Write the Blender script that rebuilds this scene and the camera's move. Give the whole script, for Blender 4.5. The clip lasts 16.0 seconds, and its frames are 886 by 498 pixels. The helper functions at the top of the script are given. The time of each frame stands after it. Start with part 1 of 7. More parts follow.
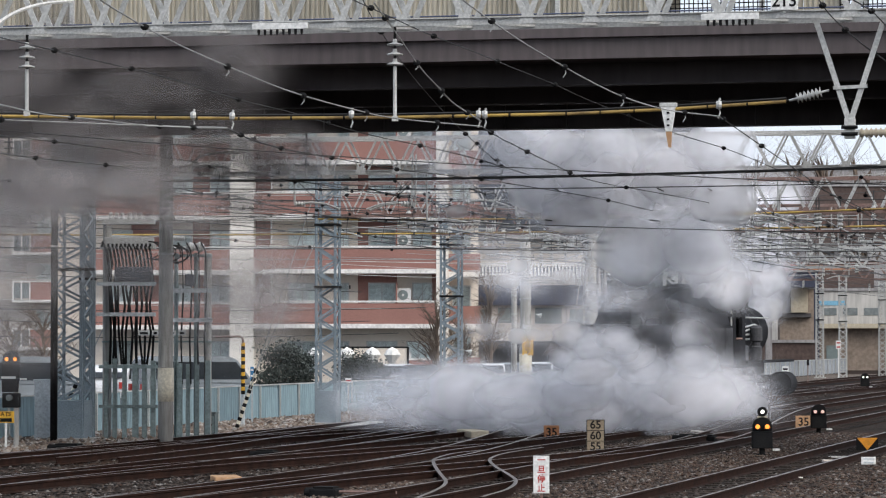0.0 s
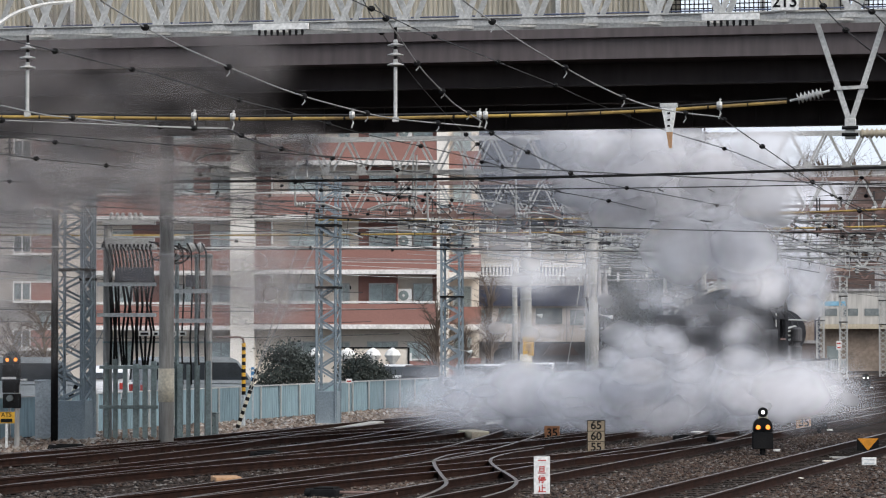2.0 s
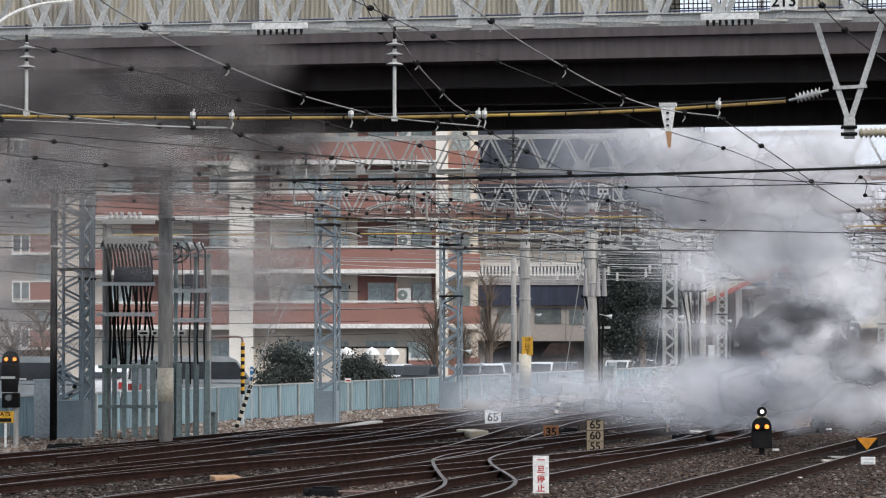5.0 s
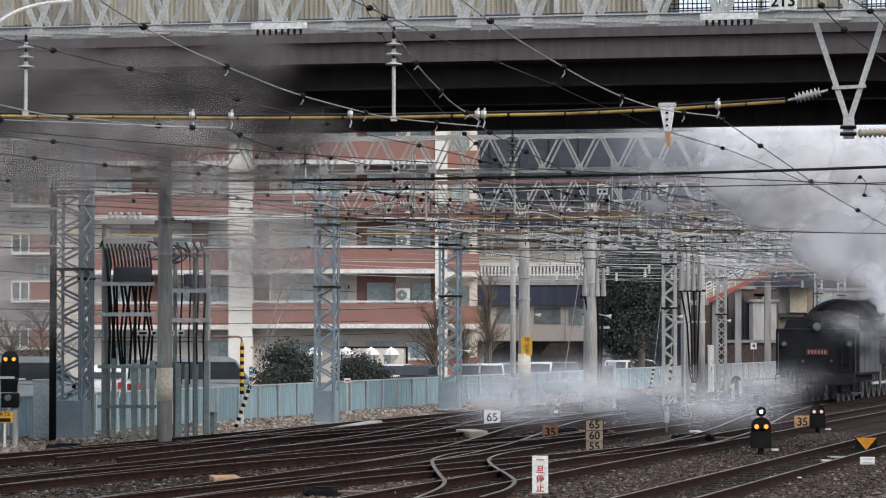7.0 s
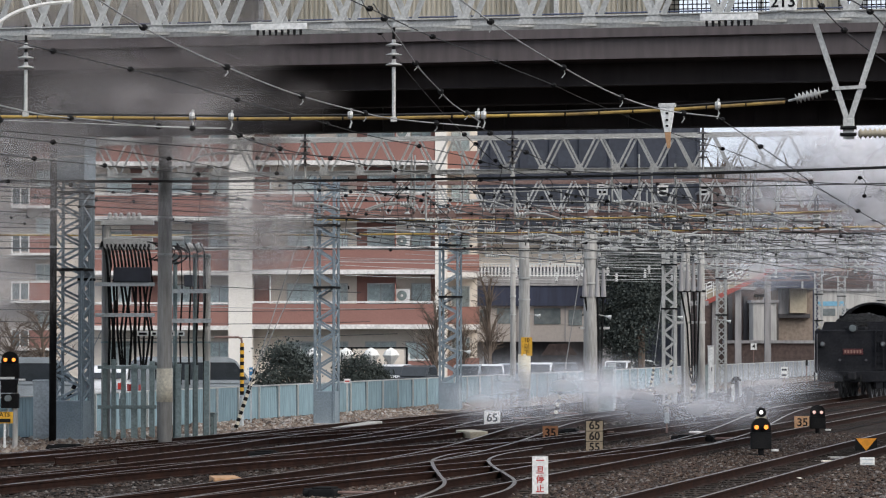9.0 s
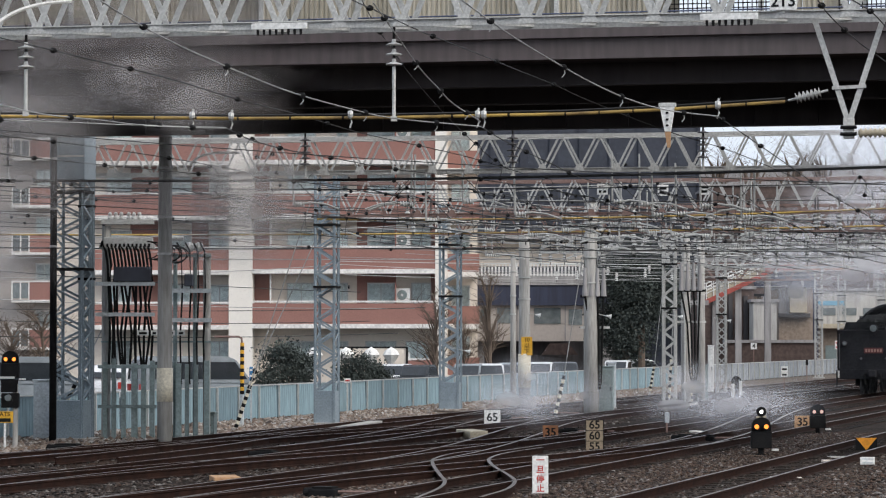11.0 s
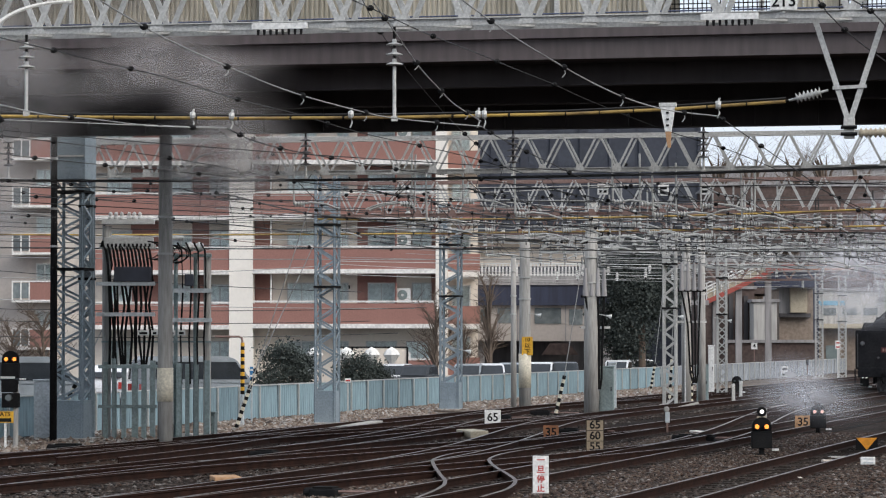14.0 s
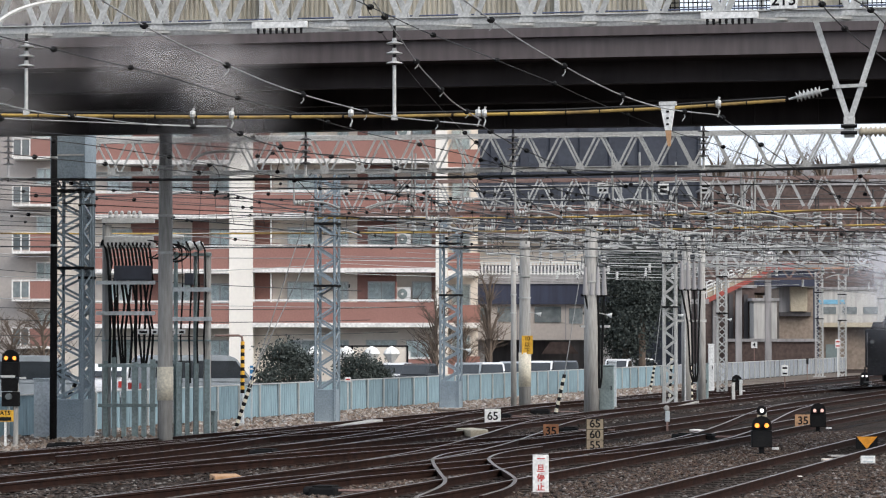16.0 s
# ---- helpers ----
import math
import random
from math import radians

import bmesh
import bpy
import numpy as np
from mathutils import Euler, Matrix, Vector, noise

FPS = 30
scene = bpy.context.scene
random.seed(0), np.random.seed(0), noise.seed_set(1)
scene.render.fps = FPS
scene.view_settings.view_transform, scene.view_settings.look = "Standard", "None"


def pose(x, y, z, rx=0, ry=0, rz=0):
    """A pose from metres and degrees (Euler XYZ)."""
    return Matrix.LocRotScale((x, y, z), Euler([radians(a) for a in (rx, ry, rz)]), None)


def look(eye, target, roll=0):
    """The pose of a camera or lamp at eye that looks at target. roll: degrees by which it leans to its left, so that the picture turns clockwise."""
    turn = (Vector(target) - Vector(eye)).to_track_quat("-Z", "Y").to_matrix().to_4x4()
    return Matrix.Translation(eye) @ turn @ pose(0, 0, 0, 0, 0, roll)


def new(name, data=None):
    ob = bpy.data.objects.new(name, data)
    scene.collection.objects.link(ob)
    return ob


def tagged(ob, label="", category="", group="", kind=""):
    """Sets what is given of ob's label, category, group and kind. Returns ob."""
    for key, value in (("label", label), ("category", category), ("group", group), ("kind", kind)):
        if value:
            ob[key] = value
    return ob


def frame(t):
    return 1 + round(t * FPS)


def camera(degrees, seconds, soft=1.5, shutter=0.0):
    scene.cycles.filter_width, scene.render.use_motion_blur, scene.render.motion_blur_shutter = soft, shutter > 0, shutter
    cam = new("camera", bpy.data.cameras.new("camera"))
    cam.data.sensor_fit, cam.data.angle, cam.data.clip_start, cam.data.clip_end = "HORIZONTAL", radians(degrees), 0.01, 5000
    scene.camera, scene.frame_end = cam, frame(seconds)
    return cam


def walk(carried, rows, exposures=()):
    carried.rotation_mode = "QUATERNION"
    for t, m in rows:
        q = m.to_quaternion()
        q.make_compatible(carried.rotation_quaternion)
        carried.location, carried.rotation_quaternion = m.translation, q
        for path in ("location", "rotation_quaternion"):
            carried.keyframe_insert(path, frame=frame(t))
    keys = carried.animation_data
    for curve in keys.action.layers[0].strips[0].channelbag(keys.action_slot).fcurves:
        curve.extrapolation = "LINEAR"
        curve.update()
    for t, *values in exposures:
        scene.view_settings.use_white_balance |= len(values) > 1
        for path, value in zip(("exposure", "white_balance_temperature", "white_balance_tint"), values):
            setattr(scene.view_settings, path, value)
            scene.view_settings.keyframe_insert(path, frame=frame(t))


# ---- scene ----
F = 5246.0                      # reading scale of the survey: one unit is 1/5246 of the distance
EYE = 2.4                       # eye height over the yard
PITCH = math.atan(159 / F)
cam = camera(math.degrees(2 * math.atan(784 / F)), 16.0, 1.15)
STEP = math.degrees(1 / F)      # degrees in one unit
walk(cam, [(t, pose(0, 0, EYE, 90 + math.degrees(PITCH) + b * STEP, 0, a * STEP)) for t, a, b in (
    (0.0, 2, 0), (0.5, 3, 1), (2.5, 3, 1), (3.0, 2, 1), (4.0, 2, 0), (6.5, 0, 0), (7.3, 0, 0), (7.5, 0, -2), (7.7, 0, 0), (9.0, 0, 1),
    (11.5, 0.5, 0), (12.0, 1, 1), (13.0, 1, 1), (14.0, 1, 0), (14.5, 0, 0), (15.5, 1, 0), (15.8, 1, 0), (16.0, 1, -2))],
     exposures=((0.0, 0.48), (9.2, 0.43), (12.5, 0.41), (15.0, 0.41), (15.6, 0.48), (16.0, 0.69)))

# ---- daylight: a bright overcast sky, high soft sun from behind the camera's right shoulder ----
world = bpy.data.worlds.new("sky")
scene.world = world
world.use_nodes = True
wn = world.node_tree
for n in list(wn.nodes):
    wn.nodes.remove(n)
w_out = wn.nodes.new("ShaderNodeOutputWorld")
w_bg = wn.nodes.new("ShaderNodeBackground")
w_sky = wn.nodes.new("ShaderNodeTexSky")
w_sky.sky_type = "NISHITA"
w_sky.sun_disc = False
w_sky.sun_elevation = radians(37)
w_sky.sun_rotation = radians(131)
w_sky.dust_density = 4.0
w_mix = wn.nodes.new("ShaderNodeMix")
w_mix.data_type = "RGBA"
w_mix.inputs[0].default_value = 0.80
w_mix.inputs[7].default_value = (7.1, 7.8, 9.0, 1)      # cloud layer
wn.links.new(w_sky.outputs[0], w_mix.inputs[6])
wn.links.new(w_mix.outputs[2], w_bg.inputs[0])
w_bg.inputs[1].default_value = 0.104
wn.links.new(w_bg.outputs[0], w_out.inputs[0])
sun = new("sun", bpy.data.lights.new("sun", "SUN"))
sun.data.energy, sun.data.angle, sun.data.color = 1.75, radians(38), (1.0, 0.945, 0.88)
sun.matrix_world = look((75, 15, 75), (0, 80, 0))
scene.cycles.transparent_max_bounces = 64


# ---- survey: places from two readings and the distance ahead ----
def sight(a, b, d):
    """The place d metres ahead that is read at a, b."""
    rx, ry, rz = (a - 784) / F, 1.0, (441 - b) / F
    c, s = math.cos(PITCH), math.sin(PITCH)
    wy, wz = ry * c - rz * s, ry * s + rz * c
    return Vector((rx * d / wy, d, EYE + wz * d / wy))


def ground_at(a, b, z=0.0):
    """The place on the level z that is read at a, b."""
    v = sight(a, b, 1.0) - Vector((0, 0, EYE))
    return Vector((0, 0, EYE)) + v * ((z - EYE) / v.z)


# ---- materials ----
def node(nt, kind, **sockets):
    n = nt.nodes.new(kind)
    for k, v in sockets.items():
        n.inputs[k.replace("_", " ")].default_value = v
    return n


def material(name, colour, rough=0.7, metal=0.0, second=None, scale=3.0, fine=40.0, bump=0.15, spread=0.5, stain=None, stain_scale=0.7,
             stain_cover=0.45, per_object=0.0, streak=False, depth=0.01, grain=0.6):
    m = bpy.data.materials.new(name)
    m.use_nodes = True
    nt = m.node_tree
    b = nt.nodes["Principled BSDF"]
    b.inputs["Roughness"].default_value, b.inputs["Metallic"].default_value = rough, metal
    b.inputs["Specular IOR Level"].default_value = 0.06 if rough >= 0.85 else 0.4
    geo = nt.nodes.new("ShaderNodeTexCoord")
    mapn = nt.nodes.new("ShaderNodeMapping")
    nt.links.new(geo.outputs["Object"], mapn.inputs[0])
    if streak:
        mapn.inputs["Scale"].default_value = (1, 1, 0.12)
    n1 = node(nt, "ShaderNodeTexNoise", Scale=scale, Detail=5.0)
    n2 = node(nt, "ShaderNodeTexNoise", Scale=fine, Detail=4.0)
    for n in (n1, n2):
        nt.links.new(mapn.outputs[0], n.inputs["Vector"])
    second = second or tuple(c * 0.7 for c in colour)
    ramp = node(nt, "ShaderNodeMapRange", From_Min=0.5 - spread / 2, From_Max=0.5 + spread / 2)
    nt.links.new(n1.outputs[0], ramp.inputs[0])
    mix = nt.nodes.new("ShaderNodeMix")
    mix.data_type = "RGBA"
    mix.inputs[6].default_value, mix.inputs[7].default_value = (*second, 1), (*colour, 1)
    nt.links.new(ramp.outputs[0], mix.inputs[0])
    fine_mix = nt.nodes.new("ShaderNodeMix")
    fine_mix.data_type, fine_mix.blend_type = "RGBA", "MULTIPLY"
    fine_mix.inputs[0].default_value = grain
    r2 = node(nt, "ShaderNodeMapRange", From_Min=0.3, From_Max=0.7, To_Min=0.6, To_Max=1.3)
    nt.links.new(n2.outputs[0], r2.inputs[0])
    nt.links.new(mix.outputs[2], fine_mix.inputs[6])
    nt.links.new(r2.outputs[0], fine_mix.inputs[7])
    col = fine_mix.outputs[2]
    if stain:
        n3 = node(nt, "ShaderNodeTexNoise", Scale=stain_scale, Detail=8.0, Roughness=0.65)
        nt.links.new(mapn.outputs[0], n3.inputs["Vector"])
        r3 = node(nt, "ShaderNodeMapRange", From_Min=1 - stain_cover - 0.08, From_Max=1 - stain_cover + 0.12)
        nt.links.new(n3.outputs[0], r3.inputs[0])
        sm = nt.nodes.new("ShaderNodeMix")
        sm.data_type = "RGBA"
        sm.inputs[7].default_value = (*stain, 1)
        nt.links.new(r3.outputs[0], sm.inputs[0])
        nt.links.new(col, sm.inputs[6])
        col = sm.outputs[2]
    if per_object:
        info = nt.nodes.new("ShaderNodeObjectInfo")
        hv = nt.nodes.new("ShaderNodeHueSaturation")
        r4 = node(nt, "ShaderNodeMapRange", To_Min=1 - per_object, To_Max=1 + per_object)
        nt.links.new(info.outputs["Random"], r4.inputs[0])
        nt.links.new(r4.outputs[0], hv.inputs["Value"])
        nt.links.new(col, hv.inputs["Color"])
        col = hv.outputs[0]
    nt.links.new(col, b.inputs["Base Color"])
    if bump:
        bp = node(nt, "ShaderNodeBump", Strength=bump, Distance=depth)
        nt.links.new(n2.outputs[0], bp.inputs["Height"])
        nt.links.new(bp.outputs[0], b.inputs["Normal"])
    return m


def glow(name, colour, power):
    m = bpy.data.materials.new(name)
    m.use_nodes = True
    b = m.node_tree.nodes["Principled BSDF"]
    b.inputs["Base Color"].default_value = (*colour, 1)
    b.inputs["Emission Color"].default_value = (*colour, 1)
    b.inputs["Emission Strength"].default_value = power
    return m


def vapour(name, colour, thick, coarse, cover, rag=1.3):
    """Steam or smoke: scatters light through, thins out from its core to its edge and in wisps."""
    m = bpy.data.materials.new(name)
    m.use_nodes = True
    nt = m.node_tree
    for n in list(nt.nodes):
        nt.nodes.remove(n)
    out = nt.nodes.new("ShaderNodeOutputMaterial")
    dif = nt.nodes.new("ShaderNodeBsdfDiffuse")
    tra = nt.nodes.new("ShaderNodeBsdfTranslucent")
    dif.inputs[0].default_value = tra.inputs[0].default_value = (*colour, 1)
    # scattering hardly depends on the surface's slope
    gn = nt.nodes.new("ShaderNodeNewGeometry")
    soft_n = nt.nodes.new("ShaderNodeVectorMath")
    soft_n.operation = "MULTIPLY_ADD"
    soft_n.inputs[1].default_value, soft_n.inputs[2].default_value = (0.2, 0.2, 0.2), (0.2, -0.4, 0.6)
    nt.links.new(gn.outputs["Normal"], soft_n.inputs[0])
    nt.links.new(soft_n.outputs[0], dif.inputs["Normal"])
    deep_n = nt.nodes.new("ShaderNodeVectorMath")
    deep_n.operation = "MULTIPLY_ADD"
    deep_n.inputs[1].default_value, deep_n.inputs[2].default_value = (0.2, 0.2, 0.2), (0.0, -0.65, -0.6)
    nt.links.new(gn.outputs["Normal"], deep_n.inputs[0])
    nt.links.new(deep_n.outputs[0], tra.inputs["Normal"])
    half = nt.nodes.new("ShaderNodeMixShader")
    half.inputs[0].default_value = 0.45
    nt.links.new(dif.outputs[0], half.inputs[1])
    nt.links.new(tra.outputs[0], half.inputs[2])
    clear = nt.nodes.new("ShaderNodeBsdfTransparent")
    fin = nt.nodes.new("ShaderNodeMixShader")
    tc = nt.nodes.new("ShaderNodeTexCoord")
    sep = nt.nodes.new("ShaderNodeSeparateXYZ")
    nt.links.new(tc.outputs["Object"], sep.inputs[0])
    comb = nt.nodes.new("ShaderNodeCombineXYZ")
    nt.links.new(sep.outputs[0], comb.inputs[0])
    nt.links.new(sep.outputs[2], comb.inputs[2])
    ln = nt.nodes.new("ShaderNodeVectorMath")
    ln.operation = "LENGTH"
    nt.links.new(comb.outputs[0], ln.inputs[0])
    info = nt.nodes.new("ShaderNodeObjectInfo")
    no = node(nt, "ShaderNodeTexNoise", Scale=coarse, Detail=3.0, Roughness=0.5, Distortion=0.15)
    no.noise_dimensions = "4D"
    w = node(nt, "ShaderNodeMath")
    w.operation = "MULTIPLY"
    w.inputs[1].default_value = 37.0
    nt.links.new(info.outputs["Random"], w.inputs[0])
    nt.links.new(w.outputs[0], no.inputs["W"])
    nt.links.new(tc.outputs["Object"], no.inputs["Vector"])
    # edge = radius + wisps
    wob = node(nt, "ShaderNodeMath")
    wob.operation = "MULTIPLY_ADD"
    wob.inputs[1].default_value, wob.inputs[2].default_value = rag, -rag / 2
    nt.links.new(no.outputs[0], wob.inputs[0])
    edge = node(nt, "ShaderNodeMath")
    nt.links.new(ln.outputs["Value"], edge.inputs[0])
    nt.links.new(wob.outputs[0], edge.inputs[1])
    fall = node(nt, "ShaderNodeMapRange", From_Min=0.88, From_Max=0.88 - cover, To_Min=0.0, To_Max=1.0)
    fall.interpolation_type = "SMOOTHSTEP"
    nt.links.new(edge.outputs[0], fall.inputs[0])
    rim = node(nt, "ShaderNodeMapRange", From_Min=0.98, From_Max=0.12, To_Min=0.0, To_Max=1.0)
    rim.interpolation_type = "SMOOTHSTEP"
    nt.links.new(ln.outputs["Value"], rim.inputs[0])
    al = node(nt, "ShaderNodeMath")
    al.operation = "MULTIPLY"
    nt.links.new(fall.outputs[0], al.inputs[0])
    nt.links.new(rim.outputs[0], al.inputs[1])
    al2 = node(nt, "ShaderNodeMath")
    al2.operation = "MULTIPLY"
    al2.inputs[1].default_value = thick
    nt.links.new(al.outputs[0], al2.inputs[0])
    nt.links.new(al2.outputs[0], fin.inputs[0])
    nt.links.new(clear.outputs[0], fin.inputs[1])
    nt.links.new(half.outputs[0], fin.inputs[2])
    nt.links.new(fin.outputs[0], out.inputs[0])
    return m


def clear_glass(name, tint):
    """A window pane: mirrors a little, more at grazing angles, and lets the rest through."""
    m = bpy.data.materials.new(name)
    m.use_nodes = True
    nt = m.node_tree
    for n in list(nt.nodes):
        nt.nodes.remove(n)
    out = nt.nodes.new("ShaderNodeOutputMaterial")
    gl = node(nt, "ShaderNodeBsdfGlossy", Roughness=0.05)
    tr = nt.nodes.new("ShaderNodeBsdfTransparent")
    tr.inputs[0].default_value = (*tint, 1)
    fr = node(nt, "ShaderNodeFresnel", IOR=1.35)
    mx = nt.nodes.new("ShaderNodeMixShader")
    nt.links.new(fr.outputs[0], mx.inputs[0])
    nt.links.new(tr.outputs[0], mx.inputs[1])
    nt.links.new(gl.outputs[0], mx.inputs[2])
    nt.links.new(mx.outputs[0], out.inputs[0])
    return m


M = {
    "pane": clear_glass("pane", (0.92, 0.95, 0.95)),
    "ballast": material("ballast", (0.035, 0.027, 0.022), 0.95, second=(0.013, 0.010, 0.009), scale=0.25, fine=9.0, bump=1.0, depth=0.06,
                        stain=(0.06, 0.034, 0.022), stain_scale=0.12, stain_cover=0.42),
    "oily": material("oily", (0.018, 0.014, 0.013), 0.9, second=(0.008, 0.007, 0.006), scale=0.5, fine=9.0, bump=1.0, depth=0.05, stain=(0.031, 0.017, 0.011), stain_scale=0.3, stain_cover=0.4),
    "gravel": material("gravel", (0.180, 0.154, 0.131), 0.95, second=(0.098, 0.075, 0.060), scale=0.5, fine=8, bump=1.0, depth=0.05),
    "rail_side": material("rail_side", (0.036, 0.018, 0.013), 0.85, second=(0.014, 0.009, 0.008), scale=4, fine=60),
    "rail_top": material("rail_top", (0.27, 0.245, 0.23), 0.42, 0.75, second=(0.13, 0.10, 0.085), scale=2, fine=60),
    "sleeper": material("sleeper", (0.05, 0.04, 0.034), 0.9, second=(0.02, 0.016, 0.014), scale=3, fine=30, per_object=0.3),
    "steel": material("steel", (0.55, 0.55, 0.53), 0.55, 0.2, second=(0.42, 0.42, 0.405), scale=1.5, fine=25, stain=(0.27, 0.23, 0.20), stain_cover=0.3, stain_scale=1.6),
    "steel_blue": material("steel_blue", (0.31, 0.365, 0.40), 0.6, 0.2, second=(0.21, 0.26, 0.295), scale=1.5, fine=25, stain=(0.20, 0.18, 0.17), stain_cover=0.25),
    "steel_rust": material("steel_rust", (0.27, 0.20, 0.18), 0.75, 0.1, second=(0.18, 0.10, 0.08), scale=1.2, fine=20),
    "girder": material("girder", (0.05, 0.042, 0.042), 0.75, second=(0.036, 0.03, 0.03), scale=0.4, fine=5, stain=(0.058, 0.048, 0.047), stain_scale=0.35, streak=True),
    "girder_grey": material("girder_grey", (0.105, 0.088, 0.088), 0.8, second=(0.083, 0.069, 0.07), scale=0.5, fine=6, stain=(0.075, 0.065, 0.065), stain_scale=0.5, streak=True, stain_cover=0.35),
    "panel_beige": material("panel_beige", (0.50, 0.46, 0.38), 0.85, second=(0.36, 0.33, 0.26), scale=1.2, fine=10, stain=(0.22, 0.20, 0.15), stain_scale=1.5, streak=True, stain_cover=0.42, per_object=0.2),
    "black": material("black", (0.011, 0.011, 0.012), 0.86, second=(0.018, 0.018, 0.018), scale=4, fine=30),
    "loco": material("loco", (0.014, 0.015, 0.018), 0.86, 0.0, second=(0.03, 0.03, 0.033), scale=1.5, fine=12, stain=(0.035, 0.032, 0.03), stain_cover=0.3, stain_scale=1.5),
    "loco_grey": material("loco_grey", (0.075, 0.075, 0.08), 0.6, second=(0.05, 0.05, 0.055), scale=1.2, fine=15),
    "coal": material("coal", (0.012, 0.012, 0.012), 0.9, second=(0.026, 0.026, 0.026), scale=6, fine=14, bump=1.0, depth=0.1),
    "brass": material("brass", (0.42, 0.25, 0.2), 0.5, 0.3),
    "wire": material("wire", (0.05, 0.05, 0.05), 0.6, 0.3, scale=0.5, fine=5),
    "wire_light": material("wire_light", (0.42, 0.42, 0.41), 0.5, 0.5, second=(0.25, 0.25, 0.24), scale=0.5, fine=5),
    "wire_yellow": material("wire_yellow", (0.44, 0.29, 0.07), 0.6, second=(0.20, 0.13, 0.05), scale=0.9, fine=8, spread=0.2),
    "porcelain": material("porcelain", (0.62, 0.62, 0.60), 0.3, second=(0.45, 0.45, 0.43), scale=3, fine=30),
    "insulator_dark": material("insulator_dark", (0.06, 0.055, 0.055), 0.35),
    "concrete": material("concrete", (0.42, 0.41, 0.385), 0.9, second=(0.33, 0.32, 0.30), scale=1.2, fine=18, stain=(0.2, 0.19, 0.18), stain_cover=0.3, streak=True),
    "wall_cream": material("wall_cream", (0.74, 0.67, 0.585), 0.85, second=(0.68, 0.61, 0.53), scale=0.25, fine=6, grain=0.12),
    "wall_white": material("wall_white", (0.80, 0.76, 0.70), 0.8, second=(0.74, 0.70, 0.64), scale=0.3, fine=6, grain=0.1),
    "tile_red": material("tile_red", (0.305, 0.155, 0.128), 0.75, second=(0.26, 0.13, 0.108), scale=0.3, fine=14, grain=0.3),
    "slab_white": material("slab_white", (0.78, 0.76, 0.73), 0.7, second=(0.62, 0.60, 0.57), scale=0.8, fine=8),
    "alu": material("alu", (0.62, 0.62, 0.60), 0.45, 0.4),
    "curtain": material("curtain", (0.90, 0.90, 0.87), 0.9, second=(0.62, 0.66, 0.66), scale=0.6, fine=5, per_object=0.35),
    "glass_dark": material("glass_dark", (0.045, 0.05, 0.065), 0.35, second=(0.034, 0.039, 0.052), scale=0.9, fine=4, bump=0, per_object=0.15),
    "beam_navy": material("beam_navy", (0.035, 0.042, 0.075), 0.6, second=(0.026, 0.03, 0.052), scale=0.6, fine=5, streak=True),
    "glass": material("glass", (0.10, 0.12, 0.125), 0.08, second=(0.2, 0.22, 0.22), scale=0.9, fine=4, bump=0, per_object=0.4),
    "fence_blue": material("fence_blue", (0.248, 0.347, 0.387), 0.6, second=(0.171, 0.257, 0.288), scale=1.0, fine=12, stain=(0.396, 0.441, 0.459), stain_cover=0.36, stain_scale=1.4, streak=True, per_object=0.14),
    "fence_grey": material("fence_grey", (0.302, 0.324, 0.346), 0.6, second=(0.238, 0.259, 0.281), scale=1.0, fine=12, streak=True, per_object=0.1),
    "box_grey": material("box_grey", (0.52, 0.56, 0.58), 0.6, second=(0.42, 0.46, 0.48), scale=1.5, fine=20, stain=(0.3, 0.3, 0.29), stain_cover=0.22),
    "box_green": material("box_green", (0.23, 0.29, 0.29), 0.65, second=(0.16, 0.20, 0.20), scale=1.5, fine=20, per_object=0.2),
    "rubber": material("rubber", (0.016, 0.016, 0.016), 0.86),
    "yellow": material("yellow", (0.75, 0.42, 0.03), 0.55, second=(0.6, 0.32, 0.03), scale=3, fine=20),
    "orange": material("orange", (0.85, 0.33, 0.02), 0.5),
    "tan": material("tan", (0.50, 0.30, 0.16), 0.7, second=(0.40, 0.23, 0.12), scale=5, fine=30),
    "tan_rust": material("tan_rust", (0.42, 0.19, 0.09), 0.8, second=(0.28, 0.12, 0.06), scale=5, fine=30),
    "white": material("white", (0.78, 0.78, 0.76), 0.6, second=(0.66, 0.66, 0.64), scale=3, fine=20),
    "wrap": material("wrap", (0.68, 0.63, 0.51), 0.7, second=(0.58, 0.53, 0.42), scale=4, fine=20),
    "cream_plate": material("cream_plate", (0.50, 0.44, 0.33), 0.7, second=(0.38, 0.33, 0.25), scale=4, fine=20),
    "red": material("red", (0.55, 0.05, 0.04), 0.6),
    "plate_red": material("plate_red", (0.10, 0.025, 0.025), 0.5),
    "red_stringer": material("red_stringer", (0.40, 0.09, 0.07), 0.7, second=(0.3, 0.07, 0.055)),
    "blue": material("blue", (0.05, 0.22, 0.45), 0.6),
    "pale_blue": material("pale_blue", (0.20, 0.45, 0.62), 0.6),
    "conduit": material("conduit", (0.10, 0.12, 0.19), 0.6),
    "dark_building": material("dark_building", (0.042, 0.047, 0.064), 0.7, second=(0.032, 0.037, 0.05), scale=0.3, fine=3),
    "far_grey": material("far_grey", (0.34, 0.33, 0.33), 0.85, second=(0.26, 0.25, 0.25), scale=0.3, fine=4, streak=True),
    "far_dark": material("far_dark", (0.10, 0.095, 0.097), 0.85, second=(0.065, 0.062, 0.064), scale=0.4, fine=4, streak=True),
    "far_pale": material("far_pale", (0.50, 0.485, 0.46), 0.85, second=(0.40, 0.39, 0.37), scale=0.4, fine=4, streak=True),
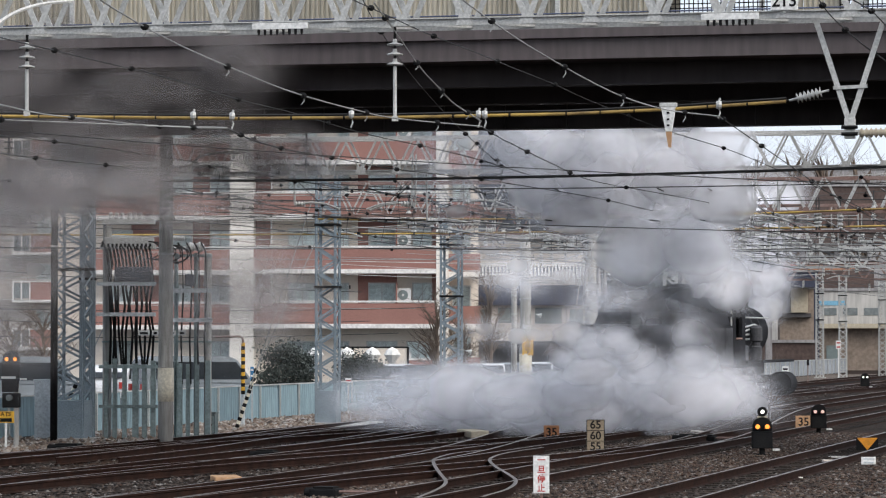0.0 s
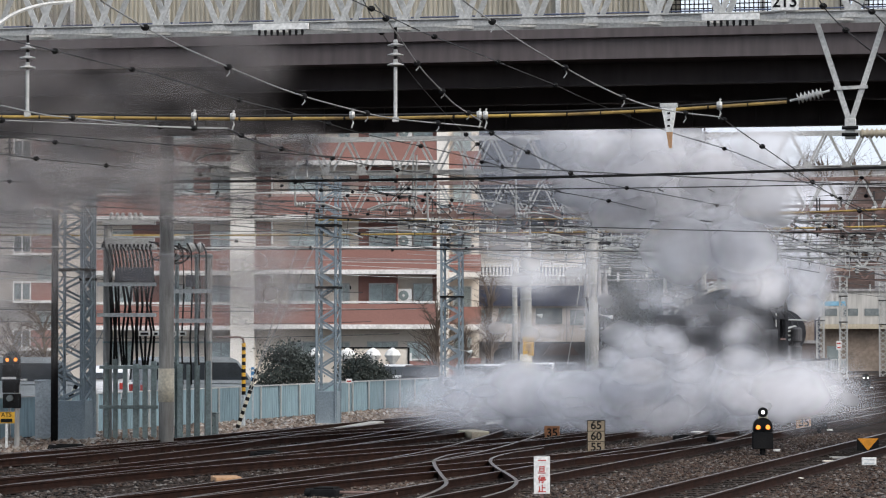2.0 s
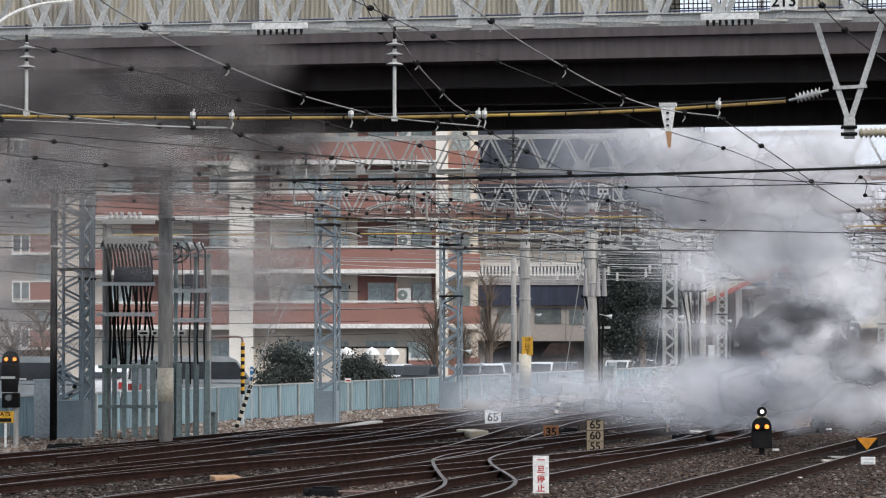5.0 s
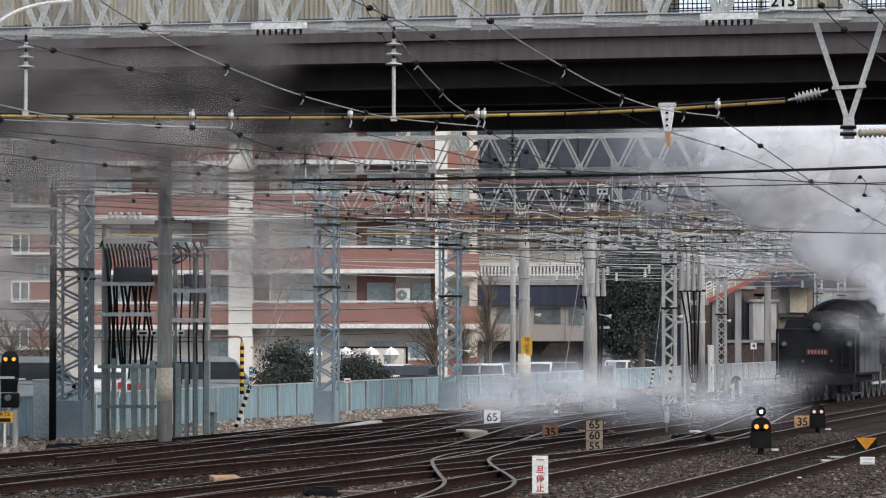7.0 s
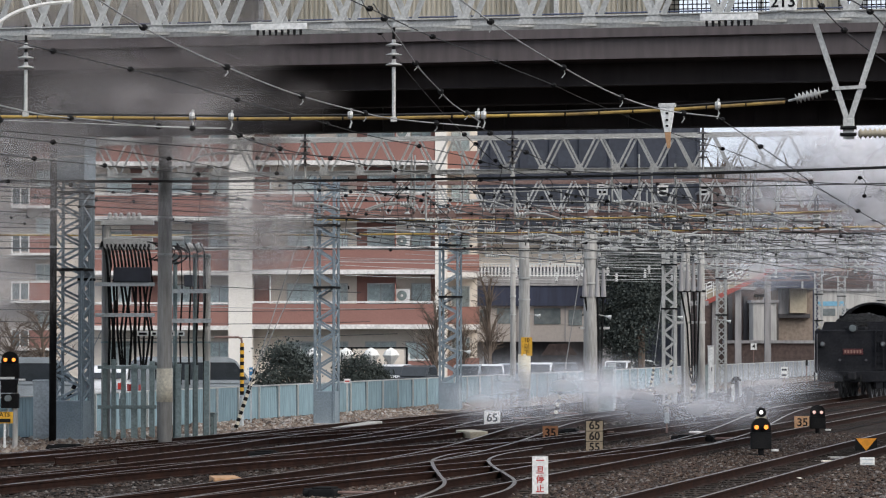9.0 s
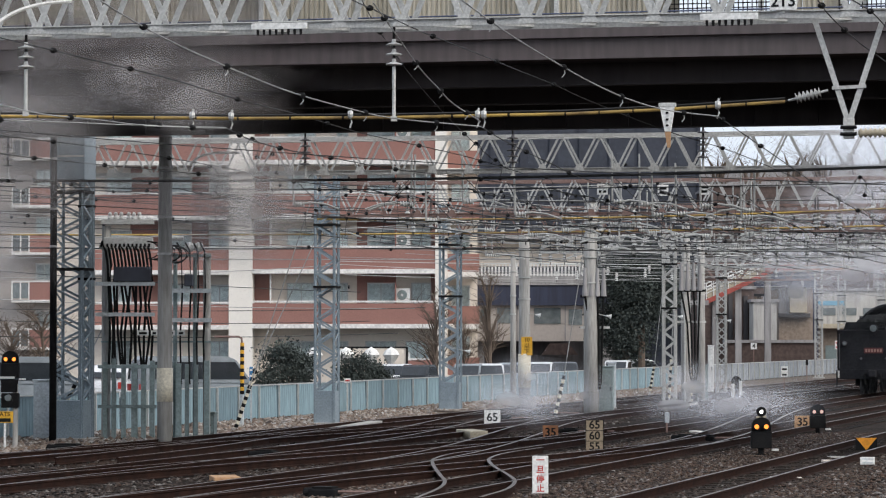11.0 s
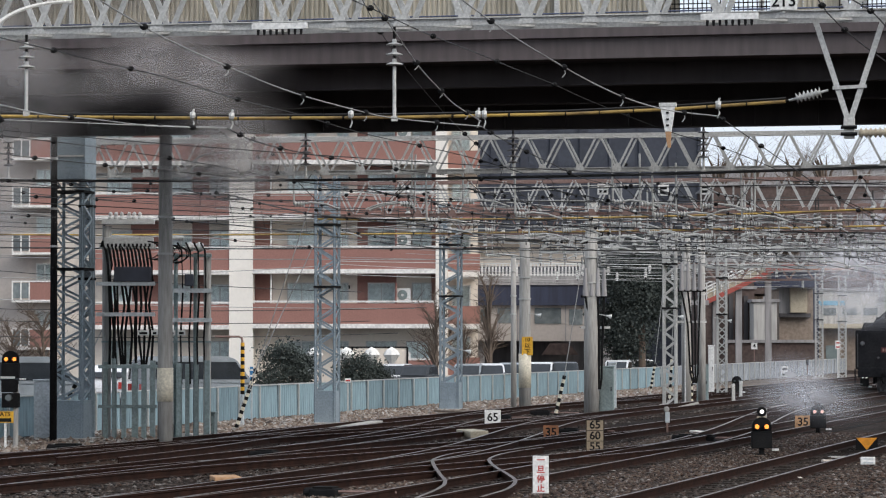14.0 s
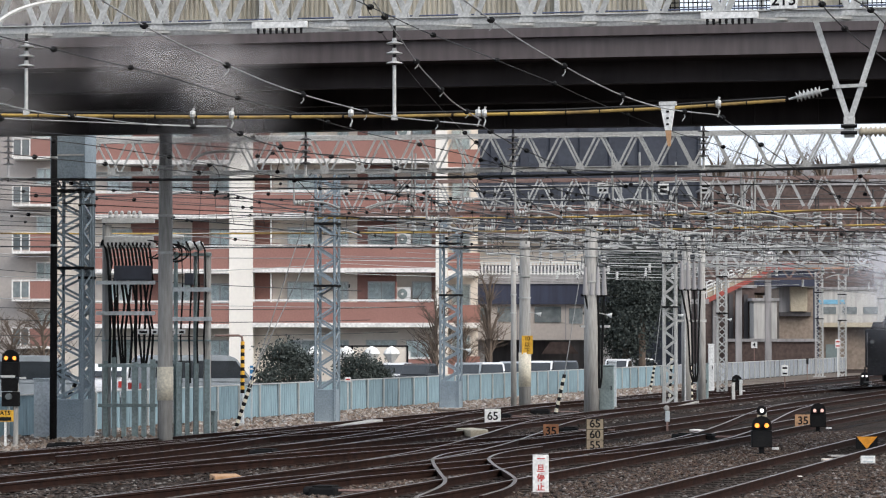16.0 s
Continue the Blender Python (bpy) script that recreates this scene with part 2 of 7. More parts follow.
    # duller cream: shade in the colour on the end bay, plain beige on the deck
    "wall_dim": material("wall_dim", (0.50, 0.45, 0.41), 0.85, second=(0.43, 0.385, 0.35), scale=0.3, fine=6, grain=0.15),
    "sign_tan": material("sign_tan", (0.34, 0.27, 0.185), 0.7, second=(0.26, 0.20, 0.135), scale=4, fine=20),
    "far_brown": material("far_brown", (0.115, 0.085, 0.075), 0.85, second=(0.08, 0.06, 0.055), scale=0.5, fine=4),
    "far_tan": material("far_tan", (0.300, 0.240, 0.195), 0.85, second=(0.210, 0.173, 0.143), scale=0.4, fine=4),
    "asphalt": material("asphalt", (0.06, 0.06, 0.062), 0.9, scale=0.3, fine=10),
    "leaf": material("leaf", (0.085, 0.098, 0.09), 0.9, second=(0.05, 0.06, 0.055), scale=3, fine=10, per_object=0.2),
    "twig": material("twig", (0.16, 0.125, 0.10), 0.9, scale=3, fine=20),
    "brush": material("brush", (0.30, 0.23, 0.17), 0.9, second=(0.16, 0.11, 0.08), scale=2, fine=12),
    "car_white": material("car_white", (0.78, 0.79, 0.80), 0.25, bump=0),
    "car_dark": material("car_dark", (0.05, 0.055, 0.06), 0.25, bump=0),
    "car_grey": material("car_grey", (0.28, 0.31, 0.33), 0.25, bump=0),
    "car_glass": material("car_glass", (0.03, 0.035, 0.04), 0.08, bump=0),
    "sun_shade": material("sun_shade", (0.85, 0.84, 0.80), 0.7),
    "lamp_orange": glow("lamp_orange", (1.0, 0.30, 0.05), 1.5),
    "lamp_white": glow("lamp_white", (1.0, 0.97, 0.9), 1.4),
    "lamp_pink": glow("lamp_pink", (1.0, 0.62, 0.55), 0.6),
    "steam": vapour("steam", (0.95, 0.95, 0.995), 0.88, 1.2, 1.0, 1.1),
    "mist": vapour("mist", (0.93, 0.935, 0.985), 0.3, 1.1, 1.0, 0.9),
    "smoke": vapour("smoke", (0.165, 0.153, 0.153), 0.62, 1.1, 1.0, 1.0),
    "soot": vapour("soot", (0.03, 0.03, 0.033), 0.6, 1.3, 1.0, 1.2),
    "veil": vapour("veil", (0.34, 0.32, 0.32), 0.46, 1.1, 1.0, 1.1),
    "haze": vapour("haze", (0.43, 0.415, 0.42), 0.46, 1.2, 1.0, 1.1),
}


# ---- makers ----
def mesh_of(bm, mat, smooth=False):
    me = bpy.data.meshes.new("m")
    bm.normal_update()
    bm.to_mesh(me)
    bm.free()
    me.materials.append(mat)
    if smooth:
        for p in me.polygons:
            p.use_smooth = True
    return me


def part(name, bm, mat, parent=None, label="", m=None, smooth=False):
    """Links a bmesh or a mesh as one object under parent, at the pose m in its space."""
    me = bm if isinstance(bm, bpy.types.Mesh) else mesh_of(bm, mat, smooth)
    ob = new(name, me)
    if parent:
        ob.parent = parent
    if m is not None:
        ob.matrix_local = m
    if label:
        tagged(ob, label)
    return ob


def thing(name, m, label, category, group="", kind=""):
    ob = new(name)
    ob.empty_display_size = 0.3
    ob.matrix_world = m
    return tagged(ob, label, category, group, kind)


def box(bm, x0, x1, y0, y1, z0, z1, bevel=0.0):
    vs = [bm.verts.new((x, y, z)) for x in (x0, x1) for y in (y0, y1) for z in (z0, z1)]
    faces = []
    for idx in ((0, 1, 3, 2), (4, 6, 7, 5), (0, 4, 5, 1), (2, 3, 7, 6), (0, 2, 6, 4), (1, 5, 7, 3)):
        faces.append(bm.faces.new([vs[i] for i in idx]))
    if bevel:
        es = list({e for f in faces for e in f.edges})
        bmesh.ops.bevel(bm, geom=es, offset=bevel, segments=2, affect="EDGES", profile=0.6)
    return bm


def boxed(x0, x1, y0, y1, z0, z1, bevel=0.0):
    return box(bmesh.new(), x0, x1, y0, y1, z0, z1, bevel)


def tube(bm, pts, r, sides=6, closed=True):
    """A round bar along a line of places."""
    pts = [Vector(p) for p in pts]
    rings = []
    for i, p in enumerate(pts):
        t = (pts[min(i + 1, len(pts) - 1)] - pts[max(i - 1, 0)]).normalized()
        a = t.cross(Vector((0, 0, 1)))
        a = t.cross(Vector((0, 1, 0))) if a.length < 0.05 else a
        a.normalize()
        b = t.cross(a)
        rr = r[i] if isinstance(r, (list, tuple)) else r
        rings.append([bm.verts.new(p + (a * math.cos(2 * math.pi * k / sides) + b * math.sin(2 * math.pi * k / sides)) * rr) for k in range(sides)])
    for u, v in zip(rings, rings[1:]):
        for k in range(sides):
            bm.faces.new((u[k], u[(k + 1) % sides], v[(k + 1) % sides], v[k]))
    if closed:
        bm.faces.new(rings[0][::-1])
        bm.faces.new(rings[-1])
    return bm


def tubed(pts, r, sides=6):
    return tube(bmesh.new(), pts, r, sides)


def bar(bm, p, q, w, h):
    """A flat bar of width w and height h from p to q."""
    p, q = Vector(p), Vector(q)
    t = (q - p).normalized()
    a = t.cross(Vector((0, 1, 0)))
    a = Vector((1, 0, 0)) if a.length < 0.05 else a.normalized()
    b = t.cross(a)
    ring = [[bm.verts.new(e + a * (i * w / 2) + b * (j * h / 2)) for i, j in ((-1, -1), (1, -1), (1, 1), (-1, 1))] for e in (p, q)]
    for k in range(4):
        bm.faces.new((ring[0][k], ring[0][(k + 1) % 4], ring[1][(k + 1) % 4], ring[1][k]))
    bm.faces.new(ring[0][::-1])
    bm.faces.new(ring[1])
    return bm


def barred(p, q, w, h):
    return bar(bmesh.new(), p, q, w, h)


def lathe(bm, profile, n=16, axis="z", at=(0, 0, 0)):
    """A turned form from pairs of radius and height."""
    rings = []
    for r, h in profile:
        ring = []
        for k in range(n):
            c, s = math.cos(2 * math.pi * k / n) * r, math.sin(2 * math.pi * k / n) * r
            v = (c, s, h) if axis == "z" else ((c, h, s) if axis == "y" else (h, c, s))
            ring.append(bm.verts.new(Vector(v) + Vector(at)))
        rings.append(ring)
    for u, v in zip(rings, rings[1:]):
        for k in range(n):
            bm.faces.new((u[k], u[(k + 1) % n], v[(k + 1) % n], v[k]))
    bm.faces.new(rings[0][::-1])
    bm.faces.new(rings[-1])
    return bm


def prism(bm, outline, y0, y1):
    """A plate with an outline in x and z, from y0 to y1."""
    a = [bm.verts.new((x, y0, z)) for x, z in outline]
    b = [bm.verts.new((x, y1, z)) for x, z in outline]
    n = len(a)
    for k in range(n):
        bm.faces.new((a[k], a[(k + 1) % n], b[(k + 1) % n], b[k]))
    bm.faces.new(a[::-1])
    bm.faces.new(b)
    bmesh.ops.recalc_face_normals(bm, faces=bm.faces[:])
    return bm


def lettering(words, size, mat, parent, m, name="lettering"):
    cu = bpy.data.curves.new("letters", "FONT")
    cu.offset = size * 0.018
    cu.body, cu.size, cu.align_x, cu.align_y, cu.extrude = words, size, "CENTER", "CENTER", 0.002
    ob = new("tmp", cu)
    bpy.context.view_layer.update()
    me = bpy.data.meshes.new_from_object(ob.evaluated_get(bpy.context.evaluated_depsgraph_get()))
    bpy.data.objects.remove(ob)
    me.materials.clear()
    me.materials.append(mat)
    return part(name, me, mat, parent, m=m @ pose(0, 0, 0, 90, 0, 0))


SLOPE = 0.28                                   # tracks run this far to the right for each metre ahead
TURN = -math.degrees(math.atan(SLOPE))         # their turn about z
SKEW = 0.2                                     # portals and bridge come nearer to the right
ACROSS = -math.degrees(math.atan(SKEW))


def on_track(d0, d, side=0.0, z=0.0):
    """A place over the track that crosses the centre line d0 ahead, d ahead, side metres right of its middle."""
    c = math.cos(math.atan(SLOPE))
    return Vector((SLOPE * (d - d0) + side / c, d, z))

# ---- ground and tracks ----
bm = bmesh.new()
xs = [-2500, -400, -60, -25, -12, -6, 0, 6, 12, 25, 60, 400, 2500]
ys = [-300, 0, 30, 45, 60, 75, 90, 110, 140, 200, 400, 4000]
grid = [[bm.verts.new((x, y, 0)) for x in xs] for y in ys]
for r0, r1 in zip(grid, grid[1:]):
    for k in range(len(xs) - 1):
        bm.faces.new((r0[k], r0[k + 1], r1[k + 1], r1[k]))
tagged(part("ground", bm, M["ballast"]), "rust-stained grey ballast ground of a railway yard", "ground", kind="structure")

TRACKS = (31.2, 45.0, 57.3, 72.0, 87.0)
bm = bmesh.new()
bm.faces.new([bm.verts.new((*on_track(d0, d).xy, 0.012)) for d0, d in ((93.5, 60), (93.5, 200), (107.6, 200), (107.6, 60))])
bmesh.ops.recalc_face_normals(bm, faces=bm.faces[:])
tagged(part("gravel_strip", bm, M["gravel"]), "pale brown gravel strip along the fence", "gravel", kind="structure")
RAIL = ((-0.064, 0.02), (0.064, 0.02), (0.064, 0.032), (0.012, 0.05), (0.012, 0.125), (0.032, 0.135), (0.032, 0.165), (-0.032, 0.165), (-0.032, 0.135), (-0.012, 0.125), (-0.012, 0.05), (-0.064, 0.032))


def rail_mesh(length):
    bm = bmesh.new()
    prism(bm, RAIL, 0, length)
    me = mesh_of(bm, M["rail_side"])
    me.materials.append(M["rail_top"])
    for p in me.polygons:
        if p.normal.z > 0.9 and p.center.z > 0.16:
            p.material_index = 1
    return me


SLEEPER = mesh_of(boxed(-1.05, 1.05, -0.11, 0.11, -0.12, 0.035, 0.012), M["sleeper"])


def track(d0, start, end):
    road = thing("railway_track", Matrix.Translation(on_track(d0, start)) @ pose(0, 0, 0, 0, 0, TURN),
                 "narrow-gauge railway track with rusty rails on dark sleepers", "railway track", "yard tracks", "structure")
    length = (end - start) * math.hypot(1, SLOPE)
    me = rail_mesh(length)
    for s in (-0.5655, 0.5655):
        part("rail", me, None, road, m=pose(s, 0, 0))
    part("track_bed", boxed(-1.25, 1.25, 0, length, -0.2, 0.016), M["oily"], road, "dark oily ballast bed")
    for i in range(int(min(length, 78) / 0.62)):
        part("sleeper", SLEEPER, None, road, m=pose(random.uniform(-0.03, 0.03), 0.3 + i * 0.62, 0, 0, 0, random.uniform(-1, 1)))
    return road


for d0 in TRACKS:
    track(d0, {31.2: 30, 45.0: 34, 57.3: 38, 72.0: 46, 87.0: 56}[d0], 330)


def curved_rail(points, name, label):
    """A loose rail bent along the ground."""
    bm = bmesh.new()
    pts = [Vector(p) for p in points]
    rings = []
    for i, p in enumerate(pts):
        t = (pts[min(i + 1, len(pts) - 1)] - pts[max(i - 1, 0)]).normalized()
        s = Vector((t.y, -t.x, 0))
        rings.append([bm.verts.new(p + s * x + Vector((0, 0, z))) for x, z in RAIL])
    n = len(RAIL)
    for u, v in zip(rings, rings[1:]):
        for k in range(n):
            bm.faces.new((u[k], u[(k + 1) % n], v[(k + 1) % n], v[k]))
    bm.faces.new(rings[0][::-1])
    bm.faces.new(rings[-1])
    bmesh.ops.recalc_face_normals(bm, faces=bm.faces[:])
    me = mesh_of(bm, M["rail_side"])
    me.materials.append(M["rail_top"])
    for p in me.polygons:
        if p.normal.z > 0.9 and p.center.z > 0.16:
            p.material_index = 1
    return tagged(part(name, me, None), label, "rail", "loose rails", "structure")


def crossover(d0a, d0b, da, db, side):
    """A turnout's curved rail from one track to the next."""
    pts = []
    for i in range(25):
        k = i / 24
        e = k * k * (3 - 2 * k)
        d = da + (db - da) * k
        pts.append(on_track(d0a, d, side).lerp(on_track(d0b, d, side), e))
    return curved_rail(pts, "turnout_rail", "rusty curved turnout rail linking two yard tracks")


for a, b, da, db in ((57.3, 45.0, 40, 66), (57.3, 72.0, 52, 90), (72.0, 87.0, 60, 100), (87.0, 72.0, 100, 150), (72.0, 57.3, 120, 170), (72.0, 57.3, 44, 76), (87.0, 72.0, 54, 92), (45.0, 57.3, 60, 104), (80.0, 87.0, 56, 80)):
    crossover(a, b, da, db, -0.5655)
    crossover(a, b, da, db, 0.5655)


# ---- steelwork ----
def lattice(bm, w, h, pitch, t=0.05):
    """Zigzag lacing on the four faces of a square mast."""
    n = int(h / pitch)
    for i in range(n):
        z0, z1 = i * pitch, (i + 1) * pitch
        for s in (-1, 1):
            a, b = (-w / 2, w / 2) if i % 2 else (w / 2, -w / 2)
            bar(bm, (a * s, -w / 2 * s, z0), (b * s, -w / 2 * s, z1), t, 0.012)
            v = [Vector((s * w / 2, a * s, z0)), Vector((s * w / 2, b * s, z1))]
            bar(bm, v[0], v[1], t, 0.012)
    return bm


LACE = {}


def lattice_mast(name, at, w, h, mat, label, pitch=0.36, plinth=0.9, single=True, group="lattice masts"):
    mast = thing(name, Matrix.Translation(at) @ pose(0, 0, 0, 0, 0, ACROSS), label, "mast", group)
    for x in (-1, 1):
        for y in (-1, 1):
            bm = bmesh.new()
            box(bm, x * w / 2 - 0.04, x * w / 2 + 0.04, y * w / 2 - 0.008, y * w / 2 + 0.008, 0.05, h)
            box(bm, x * w / 2 - 0.008, x * w / 2 + 0.008, y * w / 2 - 0.04, y * w / 2 + 0.04, 0.05, h)
            part("leg", bm, M[mat], mast)
    n = int((h - plinth) / pitch)
    if single:
        key = (round(w, 3), pitch, mat)
        if key not in LACE:
            LACE[key] = (mesh_of(barred((-w / 2, 0, 0), (w / 2, 0, pitch), 0.055, 0.014), M[mat]), mesh_of(barred((w / 2, 0, 0), (-w / 2, 0, pitch), 0.055, 0.014), M[mat]))
        for face in range(4):
            r = pose(0, 0, 0, 0, 0, 90 * face)
            for i in range(n):
                part("brace", LACE[key][(i + face // 2) % 2], None, mast, m=r @ pose(0, -w / 2 - 0.008, plinth + i * pitch))
    else:
        part("lacing", lattice(bmesh.new(), w, h, pitch), M[mat], mast)
    if plinth:
        part("base_plate", boxed(-w / 2 - 0.012, w / 2 + 0.012, -w / 2 - 0.012, w / 2 + 0.012, 0.05, plinth, 0.006), M[mat], mast)
    part("footing", boxed(-w / 2 - 0.14, w / 2 + 0.14, -w / 2 - 0.14, w / 2 + 0.14, -0.2, 0.07, 0.02), M["concrete"], mast, "weathered concrete footing")
    for z in (h * 0.55, h * 0.8):
        part("clamp_band", boxed(-w / 2 - 0.05, w / 2 + 0.05, -w / 2 - 0.05, w / 2 + 0.05, z, z + 0.06), M["black"], mast)
    return mast


def portal(dc, x0, x1, zb, zt, mat, pitch, label, deep=0.6, single=True, chord=0.1, web=""):
    web = web or mat
    wide = 0.085 if dc < 50 else 0.044
    """A lattice beam over the tracks; dc: distance ahead where it crosses the centre line."""
    beam = thing("portal_beam", Matrix.Translation((0, dc, 0)) @ pose(0, 0, 0, 0, 0, ACROSS), label, "portal beam", "portal beams")
    for y in (-deep / 2, deep / 2):
        for z in (zb, zt):
            bm = bmesh.new()
            box(bm, x0, x1, y - 0.008, y + 0.008, z - chord / 2, z + chord / 2)
            box(bm, x0, x1, y - chord / 2, y + chord / 2, z - 0.008 + (chord / 2 if z == zb else -chord / 2), z + 0.008 + (chord / 2 if z == zb else -chord / 2))
            part("chord", bm, M[mat], beam)
    n = int((x1 - x0) / pitch)
    up = mesh_of(barred((0, 0, zb), (pitch / 2 - 0.03, 0, zt), wide, 0.03), M[web])
    down = mesh_of(barred((pitch / 2 + 0.03, 0, zt), (pitch, 0, zb), wide, 0.03), M[web])
    gusset = mesh_of(prism(bmesh.new(), ((-0.13, zb - 0.05), (0.13, zb - 0.05), (0.06, zb + 0.13), (-0.06, zb + 0.13)), -0.006, 0.006), M[mat])
    rest = bmesh.new()
    for i in range(n):
        for y in (-deep / 2 - 0.014, deep / 2 + 0.014):
            if single:
                part("diagonal", up, None, beam, m=pose(x0 + i * pitch, y, 0))
                part("diagonal", down, None, beam, m=pose(x0 + i * pitch, y, 0))
                if y < 0:
                    part("gusset_plate", gusset, None, beam, m=pose(x0 + i * pitch, y - 0.018, 0))
            else:
                bar(rest, (x0 + i * pitch, y, zb), (x0 + i * pitch + pitch / 2 - 0.03, y, zt), 0.075, 0.02)
                bar(rest, (x0 + i * pitch + pitch / 2 + 0.03, y, zt), (x0 + (i + 1) * pitch, y, zb), 0.075, 0.02)
        for z in (zb, zt):
            bar(rest, (x0 + i * pitch, -deep / 2, z), (x0 + (i + 1) * pitch, deep / 2, z), 0.05, 0.02)
    part("lacing", rest, M[mat], beam)
    return beam


def insulator(name, at, discs, gap, r, mat, rod, label):
    """A hanging string of insulator discs with a rod under it."""
    st = thing(name, Matrix.Translation(at), label, "insulator", "insulator strings")
    disc = mesh_of(lathe(bmesh.new(), ((0.03, 0.02), (0.035, -0.03), (r, -0.06), (r, -0.075), (r * 0.6, -0.07), (0.03, -0.08)), 14), M[mat], True)
    part("pin", tubed([(0, 0, 0.25), (0, 0, -gap * discs)], 0.022), M["black"], st)
    for i in range(discs):
        part("disc", disc, None, st, m=pose(0, 0, -0.05 - gap * i))
    if rod:
        part("rod", tubed([(0, 0, -gap * discs), (0, 0, -gap * discs - rod)], 0.028, 8), M["porcelain"], st)
        part("clamp", boxed(-0.05, 0.05, -0.03, 0.03, -gap * discs - rod - 0.06, -gap * discs - rod + 0.02, 0.01), M["steel"], st)
    return st


def wire(pts, r, mat, name, label, group="overhead wires", sides=5):
    return tagged(part(name, tubed(pts, r, sides), M[mat]), label, "wire", group)


def sagging(p, q, sag, n=12):
    p, q = Vector(p), Vector(q)
    return [p.lerp(q, i / n) - Vector((0, 0, 4 * sag * (i / n) * (1 - i / n))) for i in range(n + 1)]


# ---- the front portal and what hangs from it ----
front = portal(45.0, -10.2, 9.5, 7.18, 8.25, "steel", 0.962, "weathered pale grey lattice portal beam across the tracks", 0.7, True, 0.11)


def front_at(a, b, off=0.0):
    """A place in the front portal's plane."""
    d = 45.0
    for _ in range(4):
        d = 45.0 - SKEW * (a - 784) / F * d + off
    return sight(a, b, d)


for a0, a1 in ((443, 545), (1240, 1340)):
    p = front_at((a0 + a1) / 2, 48 if a0 < 800 else 31, -0.42)
    w = (a1 - a0) / F * 45 / 2
    comb = thing("cable_bracket", Matrix.Translation(p) @ pose(0, 0, 0, 0, 0, ACROSS), "white perforated cable bracket bolted to the beam", "bracket", "cable brackets")
    part("plate", boxed(-w, w, -0.02, 0.02, -0.035, 0.06, 0.006), M["white"], comb)
    stud = mesh_of(lathe(bmesh.new(), ((0.022, 0), (0.022, -0.05), (0.014, -0.09)), 8), M["black"])
    for i in range(8):
        part("stud", stud, None, comb, m=pose(-w + 0.1 + i * (2 * w - 0.2) / 7, 0, -0.035))
    part("hanger", boxed(-w + 0.1, -w + 0.14, 0.02, 0.1, -0.02, 0.1), M["steel"], comb)
    part("hanger", boxed(w - 0.14, w - 0.1, 0.02, 0.1, -0.02, 0.1), M["steel"], comb)

p = front_at(1386, 5, -0.45)
plate = thing("number_plate", Matrix.Translation(p) @ pose(0, 0, 0, 0, 0, ACROSS), "white portal number plate with black digits", "sign")
part("board", boxed(-0.2, 0.2, -0.012, 0.012, -0.11, 0.16, 0.006), M["white"], plate)
lettering("213", 0.25, M["black"], plate, pose(0, -0.016, 0.02))
part("bracket", boxed(-0.02, 0.02, 0.012, 0.12, -0.15, 0.1), M["steel"], plate)

hang = thing("v_hanger", Matrix.Translation(front_at(1502, 212)) @ pose(0, 0, 0, 0, 0, ACROSS), "grey steel v-shaped hanger below the portal beam", "hanger")
part("arm", barred((-0.02, 0, 0), (-0.5, 0, 1.5), 0.08, 0.05), M["steel"], hang)
part("arm", barred((0.02, 0, 0), (0.52, 0, 1.52), 0.08, 0.05), M["steel"], hang)
part("crossbar", barred((-0.24, -0.04, 0.47), (0.26, -0.04, 0.49), 0.05, 0.03), M["steel"], hang)
part("foot_clamp", boxed(-0.08, 0.08, -0.08, 0.08, -0.28, 0.02, 0.01), M["steel"], hang)
for z in (-0.22, -0.12):
    part("bolt", tubed([(-0.12, -0.1, z), (0.12, -0.1, z)], 0.03), M["black"], hang)
arm_i = bmesh.new()
lathe(arm_i, [(0.035 + 0.045 * (k % 2), 0.14 + k * 0.035) for k in range(16)], 12, "x", (0, 0, -0.2))
part("post_insulator", arm_i, M["cream_plate"], hang, "ribbed cream porcelain post insulator", smooth=True)

insulator("insulator_string", front_at(697, 66), 3, 0.15, 0.125, "porcelain", 0.78, "white disc insulator string with a long ribbed rod")
insulator("insulator_string", front_at(46, 72), 3, 0.15, 0.125, "porcelain", 0.68, "white disc insulator string with a long ribbed rod")

# yellow-sleeved cross feeder
pts = [front_at(a, b) for a, b in ((-120, 203), (0, 206), (200, 208), (420, 210), (700, 208), (1000, 202), (1180, 194), (1390, 180))]
feeder = thing("cross_feeder", Matrix.Identity(4), "yellow-sleeved feeder cable strung across the tracks", "cable")
part("cable_core", tubed(pts, 0.017, 8), M["rubber"], feeder)
for p, q in zip(pts, pts[1:]):
    for k in range(3):
        part("sleeve", tubed([p.lerp(q, k / 3 + 0.01), p.lerp(q, (k + 0.985) / 3)], 0.025, 8), M["wire_yellow"], feeder, "yellow insulating sleeve")
wire([p + Vector((0, 0.05, 0.055)) for p in pts], 0.014, "wire", "support_wire", "dark support wire over the yellow feeder")
strain = bmesh.new()
q0, q1 = front_at(1395, 178), front_at(1465, 160)
ax = (q1 - q0)
lathe(strain, [(0.02 if k % 2 else 0.085, ax.length * (0.2 + 0.6 * k / 12)) for k in range(13)], 12, "x")
st = thing("strain_insulator", Matrix.Translation(q0) @ Vector((1, 0, 0)).rotation_difference(ax).to_matrix().to_4x4(), "grey ribbed strain insulator ending the yellow feeder", "insulator")
part("ribbed_body", strain, M["porcelain"], st, smooth=True)
part("pin", tubed([(0, 0, 0), (ax.length, 0, 0)], 0.02), M["steel"], st)
